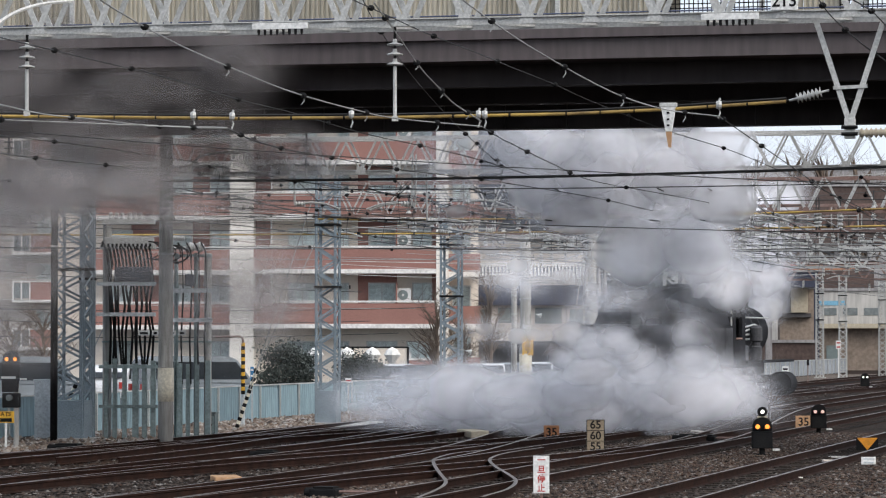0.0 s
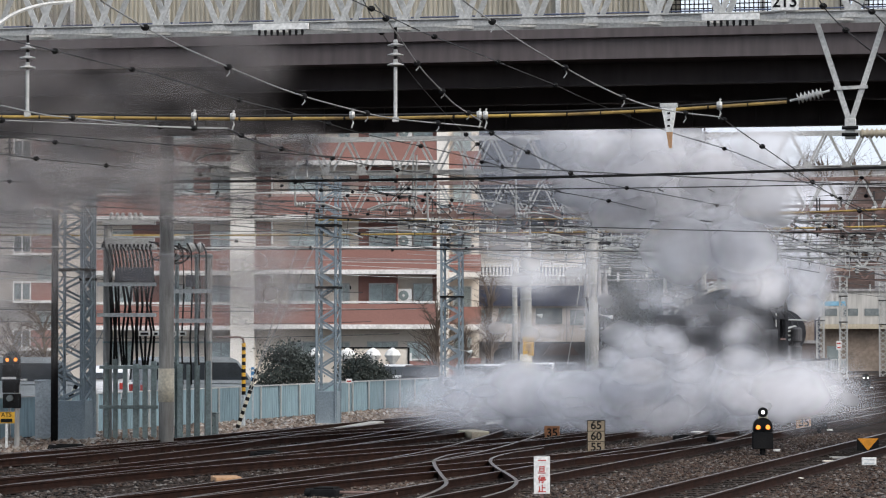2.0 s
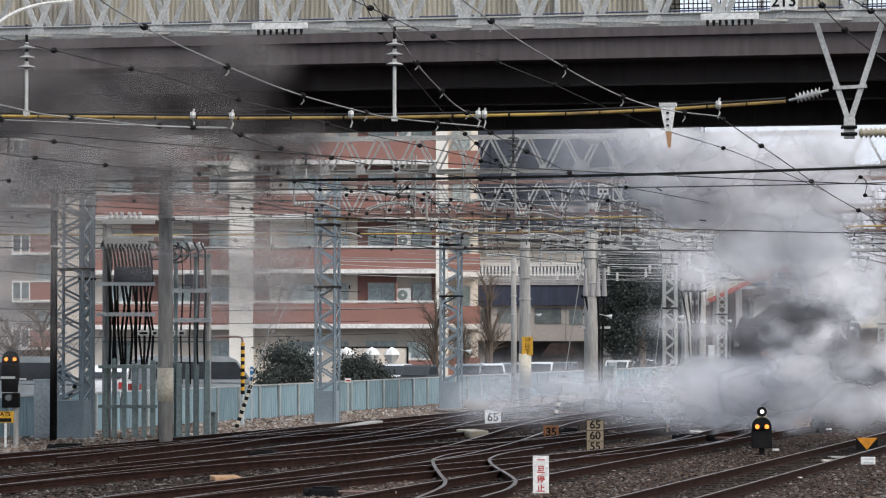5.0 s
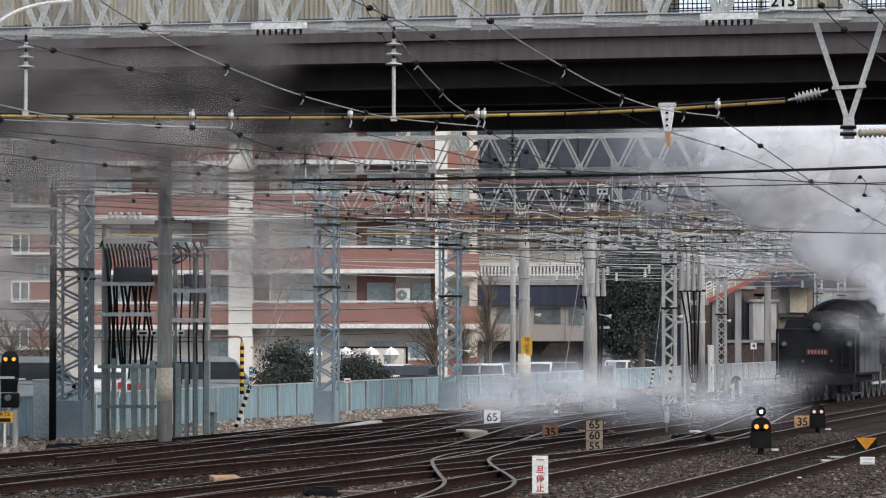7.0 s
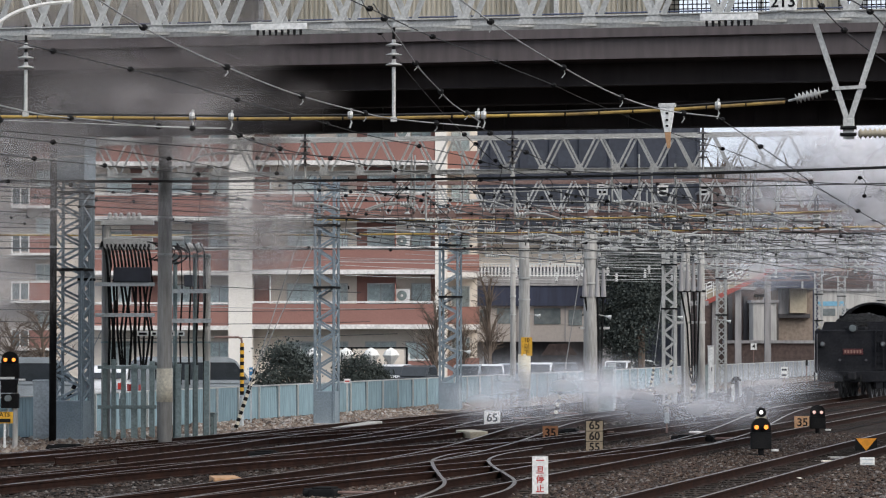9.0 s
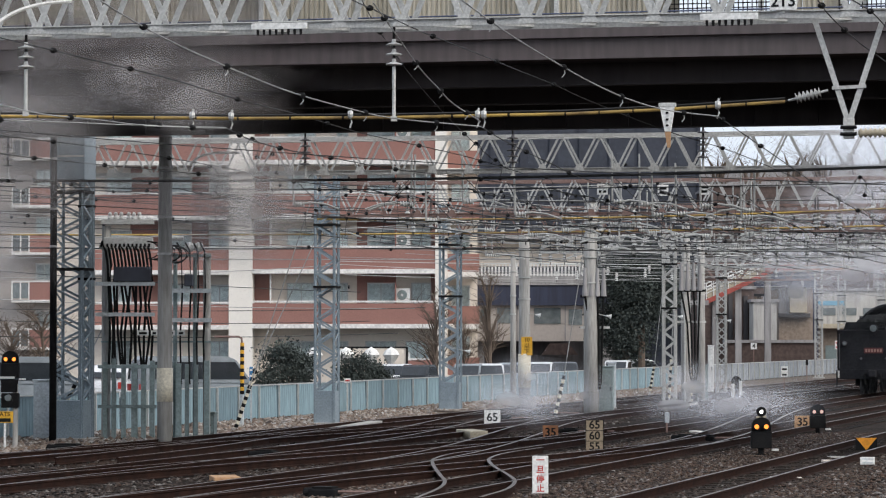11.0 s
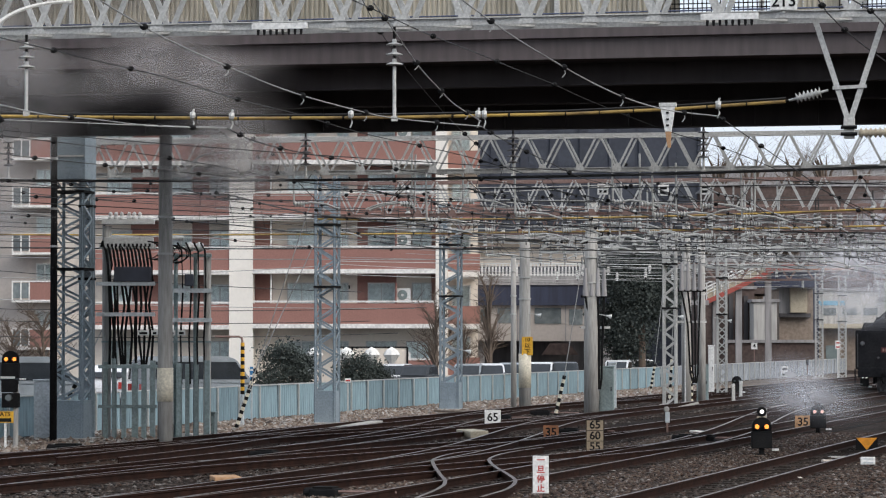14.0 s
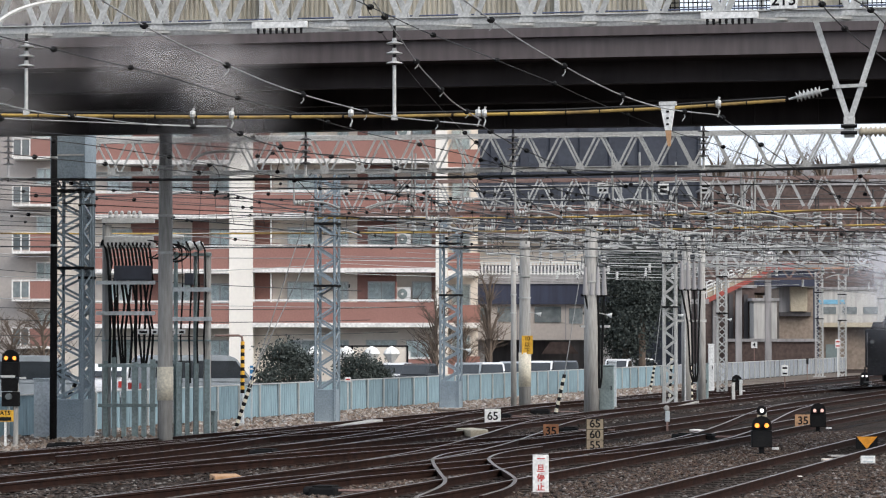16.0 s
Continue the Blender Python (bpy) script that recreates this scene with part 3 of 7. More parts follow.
for a, b in ((340, 205), (409, 206), (620, 203), (845, 203), (856, 203), (1270, 186)):
    q = front_at(a, b)
    cl = thing("feeder_clamp", Matrix.Translation(q), "small grey wire clamp on the yellow feeder", "clamp", "feeder clamps")
    part("ring", lathe(bmesh.new(), ((0.055, -0.04), (0.07, 0), (0.055, 0.04)), 10, "x"), M["steel"], cl)
    part("drop_link", tubed([(0, 0, -0.04), (0.02, 0, -0.12), (-0.01, 0, -0.2)], 0.014), M["steel"], cl)
    part("eye_bolt", tubed([(0, 0, 0.04), (0.02, 0, 0.1)], 0.018), M["steel"], cl)
sec = thing("section_insulator", Matrix.Translation(front_at(1181, 186)) @ pose(0, 0, 0, 0, 0, ACROSS), "white tapered section insulator with a rusty lower tip", "insulator")
part("cap", boxed(-0.13, 0.13, -0.05, 0.05, -0.03, 0.03, 0.008), M["porcelain"], sec)
part("body", prism(bmesh.new(), ((-0.11, -0.03), (0.11, -0.03), (0.05, -0.4), (-0.04, -0.4)), -0.04, 0.04), M["white"], sec)
part("tip", prism(bmesh.new(), ((-0.04, -0.4), (0.05, -0.4), (0.04, -0.64), (0.0, -0.64)), -0.03, 0.03), M["tan"], sec)
for z in (-0.12, -0.22, -0.31):
    part("bolt", boxed(-0.02, 0.02, -0.055, -0.04, z - 0.015, z + 0.015), M["black"], sec)

# ---- the road bridge ----
bridge = thing("road_bridge", Matrix.Translation((0, 59, 0)) @ pose(0, 0, 0, 0, 0, ACROSS - 0.8), "dark steel road bridge with grey edge beam crossing the yard", "bridge", kind="structure")
part("edge_beam", boxed(-45, 40, 0, 0.5, 7.93, 8.34), M["girder_grey"], bridge, "stained grey concrete edge beam")
part("kerb_ledge", boxed(-45, 40, -0.12, 0.5, 8.344, 8.6), M["girder_grey"], bridge)
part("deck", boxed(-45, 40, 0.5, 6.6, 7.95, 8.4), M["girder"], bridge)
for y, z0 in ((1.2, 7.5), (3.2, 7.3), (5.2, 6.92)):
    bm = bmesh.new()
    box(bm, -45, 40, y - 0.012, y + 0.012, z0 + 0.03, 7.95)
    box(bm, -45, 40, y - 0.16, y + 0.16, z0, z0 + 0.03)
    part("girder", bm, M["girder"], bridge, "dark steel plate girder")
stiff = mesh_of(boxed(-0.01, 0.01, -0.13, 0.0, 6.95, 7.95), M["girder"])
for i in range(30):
    part("web_stiffener", stiff, None, bridge, m=pose(-20 + i * 1.35, 5.19, 0))
part("far_parapet", boxed(-45, 40, 6.3, 6.6, 8.4, 8.65), M["girder_grey"], bridge)
pan = bmesh.new()
for k in range(4):
    box(pan, k * 0.1 + 0.004, k * 0.1 + 0.052, -0.03, 0.02, 8.72, 10.1)
    box(pan, k * 0.1 + 0.052, k * 0.1 + 0.1, 0.0, 0.02, 8.72, 10.1)
pan = mesh_of(pan, M["panel_beige"])
for i in range(100):
    x = -20 + i * 0.405
    if not (4.35 < x < 6.6 or 7.8 < x < 9.4):
        part("barrier_panel", pan, None, bridge, m=pose(x, 0.2, 0))
post = mesh_of(boxed(-0.05, 0.05, 0.1, 0.3, 8.6, 10.2, 0.01), M["steel"])
for i in range(21):
    part("barrier_post", post, None, bridge, m=pose(-20 + i * 2.025, 0, 0))
part("conduit", tubed([(-30, -0.05, 8.83), (30, -0.05, 8.83)], 0.018), M["conduit"], bridge, "thin blue-grey conduit")
part("lower_rail", boxed(-45, 40, 0.05, 0.18, 8.6, 8.74), M["girder_grey"], bridge)
screen = bmesh.new()
for k in range(24):
    bar(screen, (k * 0.09, 0.1, 8.75), (k * 0.09, 0.1, 10.1), 0.02, 0.02)
for k in range(15):
    bar(screen, (0, 0.1, 8.8 + k * 0.09), (2.1, 0.1, 8.8 + k * 0.09), 0.02, 0.02)
screen = mesh_of(screen, M["black"])
for x in (4.45, 7.85):
    part("mesh_screen", screen, None, bridge, "black wire mesh screen", pose(x, 0, 0))

# ---- portals behind the bridge, nearest first ----
portal(69.5, -8.9, 13, 6.32, 7.12, "steel", 0.87, "pale grey galvanised lattice portal beam", 0.6, True, 0.07)
portal(83.0, -3.6, 17, 5.86, 6.78, "steel_rust", 0.98, "weathered rusty grey lattice portal beam with hanging wires", 0.6, True, 0.07, "steel")
portal(99.0, -0.3, 23, 5.9, 6.75, "steel_rust", 0.98, "rusty brown lattice portal beam", 0.6, True, 0.07)
portal(120.0, 4, 30, 5.9, 6.7, "steel", 1.0, "grey lattice portal beam far down the yard", 0.6, False, 0.08)
portal(150.0, 12, 42, 5.95, 6.9, "steel", 1.5, "white painted lattice portal beam far down the yard", 0.6, False, 0.1)
portal(185.0, 14, 60, 6.0, 7.0, "steel_rust", 1.5, "rusty lattice portal beam far down the yard", 0.6, False, 0.1)

MASTS = ((127, 780, 0.70, 7.3, "steel_blue"), (578, 752, 0.54, 6.95, "steel_blue"), (797, 727, 0.60, 6.9, "steel_blue"),
         (1185, 719, 0.42, 6.3, "steel"), (1277, 700, 0.36, 6.2, "steel"), (1449, 670, 0.42, 6.4, "steel"), (1490, 671, 0.42, 6.2, "steel"), (1560, 668, 0.42, 6.0, "steel"))
for a, b, w, h, mat in MASTS:
    lattice_mast("lattice_mast", ground_at(a, b), w, h, mat, "tall laced steel lattice mast beside the tracks" if mat == "steel" else "blue-grey laced steel lattice mast on a concrete footing",
                 pitch=0.33, plinth=0.95 if b > 720 else 0.0, single=b > 700)


for a, b, z0, z1, w in ((127, 780, 6.15, 7.25, 0.86),):
    tb = thing("terminal_box", Matrix.Translation(ground_at(a, b)) @ pose(0, 0, 0, 0, 0, ACROSS), "pale blue-grey steel box round a mast head", "box", "mast boxes")
    part("shell", boxed(-w / 2, w / 2, -w / 2, w / 2, z0, z1, 0.015), M["steel_blue"], tb)
    part("seam", boxed(-w / 2 + 0.02, w / 2 - 0.02, -w / 2 - 0.012, -w / 2, (z0 + z1) / 2 - 0.02, (z0 + z1) / 2 + 0.02), M["steel"], tb)
slim = lattice_mast("lattice_mast", ground_at(152, 779), 0.24, 6.9, "steel_blue", "slim blue-grey lattice mast beside a wider one", 0.24, 0.0, True)


def pole(name, at, r, h, mat, label, band=None):
    p = thing(name, Matrix.Translation(at), label, "pole", "poles")
    part("shaft", lathe(bmesh.new(), ((r, -0.1), (r * 0.98, h * 0.4), (r * 0.85, h)), 18), M[mat], p, smooth=True)
    if band:
        part("wrap", lathe(bmesh.new(), ((r + 0.012, band[0]), (r + 0.012, band[1])), 18), M["wrap"], p, "faded cream warning wrap", smooth=True)
    part("cap", lathe(bmesh.new(), ((r * 0.9, h), (r * 0.9, h + 0.04), (0.02, h + 0.08)), 18), M["concrete"], p)
    for z in (h * 0.62, h * 0.74, h * 0.9):
        part("strap", lathe(bmesh.new(), ((r * 1.04, z), (r * 1.04, z + 0.05)), 18), M["steel"], p)
    return p


pole("concrete_pole", ground_at(291, 790), 0.17, 6.9, "concrete", "round grey concrete pole with a cream wrap", (1.0, 1.75))
pole("concrete_pole", ground_at(928, 726), 0.2, 6.0, "concrete", "round grey concrete pole with yellow sign", (0.75, 1.9))
pole("concrete_pole", ground_at(908, 724), 0.1, 5.2, "concrete", "slender grey concrete pole beside a thicker one")
pole("steel_pole", ground_at(93, 783), 0.085, 7.3, "black", "tall black steel pipe pole beside the lattice mast")
pole("concrete_pole", ground_at(1046, 734), 0.24, 6.7, "concrete", "thick grey concrete pole carrying cables and insulators")
pole("concrete_pole", ground_at(1214, 716), 0.17, 6.6, "concrete", "thick grey concrete pole carrying cables and insulators")
pole("concrete_pole", ground_at(1241, 714), 0.15, 6.5, "concrete", "grey concrete pole standing in a pair")

# ---- overhead line along each track ----
SPANS = (66, 69.5, 83, 99, 120, 150, 185, 230)


def catenary(d0, side, zc=5.05, zm=5.75):
    top, low = [], []
    for i, (a, b) in enumerate(zip(SPANS, SPANS[1:])):
        stag = 0.18 if i % 2 else -0.18
        for k in range(8):
            u = k / 8
            d = a + (b - a) * u
            s = side + stag * (1 - 2 * u)
            low.append(on_track(d0, d, s, zc))
            top.append(on_track(d0, d, side, zm - 4 * min(0.4, (b - a) * 0.014) * u * (1 - u)))
    line = thing("catenary", Matrix.Identity(4), "dark contact wire with sagging messenger wire over a track", "overhead line", "catenary lines")
    part("contact_wire", tubed(low, 0.013, 5), M["wire"], line)
    part("messenger_wire", tubed(top, 0.016, 5), M["wire_light"] if d0 in (31.2, 45.0) else M["wire"], line)
    for i in range(3, len(top) - 24, 2):
        part("dropper", tubed([top[i], low[i]], 0.006, 4), M["wire"], line)
        part("dropper_clip", boxed(-0.03, 0.03, -0.03, 0.03, -0.05, 0.03, 0.01), M["black"], line, m=Matrix.Translation(top[i]))
    return line


for d0, side in ((31.2, 0), (45.0, 0), (57.3, 0), (72.0, 0), (87.0, 0), (50.5, 0.4), (64.0, 0)):
    catenary(d0, side)

# long feeders across and along
for b0, b1, d, r, mat, lab in ((319, 293, 62, 0.03, "wire", "thick black feeder cable across the yard"), (329, 322, 66, 0.012, "wire", "thin dark wire across the yard"),
                               (388, 366, 80, 0.028, "wire_yellow", "yellow-brown sleeved feeder across the yard"), (415, 398, 95, 0.03, "wire_yellow", "yellow-brown sleeved feeder across the yard"),
                               (438, 430, 110, 0.03, "wire", "dark feeder across the yard"), (345, 352, 75, 0.012, "wire", "thin dark wire across the yard"),
                               (352, 415, 66, 0.011, "wire", "thin dark wire across the yard"), (372, 390, 78, 0.012, "wire", "thin dark wire across the yard"),
                               (400, 410, 90, 0.012, "wire", "thin dark wire across the yard"), (425, 445, 96, 0.012, "wire", "thin dark wire across the yard"),
                               (455, 452, 104, 0.014, "wire_light", "thin pale wire across the yard"), (225, 330, 52, 0.009, "wire", "thin dark wire across the yard")):
    left = b0 in (388,)
    wire(sagging(sight(560 if left else -60, b0, d + 3), sight(1640, b1, d - 3), 0.12, 20), r, mat, "cross_wire", lab)

# ---- apartment block ----
DA = 159.0


def facade_x(a):
    return (a - 784) / F * DA


def window(parent, x, z, w, h, y=0.0, frame_mat="alu", drape=True):
    """A sliding window: frame, two panes, curtain behind glass, sill."""
    win = part("window", boxed(x - w / 2, x + w / 2, y + 0.085, y + 0.1, z, z + h), M["curtain"], parent)
    fr = bmesh.new()
    for u0, u1, v0, v1 in ((x - w / 2, x + w / 2, z - 0.04, z + 0.02), (x - w / 2, x + w / 2, z + h - 0.02, z + h + 0.04), (x - w / 2 - 0.04, x - w / 2 + 0.02, z - 0.04, z + h + 0.04),
                           (x + w / 2 - 0.02, x + w / 2 + 0.04, z - 0.04, z + h + 0.04), (x - 0.03, x + 0.03, z, z + h)):
        box(fr, u0, u1, y - 0.03, y + 0.05, v0, v1)
    part("window_frame", fr, M[frame_mat], win)
    part("pane", boxed(x - w / 2 + 0.02, x - 0.03, y + 0.0, y + 0.012, z + 0.02, z + h - 0.02), M["pane"], win)
    part("pane", boxed(x + 0.03, x + w / 2 - 0.02, y + 0.02, y + 0.032, z + 0.02, z + h - 0.02), M["pane"], win)
    return win


FLOORS = [0.17, 3.1, 6.04, 8.97, 11.9, 14.83]
block = thing("apartment_building", Matrix.Translation((0, DA, 0)), "cream and brick-red apartment block with balconies on each floor", "building")
xl, xr = facade_x(447), facade_x(770)
part("wall", boxed(facade_x(-140), facade_x(792), 1.5, 12, 0, 18), M["wall_cream"], block, "cream rendered wall")
part("column", boxed(facade_x(405), xl, -0.25, 1.5, 0, 18), M["wall_white"], block, "off-white rendered column")
part("column", boxed(xr, facade_x(790), -0.25, 1.5, 0, 18), M["wall_white"], block, "off-white rendered column")
part("roof", boxed(facade_x(-140) - 0.3, facade_x(792) + 0.3, -0.4, 12.3, 18, 18.4), M["slab_white"], block)


def air_conditioner(parent, x, z):
    ac = part("air_conditioner", boxed(x - 0.38, x + 0.38, 0.5, 0.85, z, z + 0.72, 0.02), M["white"], parent, "white air-conditioning unit")
    part("fan_grille", lathe(bmesh.new(), ((0.27, 0.0), (0.27, -0.02), (0.05, -0.03)), 18, "y", (x - 0.06, 0.49, z + 0.36)), M["box_green"], ac)
    part("fan_hub", lathe(bmesh.new(), ((0.07, -0.03), (0.07, -0.045)), 12, "y", (x - 0.06, 0.49, z + 0.36)), M["white"], ac)


def balcony(parent, x0, x1, zs, units=True):
    """One storey of a bay: slab, tiled parapet with rail, back wall panels, windows."""
    b = part("balcony", boxed(x0, x1, -0.3, 1.5, zs - 0.14, zs + 0.1), M["slab_white"], parent, "white balcony slab")
    part("parapet", boxed(x0, x1, -0.2, -0.06, zs + 0.1, zs + 1.2), M["tile_red"], b, "brick-red tiled parapet")
    part("rail", boxed(x0, x1, -0.22, -0.06, zs + 1.25, zs + 1.35), M["slab_white"], b)
    for k in range(int((x1 - x0) / 1.2) + 1):
        part("rail_post", boxed(x0 + 0.05 + k * 1.2, x0 + 0.09 + k * 1.2, -0.16, -0.12, zs + 1.2, zs + 1.24), M["slab_white"], b)
    return b


for f, zs in enumerate(FLOORS[1:]):
    b = balcony(block, xl, xr, zs)
    base = zs + 0.1
    for a0, a1 in ((447, 478), (630, 700), (762, 770)):
        part("wall_panel", boxed(facade_x(a0), facade_x(a1), 1.466, 1.496, base, zs + 2.79), M["tile_red"], b, "brick-red tiled wall panel")
    for a, w in ((531, 1.5), (604, 0.55), (673, 1.4), (745, 1.0)):
        window(block, facade_x(a), base + 0.25, w, 1.95, 1.36)
    part("downpipe", tubed([(facade_x(478), 0.2, base), (facade_x(478), 0.2, zs + 2.79)], 0.05, 8), M["slab_white"], b, "white rain pipe")
    air_conditioner(block, facade_x(713), base + 1.2)
    part("wall_lamp", boxed(facade_x(615) - 0.06, facade_x(615) + 0.06, 1.34, 1.42, base + 1.9, base + 2.1, 0.02), M["black"], b)
    part("dividing_screen", boxed(facade_x(700) - 0.03, facade_x(700) + 0.03, 0.0, 1.42, base, zs + 2.3), M["tile_red"], b)
    # bay nearer the other end
    x0, x1 = facade_x(160), facade_x(405)
    b2 = balcony(block, x0, x1, zs - 0.06)
    for a, w in ((205, 1.3), (315, 1.1), (385, 1.0)):
        window(block, facade_x(a), base + 0.2, w, 1.9, 1.36)
    for a0, a1 in ((225, 290), (335, 365)):
        part("wall_panel", boxed(facade_x(a0), facade_x(a1), 1.466, 1.496, base, zs + 2.75), M["tile_red"], b2, "brick-red tiled wall panel")
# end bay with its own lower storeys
# the bay's hazy shade is put into this wall's colour
part("bay_wall", boxed(facade_x(-100), facade_x(94), 1.452, 1.498, 0, 18), M["wall_dim"], block, "duller beige wall of the end bay, shade painted in")
for k in range(-2, 5):
    z = 7.04 + k * 2.546
    s = part("ledge", boxed(facade_x(20), facade_x(92), -0.1, 1.44, z - 0.14, z), M["slab_white"], block, "white slab ledge")
    part("parapet", boxed(facade_x(52), facade_x(90), -0.06, 0.06, z, z + 0.95), M["tile_red"], s, "brick-red tiled parapet")
    part("glass_panel", boxed(facade_x(22), facade_x(51), -0.03, 0.03, z + 0.08, z + 0.9), M["glass"], s, "dark glass balustrade panel")
    for a in (21, 36, 51):
        part("panel_post", boxed(facade_x(a) - 0.035, facade_x(a) + 0.035, -0.08, 0.06, z, z + 0.95), M["slab_white"], s)
    part("top_rail", boxed(facade_x(20), facade_x(91), -0.09, 0.08, z + 0.95, z + 1.02), M["slab_white"], s)
    window(block, facade_x(72), z + 1.1, 0.85, 0.85, 1.32)
    if k % 2:
        air_conditioner(block, facade_x(34), z + 0.1)
# ground floor windows
for a, w in ((530, 1.5), (604, 0.6), (673, 1.6), (738, 1.2), (385, 1.0), (205, 1.3)):
    window(block, facade_x(a), 0.55, w, 1.7, 1.36)
air_conditioner(block, facade_x(713), 0.95)
part("garden_wall", boxed(facade_x(718), facade_x(770), -0.2, 0.0, 0, 1.25), M["tile_red"], block, "brick-red tiled garden wall")
part("wall_rail", boxed(facade_x(718), facade_x(770), -0.2, -0.1, 1.28, 1.36), M["slab_white"], block)

# set-back wing
wing = thing("building_wing", Matrix.Translation((0, DA + 9, 0)), "shaded apartment wing with brick-red parapets", "building")
WX = lambda a: (a - 784) / F * (DA + 9)
part("wall", boxed(WX(785), WX(845), 0.6, 8, 0, 18), M["wall_cream"], wing)
for zs in (0.2, 3.1, 6.05, 9.0, 11.9):
    part("balcony", boxed(WX(785), WX(848), -0.6, 0.6, zs - 0.15, zs + 0.15), M["slab_white"], wing, "white balcony slab")
    part("parapet", boxed(WX(785), WX(848), -0.5, -0.36, zs + 0.15, zs + 1.15), M["tile_red"], wing, "brick-red tiled parapet")
    window(wing, WX(815), zs + 0.4, 1.0, 1.9, 0.46)

# ---- far buildings ----
tower = thing("office_tower", Matrix.Translation((0, 260, 0)), "tall dark blue-grey building behind the yard", "building")
TX = lambda a: (a - 784) / F * 260
part("wall", boxed(TX(800), TX(1240), 0, 20, 0, 26), M["dark_building"], tower)
part("roof", boxed(TX(800), TX(1240), -0.2, 20.2, 26, 26.5), M["dark_building"], tower)
for i in range(8):
    for k in range(7):
        x = TX(830) + i * 2.6
        z = 6 + k * 2.9
        part("window", boxed(x, x + 1.5, -0.03, 0.0, z, z + 1.4), M["glass_dark"], tower)
for i in range(9):
    part("fin", boxed(TX(815) + i * 2.6, TX(815) + i * 2.6 + 0.2, -0.15, 0, 0, 26), M["dark_building"], tower)

# station deck with white railing on columns
deck = thing("station_deck", Matrix.Translation((0, 170, 0)), "beige elevated station deck with white railing and dark underside", "walkway", kind="structure")
SX = lambda a: (a - 784) / F * 170
SZ = lambda b: EYE + (600 - b) / F * 170
part("upper_wall", boxed(SX(838), SX(1050), 1.5, 3, SZ(470), SZ(425)), M["wall_cream"], deck, "beige upper wall")
part("slab", boxed(SX(840), SX(1100), -0.4, 3, SZ(505), SZ(489)), M["far_grey"], deck)
part("underside_beam", boxed(SX(845), SX(1100), -0.3, 0.5, SZ(541), SZ(505)), M["beam_navy"], deck, "dark navy steel beam")
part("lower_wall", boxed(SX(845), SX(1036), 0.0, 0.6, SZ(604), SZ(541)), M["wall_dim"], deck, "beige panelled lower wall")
part("back_wall", boxed(SX(845), SX(1090), 2.0, 2.6, 0, SZ(541)), M["far_dark"], deck, "dark wall behind the openings")
for a in (880, 915, 1000):
    part("panel_joint", boxed(SX(a) - 0.03, SX(a) + 0.03, -0.03, -0.004, SZ(604), SZ(541)), M["far_grey"], deck)
for a0, a1, b0, b1 in ((850, 868, 570, 548), (880, 912, 572, 545), (1006, 1030, 575, 548)):
    part("window", boxed(SX(a0), SX(a1), -0.04, -0.004, SZ(b0), SZ(b1)), M["glass"], deck)
part("awning", prism(bmesh.new(), ((SX(958), SZ(628)), (SX(1022), SZ(628)), (SX(1005), SZ(608)), (SX(972), SZ(608))), -0.6, 0.3), M["far_brown"], deck, "small dark sloping porch roof")
part("upper_roof", boxed(SX(836), SX(1060), 0, 6, SZ(424), SZ(418)), M["far_grey"], deck)
slat = mesh_of(boxed(-0.05, 0.05, -0.03, 0.03, SZ(489), SZ(466)), M["white"])
for i in range(32):
    part("baluster", slat, None, deck, m=pose(SX(846) + i * 0.2, -0.35, 0))
for z in (SZ(467), SZ(487)):
    part("hand_rail", boxed(SX(842), SX(1035), -0.4, -0.3, z - 0.03, z + 0.03), M["white"], deck)
for a in (848, 1075):
    part("column", boxed(SX(a) - 0.3, SX(a) + 0.3, 0.8, 1.4, 0, SZ(541)), M["far_grey"], deck)
part("window", boxed(SX(945), SX(992), -0.05, -0.004, SZ(573), SZ(545)), M["glass"], deck)

stairs = thing("staircase", Matrix.Translation((0, 195, 0)), "outdoor station staircase with red stringer and white railing", "staircase")
QX = lambda a: (a - 784) / F * 195
QZ = lambda b: EYE + (600 - b) / F * 195
p0, p1 = Vector((QX(1248), 0, QZ(535))), Vector((QX(1364), 0, QZ(480)))
for y in (-0.7, 0.7):
    part("stringer", barred(p0 + Vector((0, y, 0)), p1 + Vector((0, y, 0)), 0.3, 0.08), M["red_stringer"], stairs, "faded red stringer")
    for dz in (0.55, 0.75, 0.95, 1.2):
        part("rail", tubed([p0 + Vector((0, y, dz)), p1 + Vector((0, y, dz))], 0.035), M["white"], stairs)
    for k in range(10):
        q = p0.lerp(p1, k / 9) + Vector((0, y, 0))
        part("post", tubed([q, q + Vector((0, 0, 1.2))], 0.03), M["white"], stairs)
part("side_panel", barred(p0 + Vector((0, -0.62, 0.48)), p1 + Vector((0, -0.62, 0.48)), 0.6, 0.05), M["cream_plate"], stairs, "beige balustrade panel")
part("deck_edge", boxed(QX(1352), QX(1402), -0.8, 0.8, QZ(480), QZ(467)), M["red_stringer"], stairs, "faded red deck edge")
part("deck_edge", boxed(QX(1402), QX(1508), -0.7, 0.7, QZ(479), QZ(470)), M["tan_rust"], stairs, "rusty orange deck edge")
step = mesh_of(boxed(-0.16, 0.16, -0.7, 0.7, -0.02, 0.02), M["far_grey"])
for k in range(14):
    part("step", step, None, stairs, m=Matrix.Translation(p0.lerp(p1, k / 13)))
for k in (0.15, 0.5, 0.95):
    q = p0.lerp(p1, k)
    part("support", boxed(q.x - 0.2, q.x + 0.2, -0.2, 0.2, 0, q.z), M["far_grey"], stairs)
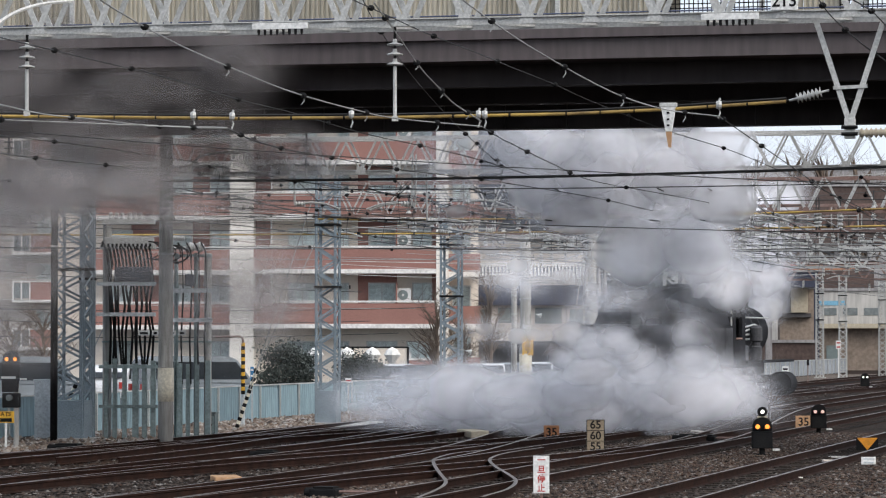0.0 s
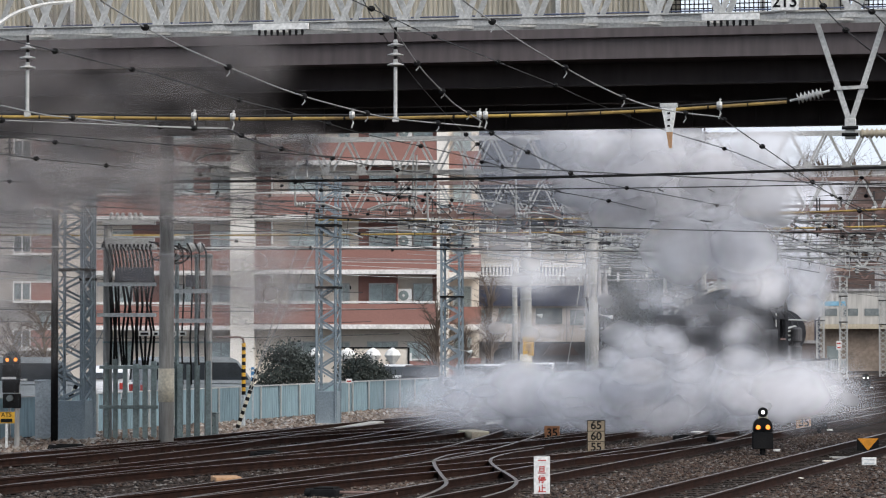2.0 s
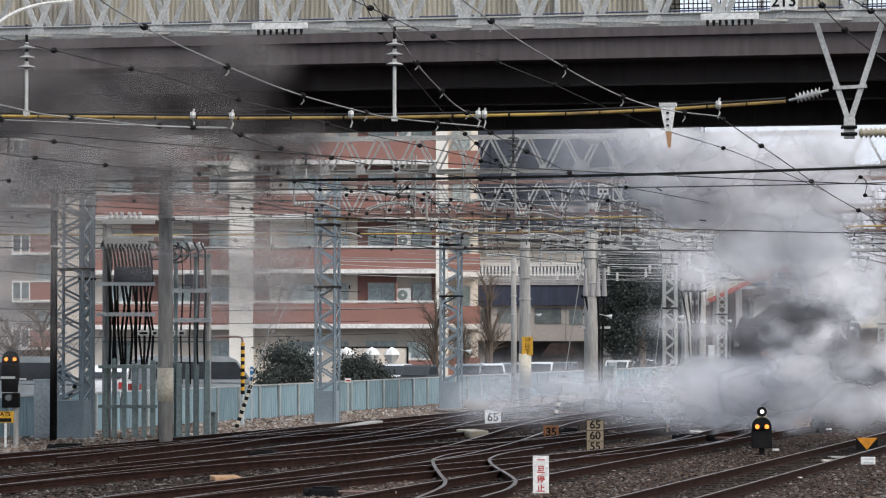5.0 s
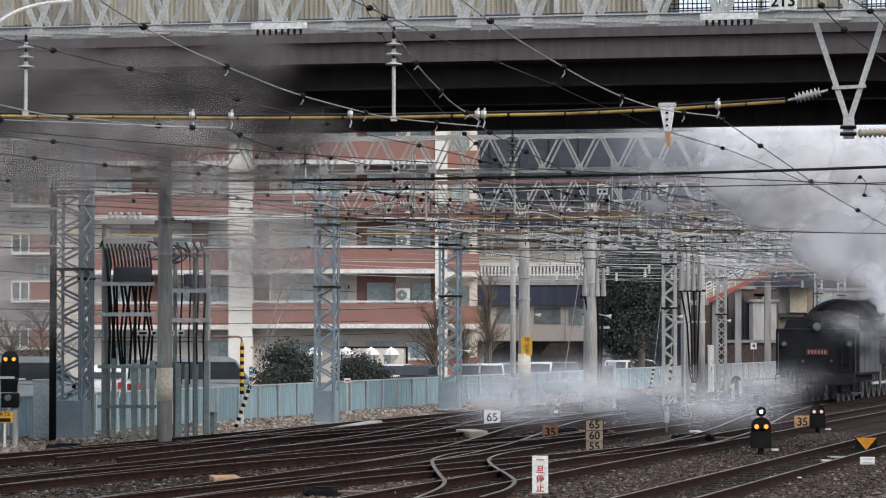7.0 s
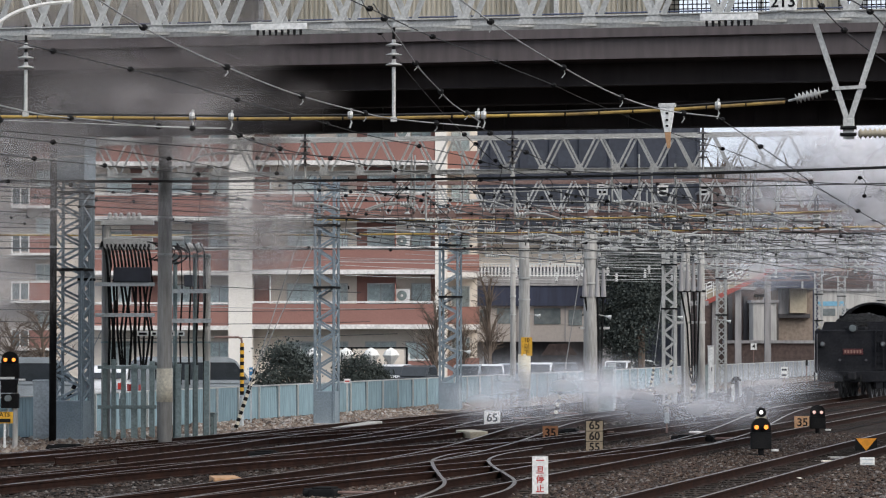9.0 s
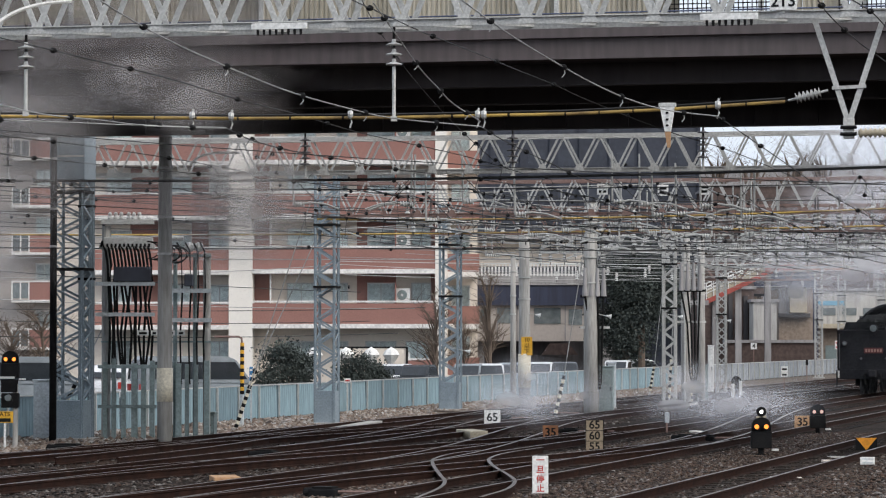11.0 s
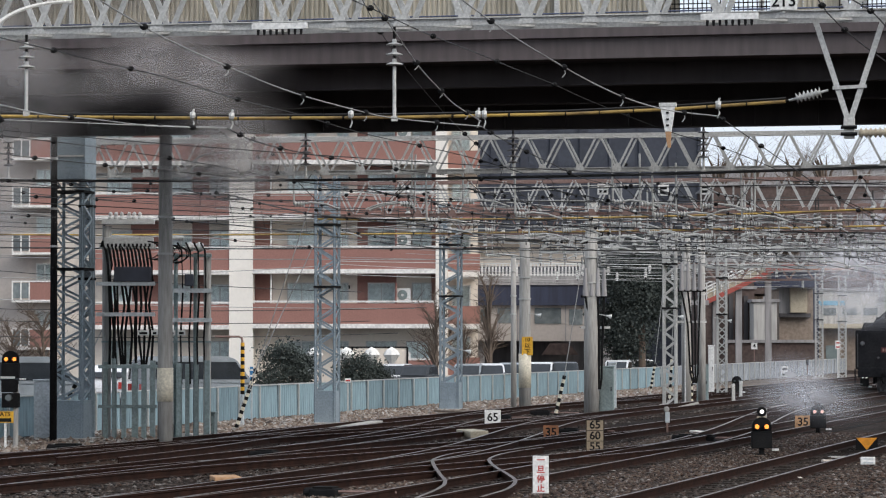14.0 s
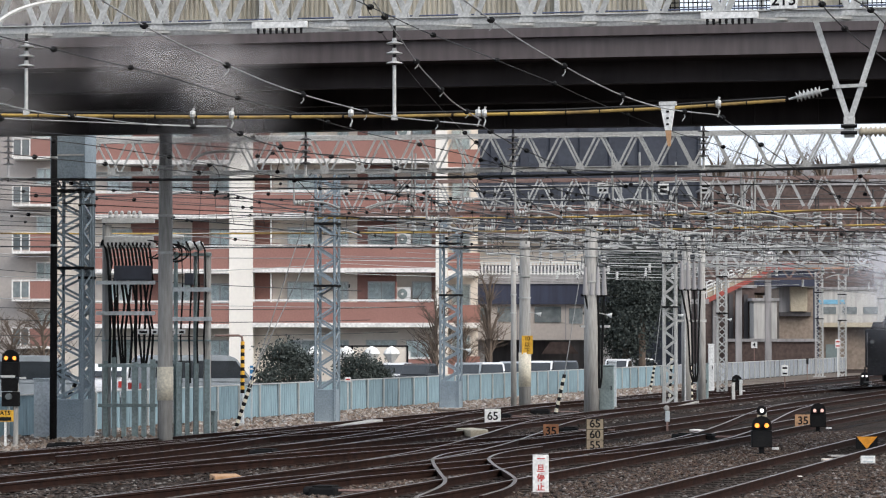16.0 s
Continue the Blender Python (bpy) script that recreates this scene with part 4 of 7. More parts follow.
part("landing", boxed(QX(1200), QX(1252), -0.8, 0.8, QZ(540), QZ(532)), M["far_grey"], stairs)
part("support", boxed(QX(1205), QX(1212), -0.3, 0.3, 0, QZ(540)), M["far_grey"], stairs)


def block_house(name, d, a0, a1, b_top, mat, label, rows=0, cols=0, deep=8.0, base=0.0):
    h = thing(name, Matrix.Translation(((a0 + a1) / 2 / F * d - 784 / F * d, d, 0)), label, "building", "far buildings")
    w = (a1 - a0) / F * d / 2
    zt = EYE + (600 - b_top) / F * d
    part("wall", boxed(-w, w, 0, deep, base, zt), M[mat], h)
    part("roof", boxed(-w - 0.15, w + 0.15, -0.15, deep + 0.15, zt, zt + 0.2), M["far_grey"], h)
    for r in range(rows):
        for c in range(cols):
            x = -w + (c + 0.5) * 2 * w / cols
            z = base + 0.8 + r * (zt - base - 0.6) / rows
            part("window", boxed(x - 0.5, x + 0.5, -0.05, 0.0, z, z + 1.1), M["glass"], h)
    return h


sb = block_house("station_building", 206, 1240, 1334, 512, "far_brown", "dark mauve station building under the staircase", 0, 0)
for x in (-0.9, 0.2, 1.25):
    part("pilaster", boxed(x - 0.14, x + 0.14, -0.2, 0, 0, 5.4), M["far_dark"], sb, "dark steel pilaster")
block_house("dark_stairwell", 217, 1426, 1448, 486, "beam_navy", "dark navy stairwell beside the lift tower", 0, 0, 4.0)
block_house("entrance_canopy", 213, 1338, 1448, 482, "beam_navy", "dark navy canopy over the station entrance", 0, 0, 1.5, 6.1)
block_house("shed", 203, 1333, 1374, 535, "far_pale", "pale shed beside the yard", 1, 1)
tw = block_house("concrete_tower", 215, 1378, 1438, 512, "far_tan", "stained tan concrete lift tower", 0, 0)
part("upper_box", boxed(-0.5, 0.72, -0.7, 0, 4.3, 6.4, 0.02), M["cream_plate"], tw, "pale upper box")
# dark slab in place of the shadow line under the tower's ledge
part("ledge", boxed(-1.28, 1.0, -0.5, -0.003, 3.95, 4.25, 0.02), M["far_dark"], tw, "dark slab standing in for the ledge's shadow")
part("side_block", boxed(-1.25, -0.52, -0.3, -0.003, 4.25, 6.1), M["far_grey"], tw, "grey side block")
tw2 = block_house("white_building", 226, 1440, 1600, 515, "far_pale", "white building with a pale blue stripe", 0, 0)
part("stripe", boxed(-3.14, -1.0, -0.03, -0.002, 4.95, 5.3), M["pale_blue"], tw2, "light blue stripe")
part("canopy", boxed(-3.2, 3.2, -1.2, -0.05, 3.2, 3.55), M["cream_plate"], tw2, "beige canopy edge")
# lower wall in dim tan: the canopy's shade is painted into its colour
part("canopy_shade_wall", boxed(-3.2, 3.2, -0.14, -0.004, 0, 3.2), M["far_tan"], tw2, "tan lower wall with the canopy's shade painted in")
part("door", boxed(-2.6, -1.75, -0.2, -0.144, 0, 1.9), M["box_green"], tw2, "dark green door")
for x in (-2.9, -1.3, 0.3):
    part("window", boxed(x, x + 1.1, -0.04, -0.002, 4.2, 4.75), M["glass"], tw2)
roofs = block_house("elevated_platform", 230, 1240, 1545, 462, "far_brown", "dark brown elevated platform roof", 0, 0, 14, 5.9)
for k in range(6):
    part("column", boxed(-5 + k * 2, -4.7 + k * 2, 0.5, 0.8, 0, 5.9), M["far_grey"], roofs)
roofs2 = block_house("station_roof", 240, 1260, 1580, 330, "far_brown", "dark station hall roof far behind wires", 0, 0, 14, 9.8)
for k in range(5):
    part("column", boxed(-5.5 + k * 2.7, -5.2 + k * 2.7, 0.5, 0.9, 0, 9.8), M["far_grey"], roofs2)
block_house("yard_wall", 200, 1285, 1445, 607, "far_brown", "dark brown retaining wall beyond the tracks", 0, 0, 1.0)
block_house("low_house", 420, 1230, 1700, 300, "far_grey", "hazy distant grey hill of houses", 0, 0, 8)

# ---- fence along the yard ----
fence = thing("panel_fence", Matrix.Translation(on_track(108, 62)) @ pose(0, 0, 0, 0, 0, TURN), "low weathered pale blue metal panel fence", "fence", kind="structure")


def sheet(mat):
    bm = bmesh.new()
    for k in range(9):
        y = 0.01 + k * 0.198
        box(bm, -0.012, 0.012, y, y + 0.1, 0.04, 1.0)
        box(bm, -0.006, 0.006, y + 0.1, y + 0.198, 0.04, 1.0)
    return mesh_of(bm, M[mat])


BLUE, GREY = sheet("fence_blue"), sheet("fence_grey")
cap, fpost = mesh_of(boxed(-0.03, 0.03, 0, 1.8, 1.0, 1.035), M["alu"]), mesh_of(boxed(0.0, 0.05, -0.025, 0.025, 0, 1.0), M["alu"])
for i in range(84):
    part("panel", BLUE if i < 50 else GREY, None, fence, m=pose(0, i * 1.82, 0, 0, random.uniform(-1.5, 1.5), 0))
    part("cap_rail", cap, None, fence, m=pose(0, i * 1.82, 0))
    part("post", fpost, None, fence, m=pose(0.03, i * 1.82, 0))

# ---- steam locomotive, running away with its tender towards the camera ----
LOCO_ROWS = ((0.0, 1124), (2.0, 1222), (4.0, 1320), (6.4, 1423), (7.6, 1467), (9.2, 1514), (11.3, 1549), (12.5, 1562), (14.5, 1578), (16.0, 1590))


def loco_ahead(a):
    """How far ahead the tender's rear stands on its track when it bears a."""
    return SLOPE * 57.3 / (SLOPE - (a - 784) / F)


loco = thing("steam_locomotive", Matrix.Identity(4), "black steam locomotive with its tender trailing in steam", "locomotive")
Z0 = 0.165
# tender: rear face at y = 0, engine ahead
tender = part("tender_body", boxed(-1.47, 1.47, 0.0, 5.6, 0.95, 2.6, 0.07), M["loco"], loco, "black riveted tender tank")
part("coal_bunker", prism(bmesh.new(), ((-1.42, 2.6), (1.42, 2.6), (1.3, 2.92), (-1.3, 2.92)), 1.5, 5.5), M["loco"], tender)
part("tank_lid", boxed(-0.42, 0.42, 0.45, 1.2, 2.6, 2.72, 0.04), M["loco"], tender)
for x in (-1.36, 1.36):
    part("grab_rail", tubed([(x, -0.07, 1.05), (x, -0.07, 2.45)], 0.022, 6), M["loco_grey"], tender)
    part("corner_step", boxed(x - 0.16, x + 0.16, -0.1, 0.22, 0.3, 0.36, 0.01), M["loco_grey"], tender)
    part("step_hanger", boxed(x - 0.14, x - 0.1, -0.02, 0.16, 0.36, 0.98), M["loco"], tender)
for z in (1.3, 2.52):
    part("seam_strip", boxed(-1.45, 1.45, -0.012, -0.002, z, z + 0.05), M["loco"], tender)
for x in (-0.32, 0.32):
    part("air_hose", tubed([(x, -0.12, 0.82), (x, -0.3, 0.74), (x, -0.34, 0.5), (x * 0.7, -0.32, 0.36)], 0.035, 7), M["rubber"], tender)
bm = bmesh.new()
bmesh.ops.create_icosphere(bm, subdivisions=4, radius=1.0)
for v in bm.verts:
    v.co = Vector((v.co.x * 1.2, 3.4 + v.co.y * 2.0, 2.75 + v.co.z * 0.5)) + Vector((0, 0, 0.12)) * noise.noise(v.co * 5)
part("coal", bm, M["coal"], tender, "heap of black coal")
# grey on the right side only paints the light this flank reflects
part("side_panel", boxed(1.472, 1.482, 0.15, 5.5, 1.05, 2.52), M["loco_grey"], tender, "grey tender side plate, reflected light painted in")
part("frame", boxed(-1.2, 1.2, 0.1, 5.6, 0.72, 1.0), M["loco"], tender)
part("buffer_beam", boxed(-1.35, 1.35, -0.12, 0.05, 0.62, 1.02, 0.02), M["loco"], tender)
part("coupler", boxed(-0.14, 0.14, -0.5, -0.1, 0.7, 0.98, 0.04), M["loco"], tender)
cp = part("number_plate", boxed(-0.38, 0.38, -0.03, 0.005, 1.66, 1.88), M["plate_red"], tender, "dark red engine plate")
for k in range(6):
    part("bar", boxed(-0.32 + k * 0.115, -0.25 + k * 0.115, -0.045, -0.03, 1.71, 1.83), M["brass"], cp)
part("ladder", boxed(0.85, 0.89, -0.08, -0.04, 1.0, 2.7), M["loco"], tender)
part("ladder", boxed(1.15, 1.19, -0.08, -0.04, 1.0, 2.7), M["loco"], tender)
for k in range(6):
    part("rung", boxed(0.89, 1.15, -0.08, -0.05, 1.1 + k * 0.26, 1.13 + k * 0.26), M["loco"], tender)
for x in (-1.15, 1.15):
    mk = part("marker_lamp", lathe(bmesh.new(), ((0.09, 0.0), (0.1, -0.12), (0.08, -0.16)), 14, "y", (x, -0.0, 2.05)), M["loco_grey"], tender)
    part("lens", lathe(bmesh.new(), ((0.06, -0.162), (0.05, -0.172)), 14, "y", (x, 0, 2.05)), M["glass"], mk)
hl = part("rear_headlight", lathe(bmesh.new(), ((0.12, 0.3), (0.17, 0.0), (0.17, -0.16)), 18, "y", (0, 0.1, 2.66)), M["loco"], tender, "round rear headlight")
part("lens", lathe(bmesh.new(), ((0.14, -0.165), (0.1, -0.18)), 18, "y", (0, 0.1, 2.66)), M["glass"], hl)
for x in (-0.5, 0.5):
    part("hatch", lathe(bmesh.new(), ((0.05, 0), (0.05, -0.03)), 10, "y", (x, 0, 1.45)), M["loco_grey"], tender)
for x in (-1.48, 1.48):
    for k in range(3):
        part("rivet_strip", boxed(x - 0.008, x + 0.008, 1.3 + k * 1.5, 1.33 + k * 1.5, 1.1, 2.55), M["loco"], tender)
# cab and boiler
cab = part("cab", boxed(-1.38, -1.3, 6.1, 8.0, 1.3, 3.2), M["loco"], loco, "black cab side with window")
part("cab_side", boxed(1.3, 1.38, 6.1, 6.5, 1.3, 3.2), M["loco"], cab)
part("cab_side", boxed(1.3, 1.38, 6.5, 8.0, 1.3, 2.2), M["loco"], cab)
part("cab_side", boxed(1.3, 1.38, 7.5, 8.0, 2.2, 3.2), M["loco"], cab)
part("front_sheet", prism(bmesh.new(), [(-1.3, 1.3), (1.3, 1.3)] + [(1.3 * math.sin(radians(a)), 2.3 + 1.34 * math.cos(radians(a))) for a in range(68, -69, -8)], 7.85, 8.0), M["loco"], cab)
part("backhead", lathe(bmesh.new(), ((0.85, 7.3), (0.85, 7.84)), 24, "y", (0, 0, 2.3)), M["loco"], cab, "boiler backhead with pipes")
for k in range(7):
    part("pipe", tubed([(-0.6 + k * 0.2, 7.25, 1.6 + 0.1 * (k % 3)), (-0.6 + k * 0.2, 7.2, 2.6 + 0.12 * (k % 2)), (-0.5 + k * 0.18, 7.3, 2.9)], 0.03, 6), M["alu"], cab)
part("cab_roof", prism(bmesh.new(), [(1.5 * math.sin(radians(a)), 2.3 + 1.42 * math.cos(radians(a))) for a in range(-68, 69, 8)] + [(1.3 * math.sin(radians(a)), 2.3 + 1.34 * math.cos(radians(a))) for a in range(68, -69, -8)], 5.6, 8.1), M["loco"], cab)
part("window_frame", boxed(1.382, 1.392, 6.52, 7.48, 2.22, 2.27), M["brass"], cab)
part("seat", boxed(0.7, 1.2, 6.6, 7.1, 1.9, 2.0, 0.02), M["loco_grey"], cab)
part("floor", boxed(-1.3, 1.3, 5.6, 8.0, 1.2, 1.3), M["loco"], cab)
for x in (1.33, -1.33):
    part("handrail", tubed([(x, 6.05, 1.0), (x, 6.05, 3.0)], 0.03), M["alu"], cab)
part("step", boxed(1.0, 1.45, 5.8, 6.3, 0.45, 0.5), M["loco_grey"], cab)
part("step_plate", boxed(1.42, 1.45, 5.8, 6.3, 0.45, 1.3), M["loco_grey"], cab)
boiler = part("boiler", lathe(bmesh.new(), ((0.75, 8.0), (0.86, 8.05), (0.86, 10.6), (0.76, 11.5), (0.76, 15.6), (0.7, 15.75)), 28, "y", (0, 0, 2.45)), M["loco"], loco, "black boiler barrel", smooth=True)
for y in (9.0, 10.2, 11.6, 12.8, 14.0):
    part("boiler_band", lathe(bmesh.new(), ((0.875 if y < 11 else 0.79, y), (0.875 if y < 11 else 0.79, y + 0.06)), 28, "y", (0, 0, 2.45)), M["loco_grey"], boiler)
dome = bmesh.new()
lathe(dome, ((0.42, 0.0), (0.42, 0.4), (0.36, 0.55), (0.2, 0.65)), 20, "z", (0, 12.0, 3.1))
part("steam_dome", dome, M["loco"], boiler, smooth=True)
part("chimney", lathe(bmesh.new(), ((0.26, 0), (0.22, 0.5), (0.27, 0.72)), 20, "z", (0, 15.0, 3.15)), M["loco"], boiler, smooth=True)
for x in (-1.25, 1.25):
    part("running_board", boxed(x - 0.2, x + 0.2, 8.0, 16.2, 1.55, 1.62), M["loco"], loco)
    part("hand_rail", tubed([(x * 0.72, 8.1, 2.85), (x * 0.66, 15.2, 2.85)], 0.025, 6), M["alu"], loco)
    part("cylinder", lathe(bmesh.new(), ((0.36, 14.6), (0.36, 15.8)), 20, "y", (x, 0, 0.9)), M["loco"], loco)
part("air_pump", lathe(bmesh.new(), ((0.17, 1.62), (0.17, 2.0), (0.12, 2.04), (0.12, 2.14), (0.18, 2.18), (0.18, 2.55), (0.1, 2.62)), 16, "z", (1.12, 11.3, 0)), M["loco_grey"], loco)
for k in range(4):
    part("pipe", tubed([(0.9, 8.3 + k * 0.5, 1.66), (0.98, 8.4 + k * 0.5, 2.1 + 0.15 * k), (0.93, 9.4 + k * 0.9, 2.2 + 0.15 * k), (0.86, 13.0, 2.25 + 0.12 * k)], 0.03, 6), M["alu"], loco)
part("reverser_box", boxed(0.95, 1.3, 8.3, 9.0, 1.62, 2.05, 0.03), M["loco_grey"], loco)
part("sand_dome", lathe(bmesh.new(), ((0.38, 0.0), (0.38, 0.35), (0.3, 0.5), (0.1, 0.56)), 20, "z", (0, 13.4, 3.1)), M["loco"], boiler, smooth=True)
part("main_frame", boxed(-0.5, 0.5, 6.0, 16.4, 0.7, 1.6), M["loco"], loco)
part("front_beam", boxed(-1.35, 1.35, 16.3, 16.5, 0.7, 1.15), M["loco"], loco)


def wheel(r, spokes, name):
    bm = bmesh.new()
    lathe(bm, ((r - 0.09, -0.05), (r + 0.02, -0.06), (r, 0.05), (r - 0.09, 0.05), (r - 0.09, -0.05)), 28, "x")
    lathe(bm, ((0.12, -0.07), (0.12, 0.07)), 14, "x")
    for k in range(spokes):
        a = 2 * math.pi * k / spokes
        bar(bm, (0, 0.1 * math.cos(a), 0.1 * math.sin(a)), (0, (r - 0.08) * math.cos(a), (r - 0.08) * math.sin(a)), 0.06, 0.05)
    return mesh_of(bm, M["loco_grey"])


WHEELS = []
small, large = wheel(0.43, 8, "s"), wheel(0.7, 14, "l")
for y, r in ((0.9, 0.43), (2.2, 0.43), (3.6, 0.43), (4.9, 0.43), (9.0, 0.7), (10.55, 0.7), (12.1, 0.7), (13.65, 0.7), (15.4, 0.43), (7.2, 0.43)):
    for x in (-0.565, 0.565):
        WHEELS.append((part("wheel", small if r < 0.5 else large, None, loco, m=pose(x, y, r)), x, y, r))
for x in (-0.75, 0.75):
    part("bogie_frame", boxed(x - 0.05, x + 0.05, 0.5, 2.6, 0.35, 0.7, 0.03), M["loco"], loco)
    part("bogie_frame", boxed(x - 0.05, x + 0.05, 3.2, 5.3, 0.35, 0.7, 0.03), M["loco"], loco)
    part("coupling_rod", boxed(x - 0.03, x + 0.03, 9.0, 13.65, 0.5, 0.6, 0.01), M["alu"], loco)


# ---- signals ----
def dwarf_signal(at, s, label, lamp, upper=False, lit=True):
    """A ground shunting signal: round-topped black head with two lamps on a box and a post."""
    g = thing("dwarf_signal", Matrix.Translation(at), label, "signal", "dwarf signals")
    pts = [(-0.2, 0.0), (0.2, 0.0), (0.2, 0.1)] + [(0.2 * math.cos(radians(a)), 0.1 + 0.2 * math.sin(radians(a))) for a in range(15, 180, 15)] + [(-0.2, 0.1)]
    head = part("head", prism(bmesh.new(), [(x * s, z * s + 0.52 * s) for x, z in pts], -0.06 * s, 0.1 * s), M["black"], g, "round-topped black signal head")
    for x in (-0.1, 0.1):
        part("hood", lathe(bmesh.new(), ((0.062 * s, -0.06 * s), (0.066 * s, -0.16 * s), (0.058 * s, -0.16 * s), (0.054 * s, -0.06 * s)), 14, "y", (x * s, 0, 0.62 * s)), M["black"], head)
        part("lens", lathe(bmesh.new(), ((0.047 * s, -0.062 * s), (0.03 * s, -0.075 * s)), 14, "y", (x * s, 0, 0.62 * s)), M[lamp if lit else "glass"], head, "glowing signal lens")
    part("box", boxed(-0.21 * s, 0.21 * s, -0.1 * s, 0.16 * s, 0.17 * s, 0.515 * s, 0.015), M["black"], g)
    part("post", tubed([(0, 0.03, -0.05), (0, 0.03, 0.2 * s)], 0.06 * s, 10), M["black"], g)
    part("plate", boxed(-0.16 * s, 0.16 * s, -0.05, 0.15, 0.0, 0.05 * s), M["black"], g)
    part("junction_box", boxed(0.22 * s, 0.36 * s, -0.04, 0.1, 0.12 * s, 0.16 * s), M["white"], g)
    if upper:
        u = part("upper_head", lathe(bmesh.new(), ((0.095 * s, 0.08 * s), (0.105 * s, -0.05 * s), (0.07 * s, -0.06 * s)), 20, "y", (0, 0, 0.93 * s)), M["black"], g)
        part("lens", lathe(bmesh.new(), ((0.04 * s, -0.062 * s), (0.03 * s, -0.075 * s)), 14, "y", (0.0, 0, 0.93 * s)), M["lamp_white"], u, "glowing white lens")
        part("neck", boxed(-0.05 * s, 0.05 * s, -0.03, 0.05, 0.8 * s, 0.86 * s), M["black"], g)
        part("name_plate", boxed(-0.1 * s, 0.1 * s, -0.04, -0.02, 0.79 * s, 0.84 * s), M["cream_plate"], g)
        part("side_bracket", boxed(0.07 * s, 0.11 * s, 0, 0.04, 0.8 * s, 1.0 * s), M["steel"], g)
    return g


dwarf_signal(ground_at(1347, 808), 0.98, "black shunting signal with two orange lights and a white one", "lamp_orange", True)
dwarf_signal(ground_at(1447, 769), 0.92, "black shunting signal with two pale red lights", "lamp_pink")
dwarf_signal(ground_at(1303, 700), 1.0, "unlit black shunting signal on grey posts", "lamp_pink", lit=False)
dwarf_signal(ground_at(1529, 690), 0.95, "black shunting signal with two white lights", "lamp_white")
dwarf_signal(ground_at(17, 792) + Vector((0, 0, 1.38)), 0.92, "black signal head with two orange lights on a stand", "lamp_orange")
st = thing("signal_stand", Matrix.Translation(ground_at(17, 792)), "black and grey signal stand with equipment boxes", "signal stand")
part("post", tubed([(0.12, 0, -0.05), (0.12, 0, 1.4)], 0.06, 10), M["concrete"], st)
part("box", boxed(-0.18, 0.2, -0.12, 0.12, 0.88, 1.2, 0.02), M["black"], st)
part("box", boxed(-0.19, 0.17, -0.12, 0.1, 1.22, 1.5, 0.02), M["black"], st)
part("white_edge", boxed(-0.2, 0.12, -0.15, -0.12, 1.52, 1.57), M["porcelain"], st)
part("lens_ring", lathe(bmesh.new(), ((0.08, -0.13), (0.07, -0.2)), 14, "y", (-0.02, 0, 1.1)), M["glass"], st)
tall = thing("marker_post", Matrix.Translation(ground_at(1180, 768)), "slim grey lamp marker post beside the rails", "post")
part("post", boxed(-0.025, 0.025, -0.025, 0.025, -0.05, 0.5), M["steel_rust"], tall)
part("head", lathe(bmesh.new(), ((0.06, 0.05), (0.075, -0.03), (0.05, -0.06)), 14, "y", (-0.02, 0, 0.62)), M["concrete"], tall)
part("body", boxed(-0.05, 0.06, -0.05, 0.05, 0.28, 0.55, 0.01), M["box_grey"], tall)


# ---- signs ----
def sign(at, w, h, z, mat, label, words=(), size=0.2, ink="black", post="steel_rust", border=None, slabs=0):
    g = thing("track_sign", Matrix.Translation(at), label, "sign", "track signs")
    part("board", boxed(-w / 2, w / 2, -0.012, 0.012, z, z + h, 0.004), M[mat], g)
    if border:
        for x0, x1, z0, z1 in ((-w / 2, w / 2, z + h - 0.016, z + h), (-w / 2, w / 2, z, z + 0.016), (-w / 2, -w / 2 + 0.014, z, z + h), (w / 2 - 0.014, w / 2, z, z + h)):
            part("border", boxed(x0, x1, -0.017, -0.0125, z0, z1), M[border], g)
    n = len(words)
    for k, t in enumerate(words):
        lettering(t, size, M[ink], g, pose(0, -0.015, z + h * (n - k - 0.5) / n))
    for k in range(slabs):
        part("bar", boxed(-w * 0.36, w * 0.36, -0.018, -0.012, z + h * (k + 0.3) / slabs, z + h * (k + 0.62) / slabs), M[ink], g)
    if post:
        part("post", boxed(-0.025, 0.025, 0.013, 0.05, -0.1, z + h * 0.8), M[post], g)
    return g


p = ground_at(1052, 803)
g = sign(p, 0.38, 0.68, 0.03, "sign_tan", "cream speed board reading 65 60 55 in black", ("65", "60", "55"), 0.235, border="black")
for z in (0.26, 0.48):
    part("divider", boxed(-0.19, 0.19, -0.018, -0.013, z - 0.006, z + 0.006), M["black"], g)
part("foot", boxed(-0.24, 0.2, -0.05, 0.08, -0.05, 0.03, 0.01), M["white"], g)
sign(ground_at(974, 782), 0.36, 0.33, 0.05, "tan_rust", "rusty orange speed board reading 35", ("35",), 0.27)
sign(ground_at(1420, 764), 0.41, 0.33, 0.08, "tan", "tan speed board reading 35", ("35",), 0.29)
sign(ground_at(871, 756), 0.44, 0.40, 0.06, "white", "white speed board reading 65", ("65",), 0.31)
g = sign(ground_at(956, 884), 0.24, 0.56, 0.09, "white", "white stop board with red characters", ("一", "旦", "停", "止"), 0.125, "red")
tri = thing("track_sign", Matrix.Translation(ground_at(1533, 802)), "orange triangle on a black board", "sign", "track signs")
part("board", boxed(-0.23, 0.23, 0, 0.02, 0.06, 0.32), M["black"], tri)
part("triangle", prism(bmesh.new(), ((-0.22, 0.32), (0.22, 0.32), (0.0, 0.06)), -0.012, -0.002), M["orange"], tri, "orange triangle")
part("post", boxed(-0.03, 0.03, 0.02, 0.05, -0.1, 0.2), M["black"], tri)
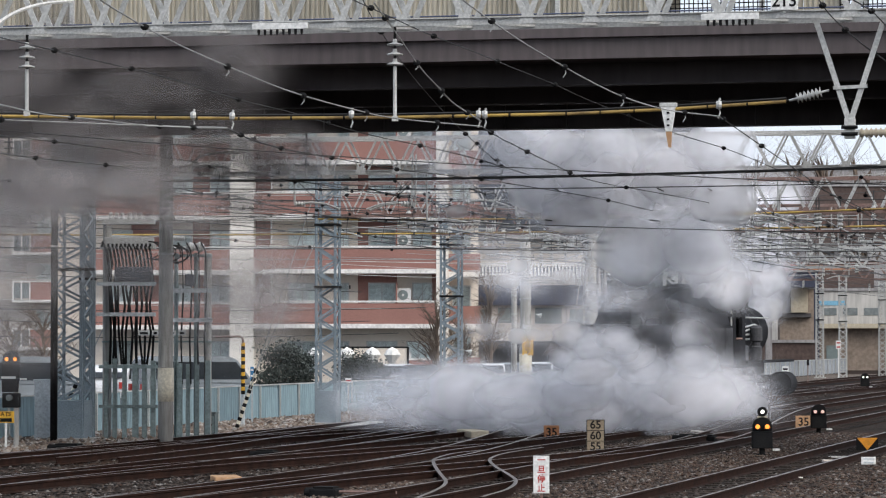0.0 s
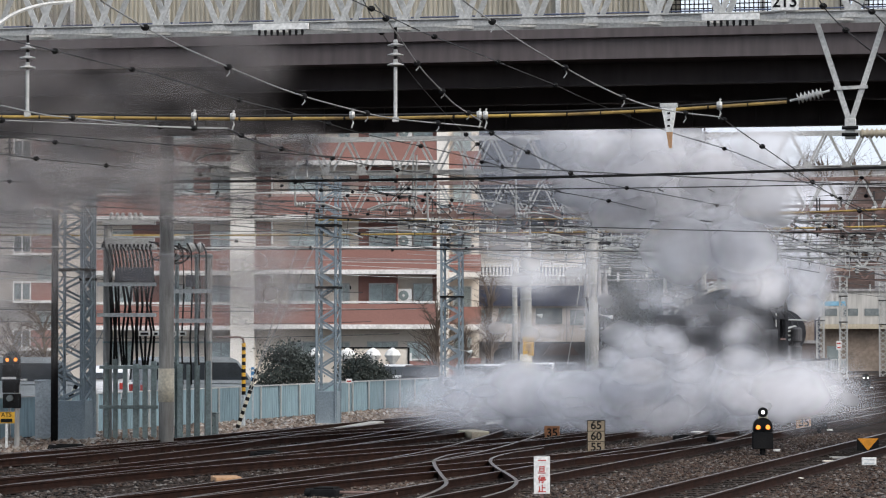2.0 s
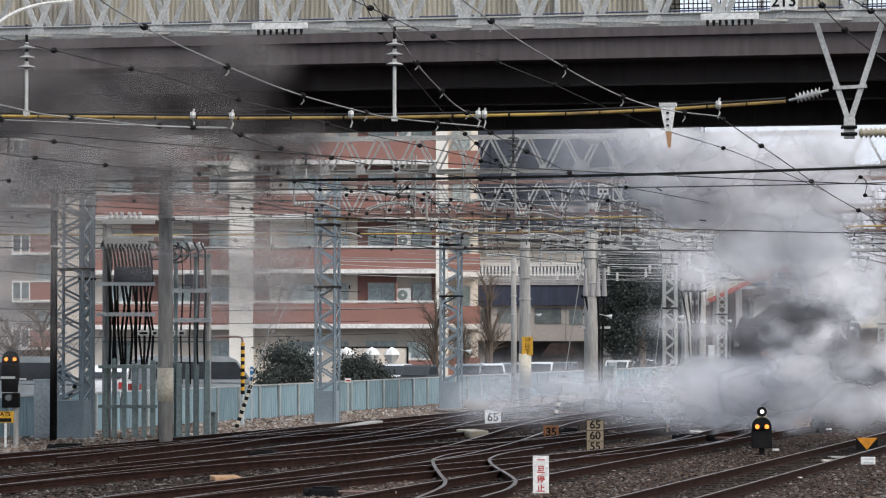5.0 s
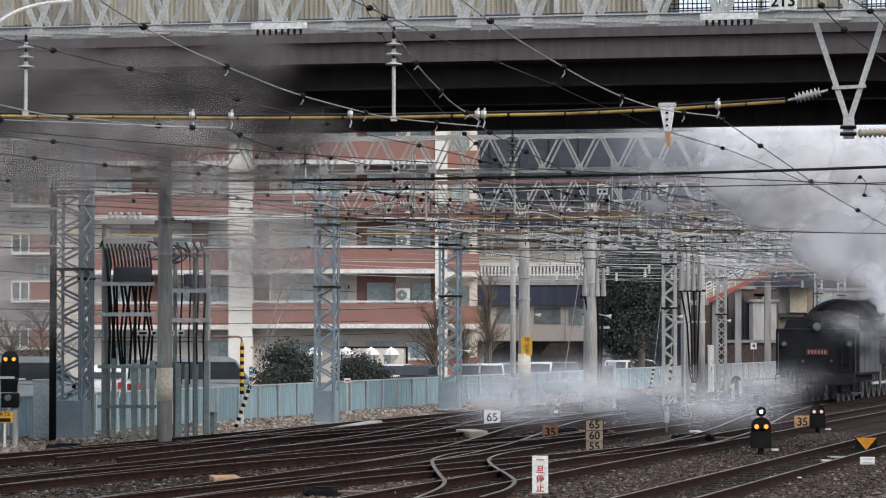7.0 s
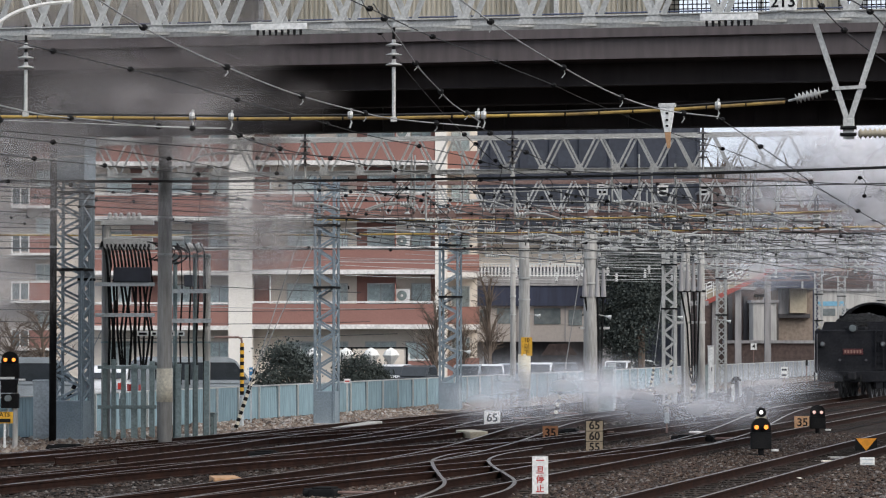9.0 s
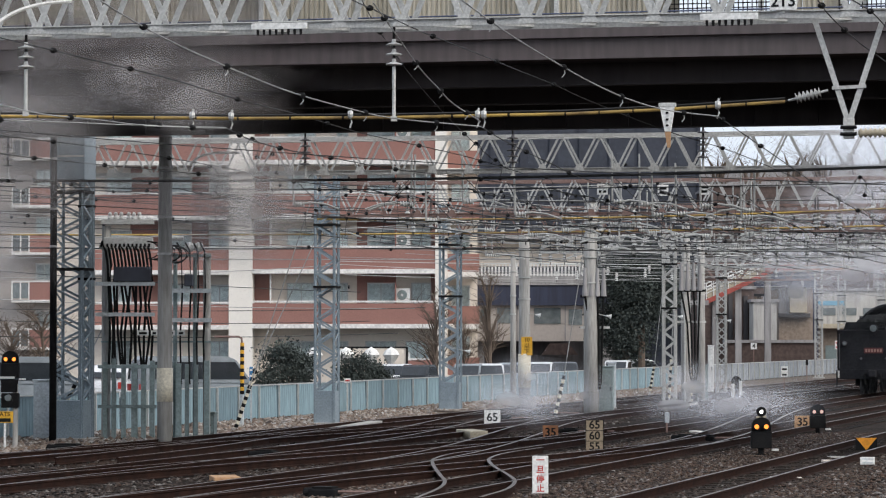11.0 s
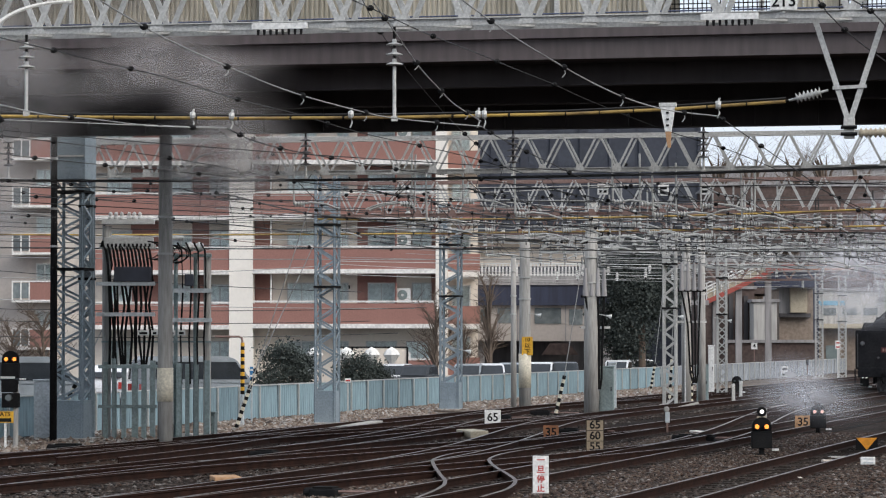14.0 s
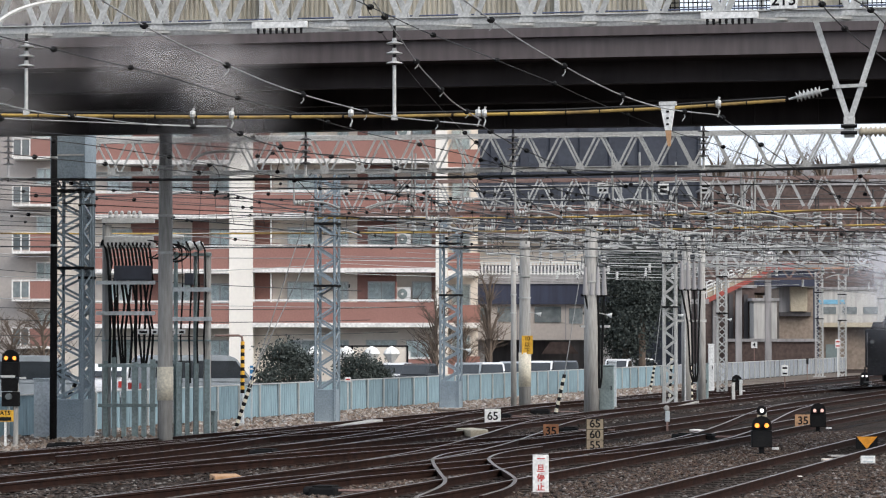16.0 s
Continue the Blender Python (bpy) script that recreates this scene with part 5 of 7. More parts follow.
sign(ground_at(1535, 829), 0.27, 0.14, 0.07, "white", "small white plate with grey lettering bars", slabs=2, ink="box_grey")
ats = sign(ground_at(8, 796), 0.36, 0.25, 0.58, "yellow", "yellow warning plate reading ATS on a white post", post="white")
lettering("ATS", 0.13, M["black"], ats, pose(0.0, -0.015, 0.765))
part("bar", boxed(-0.12, 0.13, -0.018, -0.0125, 0.6, 0.68), M["black"], ats)
sign(ground_at(928, 726) + Vector((0.075, -0.187, 0)), 0.37, 0.62, 1.85, "yellow", "yellow speed plate with dark characters", ("10", "以", "下"), 0.19, post=None)
sign(ground_at(1334, 668), 0.38, 0.4, 1.75, "white", "small white numbered board on a post", ("4",), 0.36)
sign(ground_at(1388, 693), 0.3, 0.5, 0.65, "white", "small white board with dark bars", slabs=2)
sign(ground_at(1482, 672), 0.3, 0.5, 1.8, "white", "small white board with red bars", slabs=2, ink="red", post="white")
sign(ground_at(1428, 680) + Vector((0, 0, 0)), 0.12, 0.3, 1.0, "black", "small dark marker on a thin post", slabs=0)
sign(ground_at(603, 742) + Vector((0, 6, 0)), 0.2, 0.14, 1.0, "white", "small white plate on a post by the fence", slabs=1, ink="red", post="alu")
for a, b in ((1066, 335), (1173, 337), (1247, 335)):
    q = thing("number_plate", Matrix.Translation(sight(a, b, 82)), "white portal number plate with dark bars", "sign", "portal plates")
    part("board", boxed(-0.15, 0.15, -0.01, 0.01, -0.15, 0.15), M["white"], q)
    for k in range(2):
        part("bar", boxed(-0.1, 0.1, -0.016, -0.01, -0.1 + k * 0.12, -0.03 + k * 0.12), M["black"], q)
    part("bracket", boxed(-0.02, 0.02, 0.01, 0.3, 0.0, 0.2), M["steel"], q)

# ---- cabinets and the cable rack ----
def cabinet(at, w, h, mat, label, deep=0.4):
    c = thing("equipment_cabinet", Matrix.Translation(at) @ pose(0, 0, 0, 0, 0, ACROSS / 2), label, "cabinet", "equipment cabinets")
    part("body", boxed(-w / 2, w / 2, -deep / 2, deep / 2, 0.05, h, 0.015), M[mat], c)
    part("lid", boxed(-w / 2 - 0.02, w / 2 + 0.02, -deep / 2 - 0.03, deep / 2 + 0.02, h, h + 0.04, 0.01), M[mat], c)
    d = part("door", boxed(-w / 2 + 0.03, w / 2 - 0.03, -deep / 2 - 0.02, -deep / 2, 0.12, h - 0.06, 0.005), M[mat], c)
    part("handle", boxed(w / 2 - 0.1, w / 2 - 0.07, -deep / 2 - 0.05, -deep / 2 - 0.02, h * 0.5, h * 0.58), M["black"], d)
    part("plinth", boxed(-w / 2 - 0.03, w / 2 + 0.03, -deep / 2 - 0.03, deep / 2 + 0.03, -0.1, 0.05), M["concrete"], c)
    return c


cabinet(ground_at(81, 779), 0.52, 1.4, "box_grey", "pale grey steel equipment cabinet by the mast")
cabinet(ground_at(1058, 733) + Vector((0.25, -0.4, 0)), 0.46, 1.5, "box_green", "tall slatted grey-green cabinet at a pole's foot")
cabinet(ground_at(1083, 724), 0.26, 1.55, "box_grey", "slim pale grey cabinet beside a pole")
cabinet(ground_at(1240, 712) + Vector((0, -0.6, 0)), 0.45, 1.4, "box_green", "grey-green cabinet at a pole's foot")
cabinet(ground_at(1258, 700), 0.25, 2.1, "white", "slim white cabinet beside the far mast")
cabinet(ground_at(374, 776), 0.2, 0.6, "box_green", "small green relay cabinet")

DR = 71.0
RX = lambda a: (a - 784) / F * DR
RZ = lambda b: EYE + (600 - b) / F * DR
rack = thing("cable_rack", Matrix.Translation((0, DR, 0)), "weathered steel cable rack with thick black power cables", "cable rack")
for a, w in ((188, 0.11), (366, 0.09), (345, 0.05), (310, 0.05)):
    part("post", tubed([(RX(a), 0, -0.1), (RX(a), 0, RZ(400 if a == 188 else 448))], w, 12), M["concrete" if w > 0.06 else "box_green"], rack)
for b, a0, a1, t in ((437, 176, 275, 0.12), (503, 170, 275, 0.05), (557, 176, 275, 0.05), (453, 300, 374, 0.07), (515, 300, 374, 0.06), (567, 300, 374, 0.06), (605, 180, 374, 0.04)):
    part("cross_beam", boxed(RX(a0), RX(a1), -0.15, -0.08, RZ(b) - t / 2, RZ(b) + t / 2), M["box_green" if t < 0.1 else "steel"], rack)
part("cable_duct", boxed(RX(185), RX(272), -0.3, -0.15, RZ(441), RZ(421), 0.02), M["steel"], rack, "slatted pale cable duct")
for k in range(11):
    part("duct_slot", boxed(RX(190) + k * 0.1, RX(190) + k * 0.1 + 0.05, -0.31, -0.3, RZ(438), RZ(432)), M["black"], rack)
tr = part("transformer", boxed(RX(204), RX(270), -0.45, -0.15, RZ(499), RZ(473), 0.02), M["dark_building"], rack, "dark blue-grey transformer box")
part("transformer", boxed(RX(328), RX(343), -0.4, -0.1, RZ(507), RZ(486), 0.02), M["dark_building"], rack)
RC = random.Random(5)
for k in range(13):
    a = 193 + k * 6.4
    top = RX(a - 14 + RC.uniform(-4, 4))
    pts = [(top, -0.2, RZ(437)), (top + 0.03, -0.25, RZ(428)), (RX(a) - 0.05, -0.3, RZ(446)), (RX(a), -0.33, RZ(470)), (RX(a + RC.uniform(-3, 3)), -0.34, RZ(500)), (RX(a + RC.uniform(-5, 5)), -0.3, RZ(540)),
           (RX(a + RC.uniform(-4, 4)), -0.25, RZ(590)), (RX(a + RC.uniform(-4, 4)), -0.2, RZ(645))]
    part("cable", tubed(pts, 0.03, 7), M["rubber"], rack, "thick black power cable")
for k in range(9):
    a = 262 + k * 6.0
    part("cable_loop", tubed([(RX(a) + 0.42 * math.sin(radians(u)) * (1 if k % 2 else 0.7), -0.3, RZ(428 + k) - 0.42 * (1 - math.cos(radians(u))) * 0.5) for u in range(0, 181, 20)], 0.016, 5), M["rubber"], rack)
for a in (322, 337, 351, 363):
    part("cable", tubed([(RX(a - 8), -0.2, RZ(430)), (RX(a), -0.25, RZ(445)), (RX(a + 2), -0.25, RZ(520)), (RX(a - 2), -0.2, RZ(600)), (RX(a), -0.15, RZ(680))], 0.022, 6), M["rubber"], rack)
for a in (190, 205, 222, 240, 257, 272, 304, 318, 334, 350, 368):
    b0 = 640 + RC.uniform(-6, 6)
    part("cable_guard", boxed(RX(a) - 0.07, RX(a) + 0.07 * RC.uniform(0.3, 1), -0.28, -0.1, 0.02, RZ(b0)), M["box_green"], rack, "grey-green steel cable guard")
part("guard_rail", boxed(RX(176), RX(280), -0.32, -0.28, RZ(652), RZ(646)), M["box_green"], rack)
part("guard_rail", boxed(RX(176), RX(280), -0.32, -0.28, RZ(722), RZ(716)), M["box_green"], rack)
for a in (195, 205, 215, 228, 237, 247):
    part("bushing", lathe(bmesh.new(), ((0.03, -0.2), (0.07, -0.14), (0.04, -0.1), (0.065, -0.04), (0.04, 0), (0.05, 0.06), (0.02, 0.1)), 10, "z", (RX(a), -0.1, RZ(383))), M["porcelain"], rack, "white porcelain bushing")
for a0, a1 in ((246, 266), (270, 282), (298, 312), (316, 330)):
    pl = part("name_plate", boxed(RX(a0), RX(a1), -0.42, -0.4, RZ(594), RZ(585)), M["white"], rack, "small white plate")
    part("bar", boxed(RX(a0) + 0.04, RX(a1) - 0.04, -0.426, -0.42, RZ(592), RZ(588)), M["black"], pl)
for b in (503, 557):
    part("front_rail", boxed(RX(172), RX(276), -0.42, -0.37, RZ(b) - 0.045, RZ(b) + 0.045), M["box_grey"], rack)
for b in (515, 567):
    part("front_rail", boxed(RX(300), RX(376), -0.33, -0.28, RZ(b) - 0.05, RZ(b) + 0.05), M["box_grey"], rack)
part("fuse_tube", tubed([(RX(298), -0.3, RZ(422)), (RX(326), -0.3, RZ(423))], 0.06, 10), M["porcelain"], rack, "white horizontal fuse tube")
part("bushing_shelf", boxed(RX(180), RX(272), -0.2, 0.1, RZ(397), RZ(389)), M["porcelain"], rack)
for a in (335, 352):
    part("bushing", lathe(bmesh.new(), ((0.08, -0.1), (0.13, 0), (0.08, 0.1)), 12, "x", (RX(a), -0.1, RZ(438))), M["porcelain"], rack)


# ---- striped guy-wire guards ----
def guy(a0, b0, a1, b1, d, a2, b2, label="black and yellow striped guard on a guy wire"):
    g = thing("guy_wire", Matrix.Identity(4), label, "guy wire", "guy wires")
    p, q, e = sight(a0, b0, d), sight(a1, b1, d), sight(a2, b2, d)
    n = 12
    for k in range(n):
        part("stripe", tubed([p.lerp(q, k / n), p.lerp(q, (k + 1) / n)], 0.052, 8), M["black" if k % 2 else "wrap"], g)
    part("wire", tubed([q, e], 0.014, 5), M["wire_light"], g)
    part("anchor", boxed(-0.08, 0.08, -0.08, 0.08, -0.15, 0.1), M["concrete"], g, m=Matrix.Translation((p.x, p.y, 0)))
    part("anchor_rod", tubed([(p.x, p.y, 0.0), p], 0.02), M["steel"], g)


guy(88, 770, 133, 680, 72, 255, 430)
guy(415, 763, 440, 690, 77, 552, 350)
guy(424, 735, 452, 655, 80, 556, 430)
guy(980, 745, 998, 665, 88, 1040, 400)
guy(1184, 705, 1188, 630, 112, 1196, 420)
guy(1223, 712, 1222, 645, 110, 1222, 480)
guy(1150, 692, 1158, 645, 125, 1176, 480)
hoop = thing("clearance_hoop", Matrix.Translation(ground_at(428, 757)), "yellow and black striped clearance post with top pipe", "post")
for k in range(14):
    part("stripe", tubed([(0, 0, 0.9 + k * 0.1), (0, 0, 1.0 + k * 0.1)], 0.055, 10), M["yellow" if k % 2 else "black"], hoop)
part("post", tubed([(0, 0, -0.1), (0, 0, 0.9)], 0.05, 10), M["box_grey"], hoop)
part("top_pipe", tubed([(0, 0, 2.3), (-0.02, 0, 2.42), (-0.1, 0, 2.46), (-0.75, 0, 2.46)], 0.03, 8), M["steel_rust"], hoop)
sign(ground_at(440, 750) + Vector((0, 1, 0)), 0.1, 0.5, 1.1, "blue", "narrow blue plate with white bars", slabs=3, ink="white", post="box_grey")


# ---- gear on the pole tops ----
def pole_gear(a, top, d, label):
    """Cross-arms, dark cable terminals and insulators on a pole."""
    g = thing("pole_gear", Matrix.Translation((0, d, 0)), label, "pole equipment", "pole equipment")
    X = lambda u: (u - 784) / F * d
    Z = lambda v: EYE + (600 - v) / F * d
    for k, b in enumerate((top + 60, top + 110, top + 155, top + 210)):
        part("cross_arm", boxed(X(a - 20), X(a + 32), -0.3, -0.22, Z(b) - 0.04, Z(b) + 0.04), M["steel" if k % 2 else "black"], g)
    for k in range(4):
        u = a - 12 + k * 11
        part("terminal", lathe(bmesh.new(), ((0.09, Z(top + 155)), (0.05, Z(top + 112)), (0.04, Z(top + 105))), 10, "z", (X(u), -0.35, 0)), M["far_grey"], g, "grey tapered cable terminal")
        part("cable", tubed([(X(u), -0.35, Z(top + 155)), (X(u * 0.6 + a * 0.4 + 6), -0.32, Z(top + 215)), (X(u * 0.4 + a * 0.6 + 8), -0.3, Z(top + 300)), (X(a + 8 + k * 2), -0.28, 0.8)], 0.035, 7), M["rubber"], g, "black power cable")
        part("strand", tubed([(X(u), -0.35, Z(top + 105)), (X(u - 6), -0.3, Z(top + 60)), (X(u - 2), -0.3, Z(top + 20))], 0.012, 5), M["wire"], g)
    for k in range(7):
        part("disc", lathe(bmesh.new(), ((0.03, 0), (0.11, 0.03), (0.03, 0.05)), 12, "z", (X(a + 20), -0.4, Z(top + 100) + k * 0.1)), M["porcelain"], g)
    part("conduit", tubed([(X(a - 6), -0.32, 0.1), (X(a - 6), -0.32, Z(top + 160))], 0.03), M["steel"], g)


pole_gear(1046, 370, 94.3, "dark cable terminals and white insulators on a concrete pole")
pole_gear(1216, 360, 107.5, "dark cable terminals and white insulators on a concrete pole")


def horn(a, b, d):
    h = thing("loudspeaker", Matrix.Translation(sight(a, b, d)) @ pose(0, 0, 0, 12, 0, 80) @ Matrix.Scale(0.48, 4), "small white horn loudspeaker on a mast", "loudspeaker", "loudspeakers")
    part("horn", lathe(bmesh.new(), ((0.05, 0.2), (0.06, 0.1), (0.16, -0.15), (0.17, -0.17), (0.05, -0.1)), 14, "y"), M["white"], h, smooth=True)
    part("bracket", boxed(-0.03, 0.03, 0.1, 1.35, -0.03, 0.03), M["steel"], h)


for a, b, d in ((952, 558, 99.9), (1077, 560, 93.9), (1290, 568, 125.8), (828, 622, 99.0), (1204, 561, 105.7)):
    horn(a, b, d)

# hanging dark insulators and pull-off arms under the portals
for a, b, d in ((907, 236, 68.6), (1244, 226, 67.3), (540, 240, 69.2), (14, 244, 72)):
    insulator("insulator_string", sight(a, b, d), 5, 0.14, 0.13, "insulator_dark", 0.28, "dark disc insulator string under the portal")
RP = random.Random(3)
for i in range(84):
    d = RP.choice((69.5, 83.0, 83.0, 99.0, 99.0, 120.0, 150.0))
    d0 = RP.choice(TRACKS + (50.5, 64.0, 80.0))
    c = on_track(d0, d, RP.uniform(-1.2, 1.2), 0)
    if (c.x / c.y * F + 784) < 560:
        continue
    d -= c.x * SKEW
    g = thing("pull_off_arm", Matrix.Translation((c.x, d, RP.uniform(5.05, 5.5))) @ pose(0, 0, 0, 0, 0, RP.choice((0, 180)) + ACROSS), "pale curved pull-off arm with insulator for a contact wire", "cantilever arm", "pull-off arms")
    part("arm", tubed([(0, 0, 0), (0.35, 0, 0.12), (0.7, 0, 0.16), (1.1, 0, 0.1)], 0.026, 6), M["porcelain"], g)
    part("strut", tubed([(1.1, 0, 0.1), (1.12, 0, 1.3)], 0.024, 6), M["steel"], g)
    part("stay", tubed([(0.5, 0, 0.15), (1.12, 0, 0.75)], 0.01, 5), M["wire"], g)
    part("insulator", lathe(bmesh.new(), [(0.03 if k % 2 else 0.07, 0.85 + k * 0.035) for k in range(7)], 10, "x", (0, 0, 0.12)), M["porcelain"], g)
for i in range(75):
    d = RP.choice((83.0, 99.0, 120.0, 150.0, 185.0))
    a = RP.uniform(620 if d < 90 else 830 if d < 110 else 950, 1560)
    q = sight(a, 0, d)
    g = thing("line_insulator", Matrix.Translation((q.x, d - q.x * SKEW, RP.uniform(5.5, 5.9))), "white ribbed insulator hanging from a portal", "insulator", "line insulators")
    part("rod", tubed([(0, 0, -0.3), (0, 0, 0.6)], 0.02, 5), M["wire"], g)
    part("ribs", lathe(bmesh.new(), [(0.035 if k % 2 else 0.085, -0.2 + k * 0.055) for k in range(9)], 10), M["porcelain"], g)

# ---- wires near the front ----
def bend(pts, n=6):
    """A smooth line through places."""
    pts = [Vector(p) for p in pts]
    ext = [pts[0] * 2 - pts[1]] + pts + [pts[-1] * 2 - pts[-2]]
    out = []
    for i in range(1, len(ext) - 2):
        a, b, c, d = ext[i - 1:i + 3]
        for k in range(n):
            t = k / n
            out.append(0.5 * ((2 * b) + (c - a) * t + (2 * a - 5 * b + 4 * c - d) * t * t + (3 * b - a - 3 * c + d) * t ** 3))
    return out + [pts[-1]]


def front_wire(marks, d0, d1, r, mat, label, clips=0, drops=0.0):
    n = len(marks) - 1
    pts = bend([sight(a, b, d0 + (d1 - d0) * k / n) for k, (a, b) in enumerate(marks)])
    g = thing("overhead_wire", Matrix.Identity(4), label, "wire", "overhead wires")
    part("strand", tubed(pts, r if r > 0.02 else r * 0.7, 6), M[mat], g)
    for k in range(clips):
        p = pts[int((k + 0.5) / clips * len(pts))]
        part("clip", lathe(bmesh.new(), ((0.015, -0.05), (0.042, -0.02), (0.042, 0.02), (0.015, 0.05)), 8, "x", p), M["black"], g)
        if drops:
            part("dropper", tubed([p, p + Vector((0.02, 0, -drops * 0.6)), p + Vector((-0.02, 0, -drops))], 0.009, 5), M["wire_light"], g)


front_wire(((120, -45), (180, 3), (295, 70), (420, 126), (517, 164), (620, 193), (700, 210), (850, 224)), 34, 44, 0.014, "wire_light", "pale messenger wire with black clips", 6, 0.12)
front_wire(((-60, 52), (0, 67), (80, 86), (170, 108), (295, 138), (420, 176), (520, 201), (640, 236), (760, 262), (850, 284), (960, 318)), 36, 64, 0.012, "wire", "thin dark wire with clips", 7)
front_wire(((600, -10), (680, 26), (750, 58), (850, 97), (905, 120), (980, 150), (1046, 180), (1180, 232), (1300, 270), (1440, 330), (1568, 390)), 40, 69, 0.012, "wire", "thin dark wire over the front track", 7)
front_wire(((800, -12), (900, 60), (985, 112), (1050, 148), (1110, 175), (1180, 195), (1270, 206)), 38, 44, 0.014, "wire_light", "pale messenger wire with black clips", 4, 0.14)
front_wire(((1270, 206), (1296, 224), (1400, 296), (1470, 345), (1568, 400)), 44, 60, 0.012, "wire", "thin dark wire running down from a clamp", 4)
front_wire(((660, 5), (700, 60), (742, 120), (775, 156), (802, 184), (850, 215)), 40, 44.5, 0.014, "wire_light", "pale inclined wire ending at the feeder", 4, 0.1)
front_wire(((640, 0), (665, 45), (720, 125), (780, 195), (830, 245), (880, 290)), 42, 62, 0.01, "wire", "thin dark inclined wire", 2)
front_wire(((-40, 178), (0, 186), (80, 203), (170, 212), (260, 222), (400, 226)), 37, 44, 0.014, "wire_light", "pale wire over the front track", 3)
front_wire(((-40, 208), (0, 212), (150, 218), (340, 226), (400, 227)), 40, 44, 0.011, "wire_light", "thin pale wire over the front track", 2)
front_wire(((400, 227), (450, 250), (520, 268), (600, 282), (700, 300), (850, 318), (1050, 350), (1180, 378), (1400, 408), (1568, 424)), 44, 74, 0.013, "wire", "dark wire with clips under the portals", 8)
front_wire(((-40, 230), (0, 240), (150, 258), (330, 285), (520, 320), (720, 350), (850, 372), (1000, 400), (1150, 425)), 44, 84, 0.012, "wire", "dark wire with clips under the portals", 7)
front_wire(((-40, 262), (20, 275), (160, 290), (320, 305), (520, 322), (760, 336), (1000, 352), (1250, 375), (1568, 410)), 46, 80, 0.012, "wire", "dark wire with clips under the portals", 9)
front_wire(((850, 224), (890, 248), (975, 290), (1046, 320), (1180, 345), (1360, 380), (1568, 420)), 45, 74, 0.012, "wire", "dark wire with clips under the portals", 6)
front_wire(((1440, -10), (1470, 30), (1520, 75), (1568, 110)), 38, 46, 0.014, "wire", "dark wire beside the v-shaped hanger", 3)
front_wire(((1490, -10), (1540, 20), (1568, 48)), 38, 44, 0.014, "wire", "dark wire beside the v-shaped hanger", 1)
front_wire(((-30, 318), (100, 325), (260, 338), (420, 352), (600, 366), (800, 380)), 58, 86, 0.011, "wire", "thin dark wire with clips", 6)
front_wire(((-30, 345), (150, 352), (330, 361), (560, 380), (760, 398)), 60, 88, 0.011, "wire", "thin dark wire with clips", 4)
front_wire(((-30, 375), (100, 385), (330, 392), (560, 402), (770, 440)), 62, 90, 0.011, "wire", "thin dark wire with clips", 3)
front_wire(((-30, 60), (20, 25), (70, 8), (125, 2)), 44, 45, 0.03, "porcelain", "pale curved pull-off arm at the front portal", 0)
front_wire(((336, 292), (352, 278), (380, 271), (424, 271)), 62, 62, 0.03, "porcelain", "pale curved pull-off arm", 0)
for a, b, d in ((450, 262, 62), (375, 318, 62), (845, 270, 62), (835, 320, 74), (485, 290, 66), (880, 300, 66), (970, 330, 70), (1110, 310, 70), (560, 320, 70), (700, 335, 75), (1200, 370, 82), (1525, 330, 64)):
    s = RP.uniform(14, 26)
    front_wire(((a - s, b - s * 0.2), (a - s * 0.2, b - s), (a + s * 0.5, b - s * 0.3), (a + s * 0.3, b + s), (a + s * 1.1, b + s * 1.1)), d, d + 0.6, 0.012, "wire", "looped dark jumper wire", 2)

# lines of several spans that cross one another among the portals
for i in range(26):
    b = RP.uniform(312, 440)
    tilt, sag = RP.uniform(-0.035, 0.075), RP.uniform(4, 16)
    a0 = RP.choice((-40, 380, 560, 700)) + RP.uniform(-30, 30)
    a1 = a0 + RP.uniform(520, 900)
    d = RP.uniform(70, 92)
    front_wire([(a0 + (a1 - a0) * k / 6, b + tilt * (a1 - a0) * k / 6 + sag * (1 - (k / 3 - 1) ** 2)) for k in range(7)], d, d + RP.uniform(2, 14), 0.016, RP.choice(("wire", "wire", "steel_rust", "wire_light")), "thin wire with clips among the portals", RP.choice((0, 4, 6)), RP.choice((0.0, 0.0, 0.25)))

# far strands strung between the masts
for i in range(46):
    d = RP.uniform(86, 170)
    b = 600 - RP.uniform(3.2, 4.4) * F / d
    a0 = RP.uniform(560, 1100)
    wire(sagging(sight(a0, b + RP.uniform(-14, 8), d), sight(RP.uniform(1300, 1620), b + RP.uniform(-8, 22), d + RP.uniform(-3, 3)), RP.uniform(0.05, 0.3)), RP.uniform(0.009, 0.016), RP.choice(("wire", "wire_light", "wire_light", "porcelain")), "far_wire", "thin wire strung across the far yard")
for i in range(12):
    b = 330 + i * 24 + RP.uniform(-6, 6)
    wire(sagging(sight(-60, b, 92), sight(RP.uniform(560, 800), b + RP.uniform(-25, 45), 98), 0.1), 0.012, RP.choice(("wire", "wire_light")), "side_wire", "thin wire strung past the apartment block")

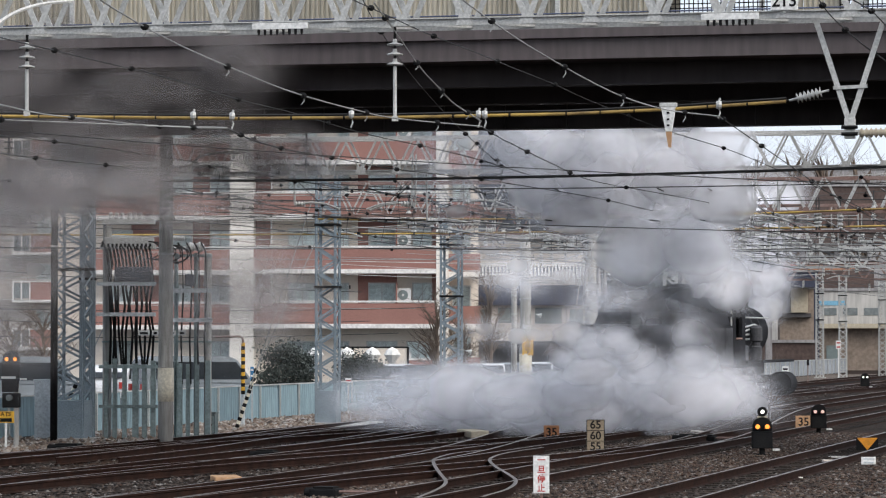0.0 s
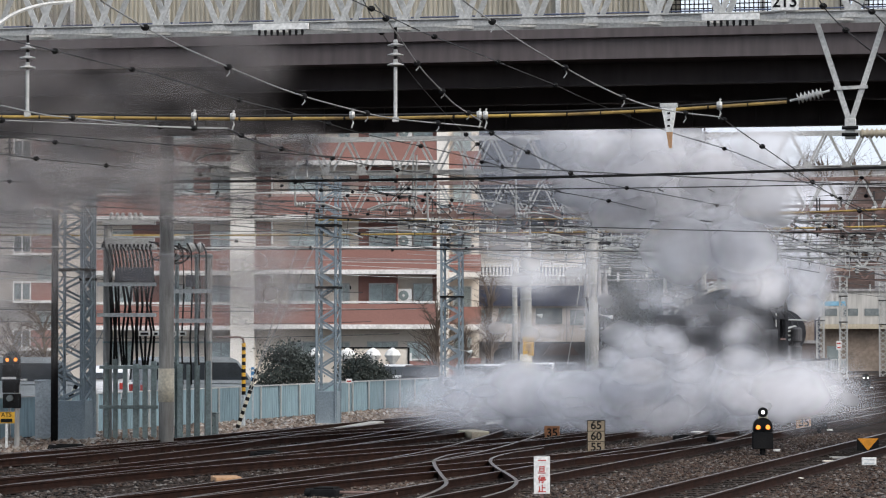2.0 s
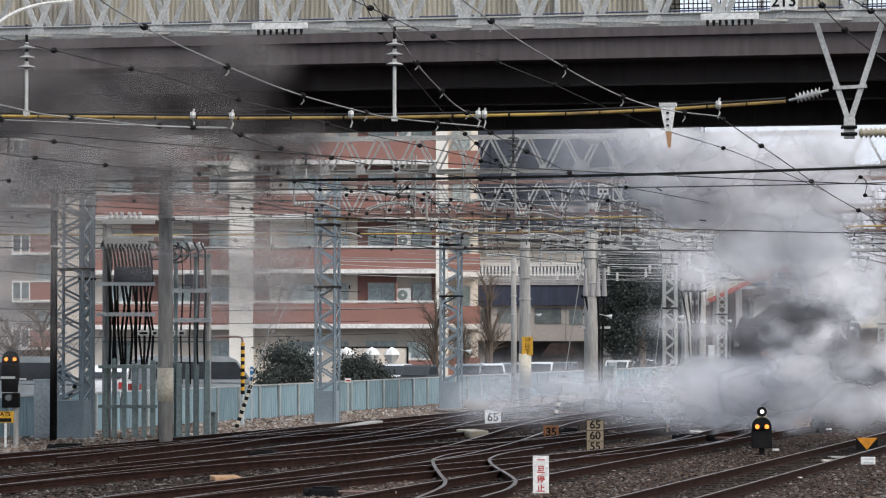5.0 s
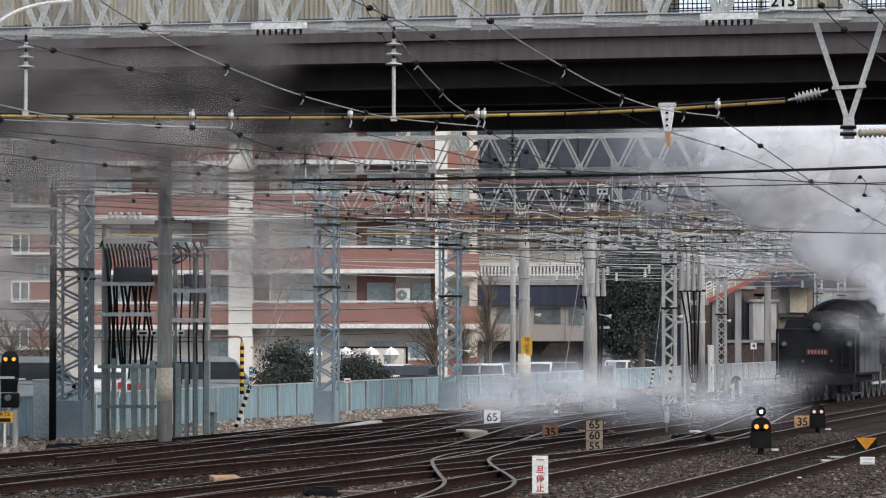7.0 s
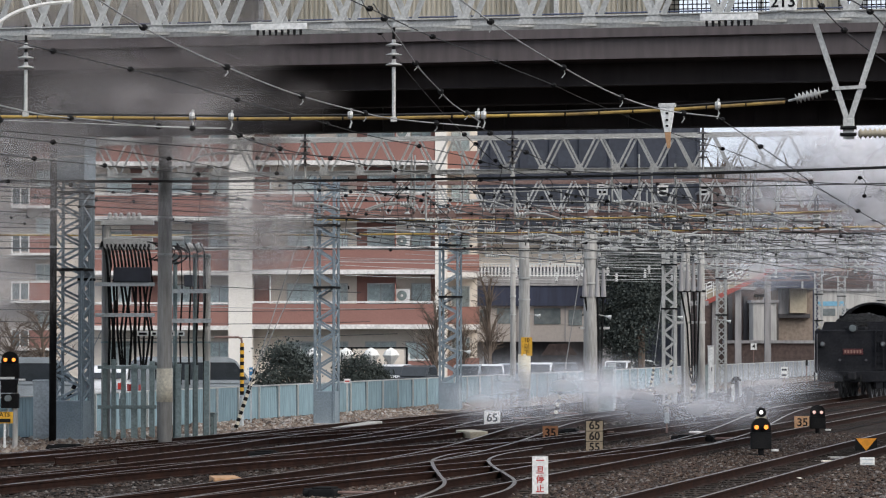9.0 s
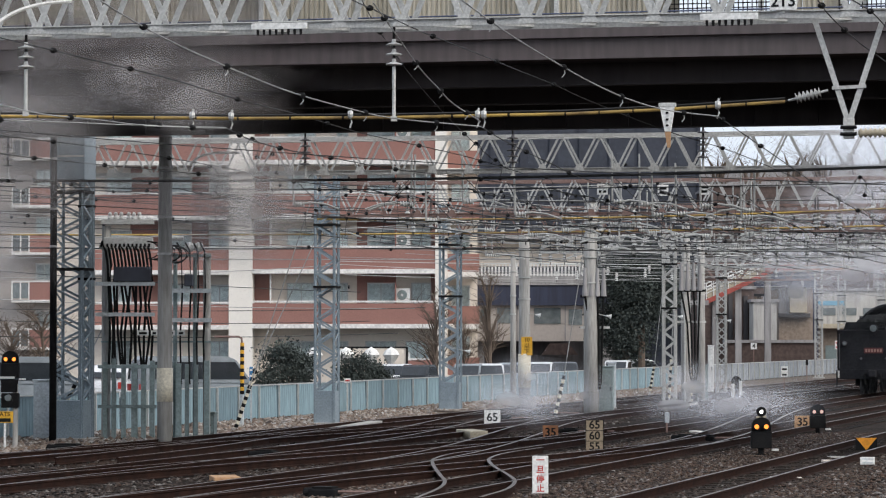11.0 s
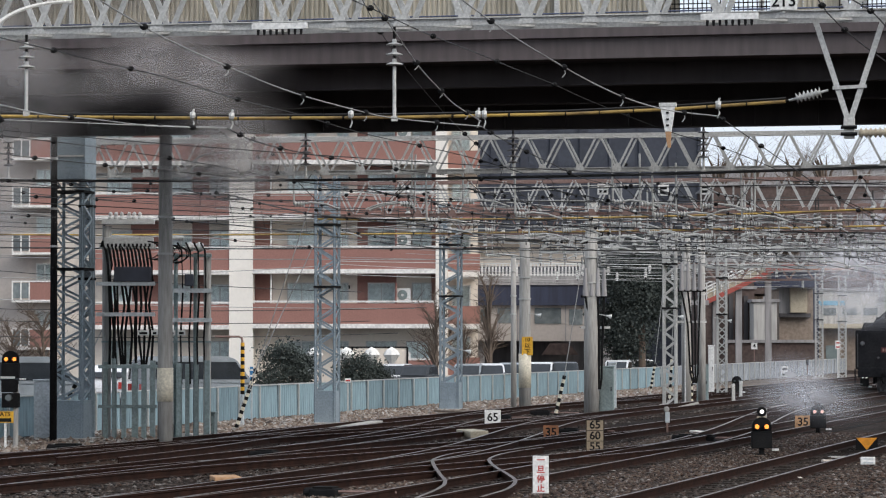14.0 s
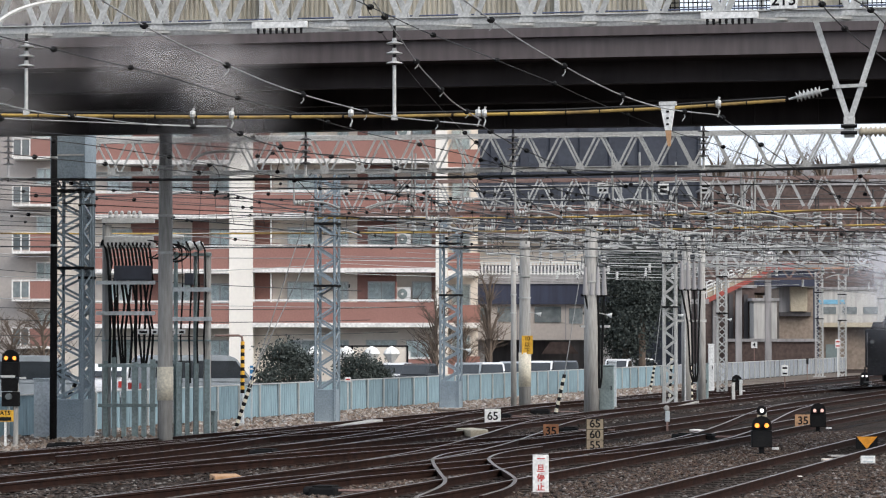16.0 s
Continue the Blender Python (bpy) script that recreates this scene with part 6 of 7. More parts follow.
# ---- parked cars behind the fence ----
def car(at, turn, mat, van=False, label="parked car"):
    g = thing("parked_car", Matrix.Translation(at) @ pose(0, 0, 0, 0, 0, turn) @ Matrix.Scale(0.86 if at[1] > 120 else 1.0, 4), label, "car", "parked cars")
    L, W = (4.6, 1.7) if van else (4.0, 1.65)
    low = [(-L / 2, 0.28), (L / 2, 0.28), (L / 2 + 0.02, 0.62), (L / 2 - 0.25, 0.82), (-L / 2 + 0.1, 0.9), (-L / 2, 0.6)]
    if van:
        up = [(-L / 2 + 0.05, 0.88), (L / 2 - 0.5, 0.82), (L / 2 - 1.15, 1.68), (L / 2 - 1.5, 1.8), (-L / 2 + 0.3, 1.8), (-L / 2 + 0.12, 1.66)]
        glass = [(-L / 2 + 0.25, 1.02), (L / 2 - 0.75, 1.0), (L / 2 - 1.2, 1.6), (-L / 2 + 0.35, 1.62)]
    else:
        up = [(-L / 2 + 0.15, 0.86), (L / 2 - 0.95, 0.8), (L / 2 - 1.6, 1.38), (L / 2 - 2.0, 1.46), (-L / 2 + 0.7, 1.44), (-L / 2 + 0.35, 1.2)]
        glass = [(-L / 2 + 0.5, 0.95), (L / 2 - 1.15, 0.92), (L / 2 - 1.65, 1.32), (-L / 2 + 0.75, 1.36)]
    bm = bmesh.new()
    prism(bm, low, -W / 2, W / 2)
    bmesh.ops.bevel(bm, geom=bm.edges[:], offset=0.05, segments=2, affect="EDGES")
    part("body", bm, M[mat], g)
    bm = bmesh.new()
    prism(bm, up, -W / 2 + 0.1, W / 2 - 0.1)
    bmesh.ops.bevel(bm, geom=bm.edges[:], offset=0.05, segments=2, affect="EDGES")
    cabin = part("cabin", bm, M[mat], g)
    part("side_window", prism(bmesh.new(), glass, -W / 2 + 0.085, W / 2 - 0.085), M["car_glass"], cabin)
    (x0, z0), (x1, z1) = up[1], up[2]
    part("windscreen", barred((x0 - 0.06, 0, z0 + 0.1), (x1 + 0.02, 0, z1 - 0.03), 0.02, W - 0.4), M["car_glass"], cabin)
    (x0, z0), (x1, z1) = (up[0], up[5])
    part("rear_window", barred((x0 - 0.02, 0, z0 + 0.15), (x1 - 0.02, 0, z1), 0.02, W - 0.5), M["car_glass"], cabin)
    tyre = mesh_of(lathe(bmesh.new(), ((0.2, -0.1), (0.3, -0.09), (0.3, 0.09), (0.2, 0.1)), 18, "y"), M["rubber"])
    rim = mesh_of(lathe(bmesh.new(), ((0.2, -0.105), (0.08, -0.09), (0.08, 0.09), (0.2, 0.105)), 14, "y"), M["alu"])
    for x in (-L / 2 + 0.75, L / 2 - 0.75):
        for y in (-W / 2 + 0.08, W / 2 - 0.08):
            w = part("wheel", tyre, None, g, m=pose(x, y, 0.3))
            part("rim", rim, None, w)
    for y in (-0.6, 0.6):
        part("headlight", boxed(L / 2 - 0.12, L / 2 + 0.03, y - 0.16, y + 0.16, 0.6, 0.74, 0.02), M["alu"], g)
        part("tail_light", boxed(-L / 2 - 0.03, -L / 2 + 0.05, y - 0.12, y + 0.12, 0.62, 0.85), M["red"], g)
    return g


for a, d, turn, mat, van, lab in ((350, 103, 25, "car_grey", True, "grey minivan parked behind the fence"), (45, 100, 8, "car_grey", True, "grey van parked behind the fence"),
                                  (205, 108, 85, "car_white", False, "white hatchback parked behind the fence"), (738, 132, 258, "car_dark", False, "dark car parked behind the fence"),
                                  (700, 136, 262, "car_white", False, "white car parked behind the fence"), (866, 138, 276, "car_white", False, "white car parked behind the fence"),
                                  (828, 137, 265, "car_grey", False, "silver car parked behind the fence"), (905, 143, 264, "car_grey", False, "silver car parked behind the fence"),
                                  (955, 147, 265, "car_white", False, "white car parked behind the fence"), (998, 148, 275, "car_dark", False, "dark hatchback parked behind the fence"),
                                  (1092, 160, 260, "car_white", False, "white hatchback parked behind the fence"), (1135, 168, 40, "car_white", False, "white car parked behind the fence")):
    car((sight(a, 600, d).x, d, 0), turn, mat, van, lab)
bm = bmesh.new()
bm.faces.new([bm.verts.new((x, y, 0.012)) for x, y in ((-40, 70), (-11.8, 70), (-0.4, 111), (16.5, 171), (16.5, 190), (-40, 190))])
lot = tagged(part("parking_lot", bm, M["asphalt"]), "dark asphalt parking lot behind the fence", "pavement", kind="structure")

# ---- closed parasols on the terrace ----
for a in (556, 612, 657, 692):
    q = sight(a, 600, 145)
    g = thing("garden_parasol", Matrix.Translation((q.x, 145, 0)), "white garden parasol with a wooden pole", "parasol", "garden parasols")
    part("pole", tubed([(0, 0, 0), (0, 0, 1.8)], 0.03), M["tan"], g)
    bm = bmesh.new()
    lathe(bm, ((0.03, 2.0), (0.28, 1.85), (0.42, 1.62), (0.30, 1.45), (0.1, 1.15)), 8)
    part("canopy", bm, M["sun_shade"], g)
    part("base", boxed(-0.2, 0.2, -0.2, 0.2, 0, 0.06), M["concrete"], g)
ter = thing("terrace_screen", Matrix.Translation((0, 147, 0)), "pale terrace screen with dark posts", "screen")
x0, x1 = sight(590, 600, 147).x, sight(720, 600, 147).x
part("panel", boxed(x0, x1, 0, 0.06, 0.1, 1.95), M["wall_cream"], ter)
part("top_rail", boxed(x0, x1, -0.03, 0.09, 1.95, 2.02), M["black"], ter)
for k in range(5):
    part("post", boxed(x0 + k * (x1 - x0) / 4 - 0.05, x0 + k * (x1 - x0) / 4 + 0.05, -0.05, -0.003, 0, 2.0), M["black"], ter)


# ---- plants ----
def shrub(a, d, w, h, label, bare=False, n=900, base=0.0):
    q = sight(a, 600, d)
    g = thing("shrub" if h < 3 else "tree", Matrix.Translation((q.x, d, base)), label, "shrub" if h < 3 else "tree", "plants")
    rr = random.Random(int(a))
    bm = bmesh.new()
    tube(bm, [(0, 0, -0.1), (0.03, 0, h * 0.4), (0, 0, h * 0.85)], [0.06 * h / 2, 0.045 * h / 2, 0.012], 8)
    part("trunk", bm, M["twig"], g)
    tips = []
    bm = bmesh.new()
    for k in range(40 if bare else 16):
        z = rr.uniform(0.15, 0.8) * h
        an = rr.uniform(0, 6.28)
        r = w / 2 * (1 - 0.55 * z / h) * rr.uniform(0.6, 1.05)
        e = Vector((math.cos(an) * r, math.sin(an) * r * 0.6, min(h, z + rr.uniform(0.1, 0.35) * h)))
        m = Vector((0, 0, z)).lerp(e, 0.5) + Vector((0, 0, 0.05 * h))
        tube(bm, [(0, 0, z), m, e], [0.03 * h / 3, 0.02 * h / 3, 0.006], 5)
        tips += [m, e]
        if bare:
            for _ in range(7):
                s = m.lerp(e, rr.random())
                tube(bm, [s, s + Vector((rr.uniform(-1, 1), rr.uniform(-0.5, 0.5), rr.uniform(0.1, 1))) * 0.16 * h], [0.012, 0.004], 4)
    part("branch_work", bm, M["twig"], g)
    if not bare:
        vs, fs = [], []
        for k in range(n):
            c = rr.choice(tips) + Vector((rr.gauss(0, 1), rr.gauss(0, 0.7), rr.gauss(0, 1))) * 0.1 * max(w, h)
            c.z = max(0.05, c.z)
            s = rr.uniform(0.03, 0.075) * (1 if h < 3 else 1.3)
            u, v = Vector((rr.uniform(-1, 1), rr.uniform(-1, 1), rr.uniform(-1, 1))).normalized() * s, Vector((rr.uniform(-1, 1), rr.uniform(-1, 1), rr.uniform(-1, 1))).normalized() * s
            i = len(vs)
            vs += [c - u, c + v, c + u, c - v * 0.8]
            fs.append((i, i + 1, i + 2, i + 3))
        me = bpy.data.meshes.new("m")
        me.from_pydata(vs, [], fs)
        me.materials.append(M["leaf"])
        part("crown", me, None, g, "dark green leaves")
    return g


shrub(492, 128, 2.4, 1.9, "dark green conifer shrub behind the fence", n=5000)
shrub(530, 129, 1.8, 1.6, "dark green conifer shrub behind the fence", n=3500)
shrub(628, 130, 2.2, 1.45, "brownish green hedge shrub behind the fence", n=3500)
shrub(665, 131, 1.8, 1.2, "brownish green hedge shrub behind the fence", n=3000)
shrub(1135, 163, 3.6, 7.0, "tall dark evergreen tree beyond the yard", n=24000)
shrub(1105, 166, 3.0, 6.0, "tall dark evergreen tree beyond the yard", n=16000)
shrub(75, 130, 4.0, 3.6, "bare brown winter tree beside the apartment block", True)
shrub(20, 132, 3.4, 3.2, "bare brown winter tree beside the apartment block", True)
shrub(770, 140, 3.0, 4.6, "bare brown winter tree at the building's corner", True)
shrub(820, 142, 2.2, 3.2, "bare brown winter tree at the building's corner", True)
shrub(865, 150, 2.0, 5.5, "bare reddish winter tree before the deck", True)
for a in (1270, 1330, 1400, 1460, 1520):
    shrub(a, 262 + a % 7, 6.0, 19.0, "bare winter tree rising behind the station", True)

# ---- things lying in the yard ----
curved_rail(bend([Vector((*ground_at(a, b, 0.16).xy, 0.0)) for a, b in ((850, 797), (800, 803), (769, 812), (766, 822), (778, 840), (787, 853), (775, 865), (735, 882))], 5), "guard_rail", "bright worn guard rail with bent ends in a turnout")
curved_rail(bend([Vector((*ground_at(a, b, 0.16).xy, 0.0)) for a, b in ((960, 792), (895, 802), (866, 812), (872, 824), (898, 840), (911, 852), (896, 866), (850, 880))], 5), "guard_rail", "bright worn guard rail with bent ends in a turnout")


def machine(a, b, w, label):
    g = thing("point_machine", Matrix.Translation(ground_at(a, b)) @ pose(0, 0, 0, 0, 0, TURN), label, "point machine", "point machines")
    part("body", boxed(-w / 2, w / 2, -0.2, 0.2, 0.0, 0.15, 0.03), M["black"], g)
    part("motor", lathe(bmesh.new(), ((0.06, -w * 0.8), (0.08, -w * 0.75), (0.08, -w * 0.45), (0.06, -w * 0.4)), 14, "x", (0, 0, 0.08)), M["black"], g)
    part("throw_rod", tubed([(w / 2, 0, 0.1), (w / 2 + 0.9, 0, 0.1)], 0.025), M["steel_rust"], g)
    part("lid", boxed(-w / 2 + 0.05, w / 2 - 0.05, -0.16, 0.16, 0.15, 0.18, 0.01), M["rubber"], g)


for a, b, w in ((575, 882, 0.42), (1215, 782, 0.45), (1250, 783, 0.4), (120, 800, 0.6), (470, 812, 0.45), (1010, 770, 0.4), (890, 745, 0.5), (960, 736, 0.5)):
    machine(a, b, w, "greasy black point machine beside the rails")


def slab(a, b, sx, sy, sz, mat, label, turn=0.0, name="concrete_slab"):
    g = tagged(part(name, boxed(-sx / 2, sx / 2, -sy / 2, sy / 2, 0.0, sz, 0.02), M[mat], m=Matrix.Translation(ground_at(a, b)) @ pose(0, 0, 0, random.uniform(-2, 2), random.uniform(-2, 2), turn)), label, "slab", "yard litter")


slab(835, 776, 0.45, 1.3, 0.2, "cream_plate", "pale broken concrete block between the rails", 15)
slab(398, 853, 0.45, 0.9, 0.1, "tan", "weathered tan wooden cover beside the rails", 10, "wooden_cover")
slab(1390, 849, 0.5, 0.35, 0.05, "wall_white", "pale concrete slab in the gravel", 5)
slab(1478, 819, 0.55, 0.3, 0.05, "wall_cream", "pale concrete slab in the gravel", 5)
slab(1488, 812, 0.5, 0.3, 0.05, "concrete", "pale concrete slab in the gravel", 5)
slab(340, 776, 0.35, 0.5, 0.12, "wall_white", "pale sack lying in the gravel", 35, "sack")
slab(410, 797, 0.18, 0.3, 0.04, "wall_white", "pale scrap lying between the rails", 25, "scrap")
slab(1235, 767, 0.25, 0.5, 0.06, "wall_white", "pale scrap lying between the rails", 25, "scrap")
slab(1080, 836, 0.25, 0.4, 0.03, "concrete", "grey slab lying in the gravel", 25)
slab(700, 745, 1.2, 5.0, 0.06, "gravel", "long pale concrete cable trough cover", TURN, "cable_trough")
slab(850, 731, 1.2, 7.0, 0.06, "gravel", "long pale concrete cable trough cover", TURN, "cable_trough")
slab(600, 760, 0.6, 6.0, 0.08, "concrete", "long pale concrete cable trough cover", TURN, "cable_trough")
slab(1200, 721, 0.5, 5.0, 0.08, "concrete", "long pale concrete cable trough cover", TURN, "cable_trough")
for a, b in ((1297, 712), (1310, 705)):
    slab(a, b, 0.12, 0.12, 0.7, "porcelain", "short white concrete post by the signal", 0, "marker_stub")


# ---- ballast stones, brush and rubble ----
def scatter(name, label, mat, n, place, s0, s1, seed):
    """Many small angular stones as one sheet of stuff."""
    rr = np.random.RandomState(seed)
    base = np.array([(1, 0, 0), (0, 1, 0), (-1, 0, 0), (0, -1, 0), (0, 0, 0.8), (0, 0, -0.6)])
    faces = np.array([(0, 1, 4), (1, 2, 4), (2, 3, 4), (3, 0, 4), (1, 0, 5), (2, 1, 5), (3, 2, 5), (0, 3, 5)])
    vs, fs = [], []
    for k in range(n):
        c = place(rr)
        s = rr.uniform(s0, s1) * np.array((rr.uniform(0.7, 1.4), rr.uniform(0.7, 1.4), rr.uniform(0.5, 1.0)))
        an = rr.uniform(0, 6.28)
        v = base * rr.uniform(0.7, 1.2, (6, 1)) * s
        v = np.stack((v[:, 0] * math.cos(an) - v[:, 1] * math.sin(an), v[:, 0] * math.sin(an) + v[:, 1] * math.cos(an), v[:, 2]), 1)
        vs.append(v + np.array(c))
        fs.append(faces + 6 * k)
    me = bpy.data.meshes.new("m")
    me.from_pydata(np.concatenate(vs).tolist(), [], np.concatenate(fs).tolist())
    me.materials.append(mat)
    return tagged(part(name, me, None), label, "gravel" if "ston" in name or "rubble" in name else "brush", kind="stuff")


def island(name, colours, rough=0.95):
    """A material whose colour steps from piece to piece."""
    m = bpy.data.materials.new(name)
    m.use_nodes = True
    nt = m.node_tree
    b = nt.nodes["Principled BSDF"]
    b.inputs["Roughness"].default_value = rough
    g = nt.nodes.new("ShaderNodeNewGeometry")
    r = nt.nodes.new("ShaderNodeValToRGB")
    while len(r.color_ramp.elements) < len(colours):
        r.color_ramp.elements.new(0.5)
    for k, (e, c) in enumerate(zip(r.color_ramp.elements, colours)):
        e.position, e.color = k / (len(colours) - 1), (*c, 1)
    nt.links.new(g.outputs["Random Per Island"], r.inputs[0])
    nt.links.new(r.outputs[0], b.inputs["Base Color"])
    return m


STONES = island("stones", ((0.009, 0.007, 0.005), (0.025, 0.016, 0.012), (0.049, 0.035, 0.027), (0.014, 0.010, 0.008), (0.061, 0.047, 0.039), (0.037, 0.019, 0.011), (0.165, 0.153, 0.141)))
RUBBLE = island("rubble", ((0.090, 0.061, 0.045), (0.049, 0.030, 0.021), (0.143, 0.112, 0.090), (0.075, 0.042, 0.027), (0.022, 0.016, 0.012), (0.270, 0.247, 0.225)))


def near_place(rr):
    d = 41 + 34 * rr.random_sample() ** 1.5
    a = rr.uniform(-40, 1610)
    return ((a - 784) / F * d, d, rr.uniform(0.0, 0.03))


def between(d0a, d0b, lo, hi):
    def place(rr):
        d = rr.uniform(lo, hi)
        p = on_track(rr.uniform(d0a, d0b), d)
        return (p.x, p.y, rr.uniform(0.0, 0.04))
    return place


scatter("ballast_stones", "loose grey and brown ballast stones between the rails", STONES, 24000, near_place, 0.02, 0.055, 1)
scatter("ballast_stones", "loose grey and brown ballast stones between the rails", STONES, 9000, between(66, 92, 62, 130), 0.03, 0.07, 2)
BANK = island("bank", ((0.208, 0.160, 0.124), (0.112, 0.084, 0.064), (0.320, 0.280, 0.240), (0.160, 0.104, 0.072), (0.064, 0.048, 0.040), (0.440, 0.416, 0.384)))
scatter("rubble_bank", "brown rubble and dry litter along the fence", BANK, 14000, between(94, 107.5, 62, 150), 0.03, 0.11, 3)
scatter("rubble_strip", "pale gravel between two tracks", RUBBLE, 5000, between(49.5, 53, 42, 75), 0.02, 0.05, 4)
REDDISH = island("reddish", ((0.064, 0.038, 0.025), (0.025, 0.016, 0.011), (0.093, 0.066, 0.049), (0.051, 0.025, 0.015), (0.014, 0.009, 0.008), (0.204, 0.178, 0.162)))
scatter("rubble_strip", "reddish brown gravel between two tracks", REDDISH, 9000, between(35, 41.5, 40, 75), 0.02, 0.05, 5)
scatter("rubble_strip", "reddish brown gravel beside the front track", REDDISH, 9000, between(19, 28.5, 40, 75), 0.02, 0.05, 6)
# ---- steam and smoke ----
PUFFS = []


def puff_mesh(mat, seed):
    bm = bmesh.new()
    bmesh.ops.create_icosphere(bm, subdivisions=4, radius=1.0)
    for v in bm.verts:
        n = v.co.normalized()
        v.co = n * (1.0 + 0.24 * noise.noise(n * 1.9 + Vector((seed * 7.1, 0, 0))) + 0.12 * noise.noise(n * 4.5 + Vector((0, seed * 3.3, 0))))
    # a billow's shell: closed towards the wind, open behind
    bmesh.ops.delete(bm, geom=[v for v in bm.verts if v.co.y > 0.25], context="VERTS")
    return mesh_of(bm, M[mat], True)


PUFF = {k: [puff_mesh(k, s) for s in range(5)] for k in ("steam", "mist", "smoke", "haze", "veil", "soot")}
LABELS = {"steam": "billowing puff of dense white steam", "mist": "thin drifting veil of white steam", "smoke": "rolling puff of dark grey coal smoke", "haze": "thin drifting veil of grey smoke", "veil": "thin brownish wisp of coal smoke before the bridge", "soot": "dark sooty wisp of smoke round the engine"}


def puff(kind, d, size, rows, spin=6.0, flat=0.6):
    """A puff d metres ahead, with its half width and height, and its way as time and readings."""
    ob = new(kind + "_puff", random.choice(PUFF[kind]))
    tagged(ob, LABELS[kind], "steam" if kind in ("steam", "mist") else "smoke", kind + " puffs")
    s = d / F
    ob.scale = (size[0] * s, max(size) * s * flat, size[1] * s)
    turn = random.uniform(-8, 8)
    way = random.choice((-1, 1)) * spin
    PUFFS.append((ob, [(t, Matrix.Translation(sight(a, b, d)) @ pose(0, 0, 0, 0, turn + way * t / 8, 0)) for t, a, b in rows]))
    return ob


R = random.Random(7)


def run(a, b, shifts, rise=0.0):
    """Rows of a puff that starts at a, b and is carried along by pairs of time and shift."""
    return [(t, a + u, b - rise * t / 16) for t, u in shifts]


# low steam blown from the cylinders: goes along with the engine, its tail left behind and thinning
for i in range(34):
    k = i / 33
    a = 690 + 620 * k + R.uniform(-25, 25)
    b = 709 - 50 * max(0.0, k - 0.4) * R.random() + R.uniform(-26, 24)
    v = 50 + 6 * k + R.uniform(-5, 5)
    lag = 1 - k
    fore = min(1.0, max(0.0, k - 0.55) / 0.18)
    puff("steam" if 0.1 < k < 0.95 else "mist", R.uniform(72.4, 73.6), (R.uniform(125, 180), R.uniform(85, 112)),
         run(a, b, ((0, 0), (2, v * 2 + 40 * fore), (3, v * 3 + 170 * fore), (4, v * 4.1 + 430 * fore), (6.4, v * 4.1 + 400 + 330 * lag), (8, v * 4.1 + 760 + 300 * lag), (10, v * 4 + 1240), (16, v * 4 + 1700)), 40), 4.0, 0.32)
# thin steam left over the rails, slow to clear
for i in range(22):
    a = R.uniform(640, 1130)
    b = R.uniform(672, 735)
    e = R.random()
    gone = 1000 if e > 0.35 else 0
    puff("mist", R.uniform(70, 80), (R.uniform(120, 190), R.uniform(55, 95)),
         run(a, b, ((0, 0), (4, 170 + 60 * e), (7, 205 + 60 * e), (9.2, 190 + 110 * e), (11.3, 240 + 150 * e + gone), (12.5, 290 + 250 * e + gone), (14, 650 + 900 * e + gone), (16, 1300 + 900 * e + gone)), 20), 4.0, 0.5)
# broad cloud above the engine, drifting along behind the bridge
DRIFT = ((0, 0), (2, 82), (4, 165), (7, 350), (9.2, 560), (12, 760), (16, 900))
for i in range(26):
    k = (i + R.random()) / 26
    a = 890 + 390 * k
    low = 330 + 130 * min(1.0, k * 1.7)
    b = 235 + (low - 235) * (i % 3 + R.random()) / 3
    kind = "mist" if k < 0.12 else "steam"
    puff(kind, R.uniform(66.8, 67.6), (R.uniform(130, 175), R.uniform(95, 130)), run(a, b, DRIFT, 25), 4.0, 0.28)
for i in range(6):
    puff("mist", R.uniform(66.0, 67.6), (R.uniform(130, 180), R.uniform(80, 120)), run(R.uniform(780, 960), R.uniform(220, 390), DRIFT, 25), 4.0, 0.4)
# trunk of the plume, rising from behind the cab
for i in range(16):
    h = (i + 0.5) / 16
    a = 1278 - 90 * h ** 1.3 + R.uniform(-35, 22) * (0.5 + h)
    b = 530 - 160 * h + R.uniform(-10, 10)
    puff("steam", R.uniform(71.0, 72.0), (R.uniform(68, 95), R.uniform(58, 78)), run(a, b, ((0, 0), (2, 66), (4, 130), (6.4, 300), (9, 460), (12, 620), (16, 700)), 30), 4.0, 0.3)
# steam that wraps the tender
for i in range(26):
    a = R.uniform(1000, 1230)
    b = R.uniform(585, 660) if i % 2 else R.uniform(500, 600)
    e = R.random()
    puff("steam" if i % 2 else "mist", R.uniform(71.4, 72.4), (R.uniform(70, 120), R.uniform(45, 70)), run(a, b, ((0, 0), (2, 85), (4, 165), (6.3, 600 + 160 * e), (9, 860 + 80 * e), (12, 900), (16, 1000)), 20), 4.0, 0.3)
for i in range(12):
    puff("mist", R.uniform(76, 82), (R.uniform(90, 140), R.uniform(60, 95)), run(R.uniform(840, 1060), R.uniform(430, 600), ((0, 0), (4, 170), (6.4, 560), (9.2, 860), (12, 960), (16, 1100)), 30), 4.0, 0.4)
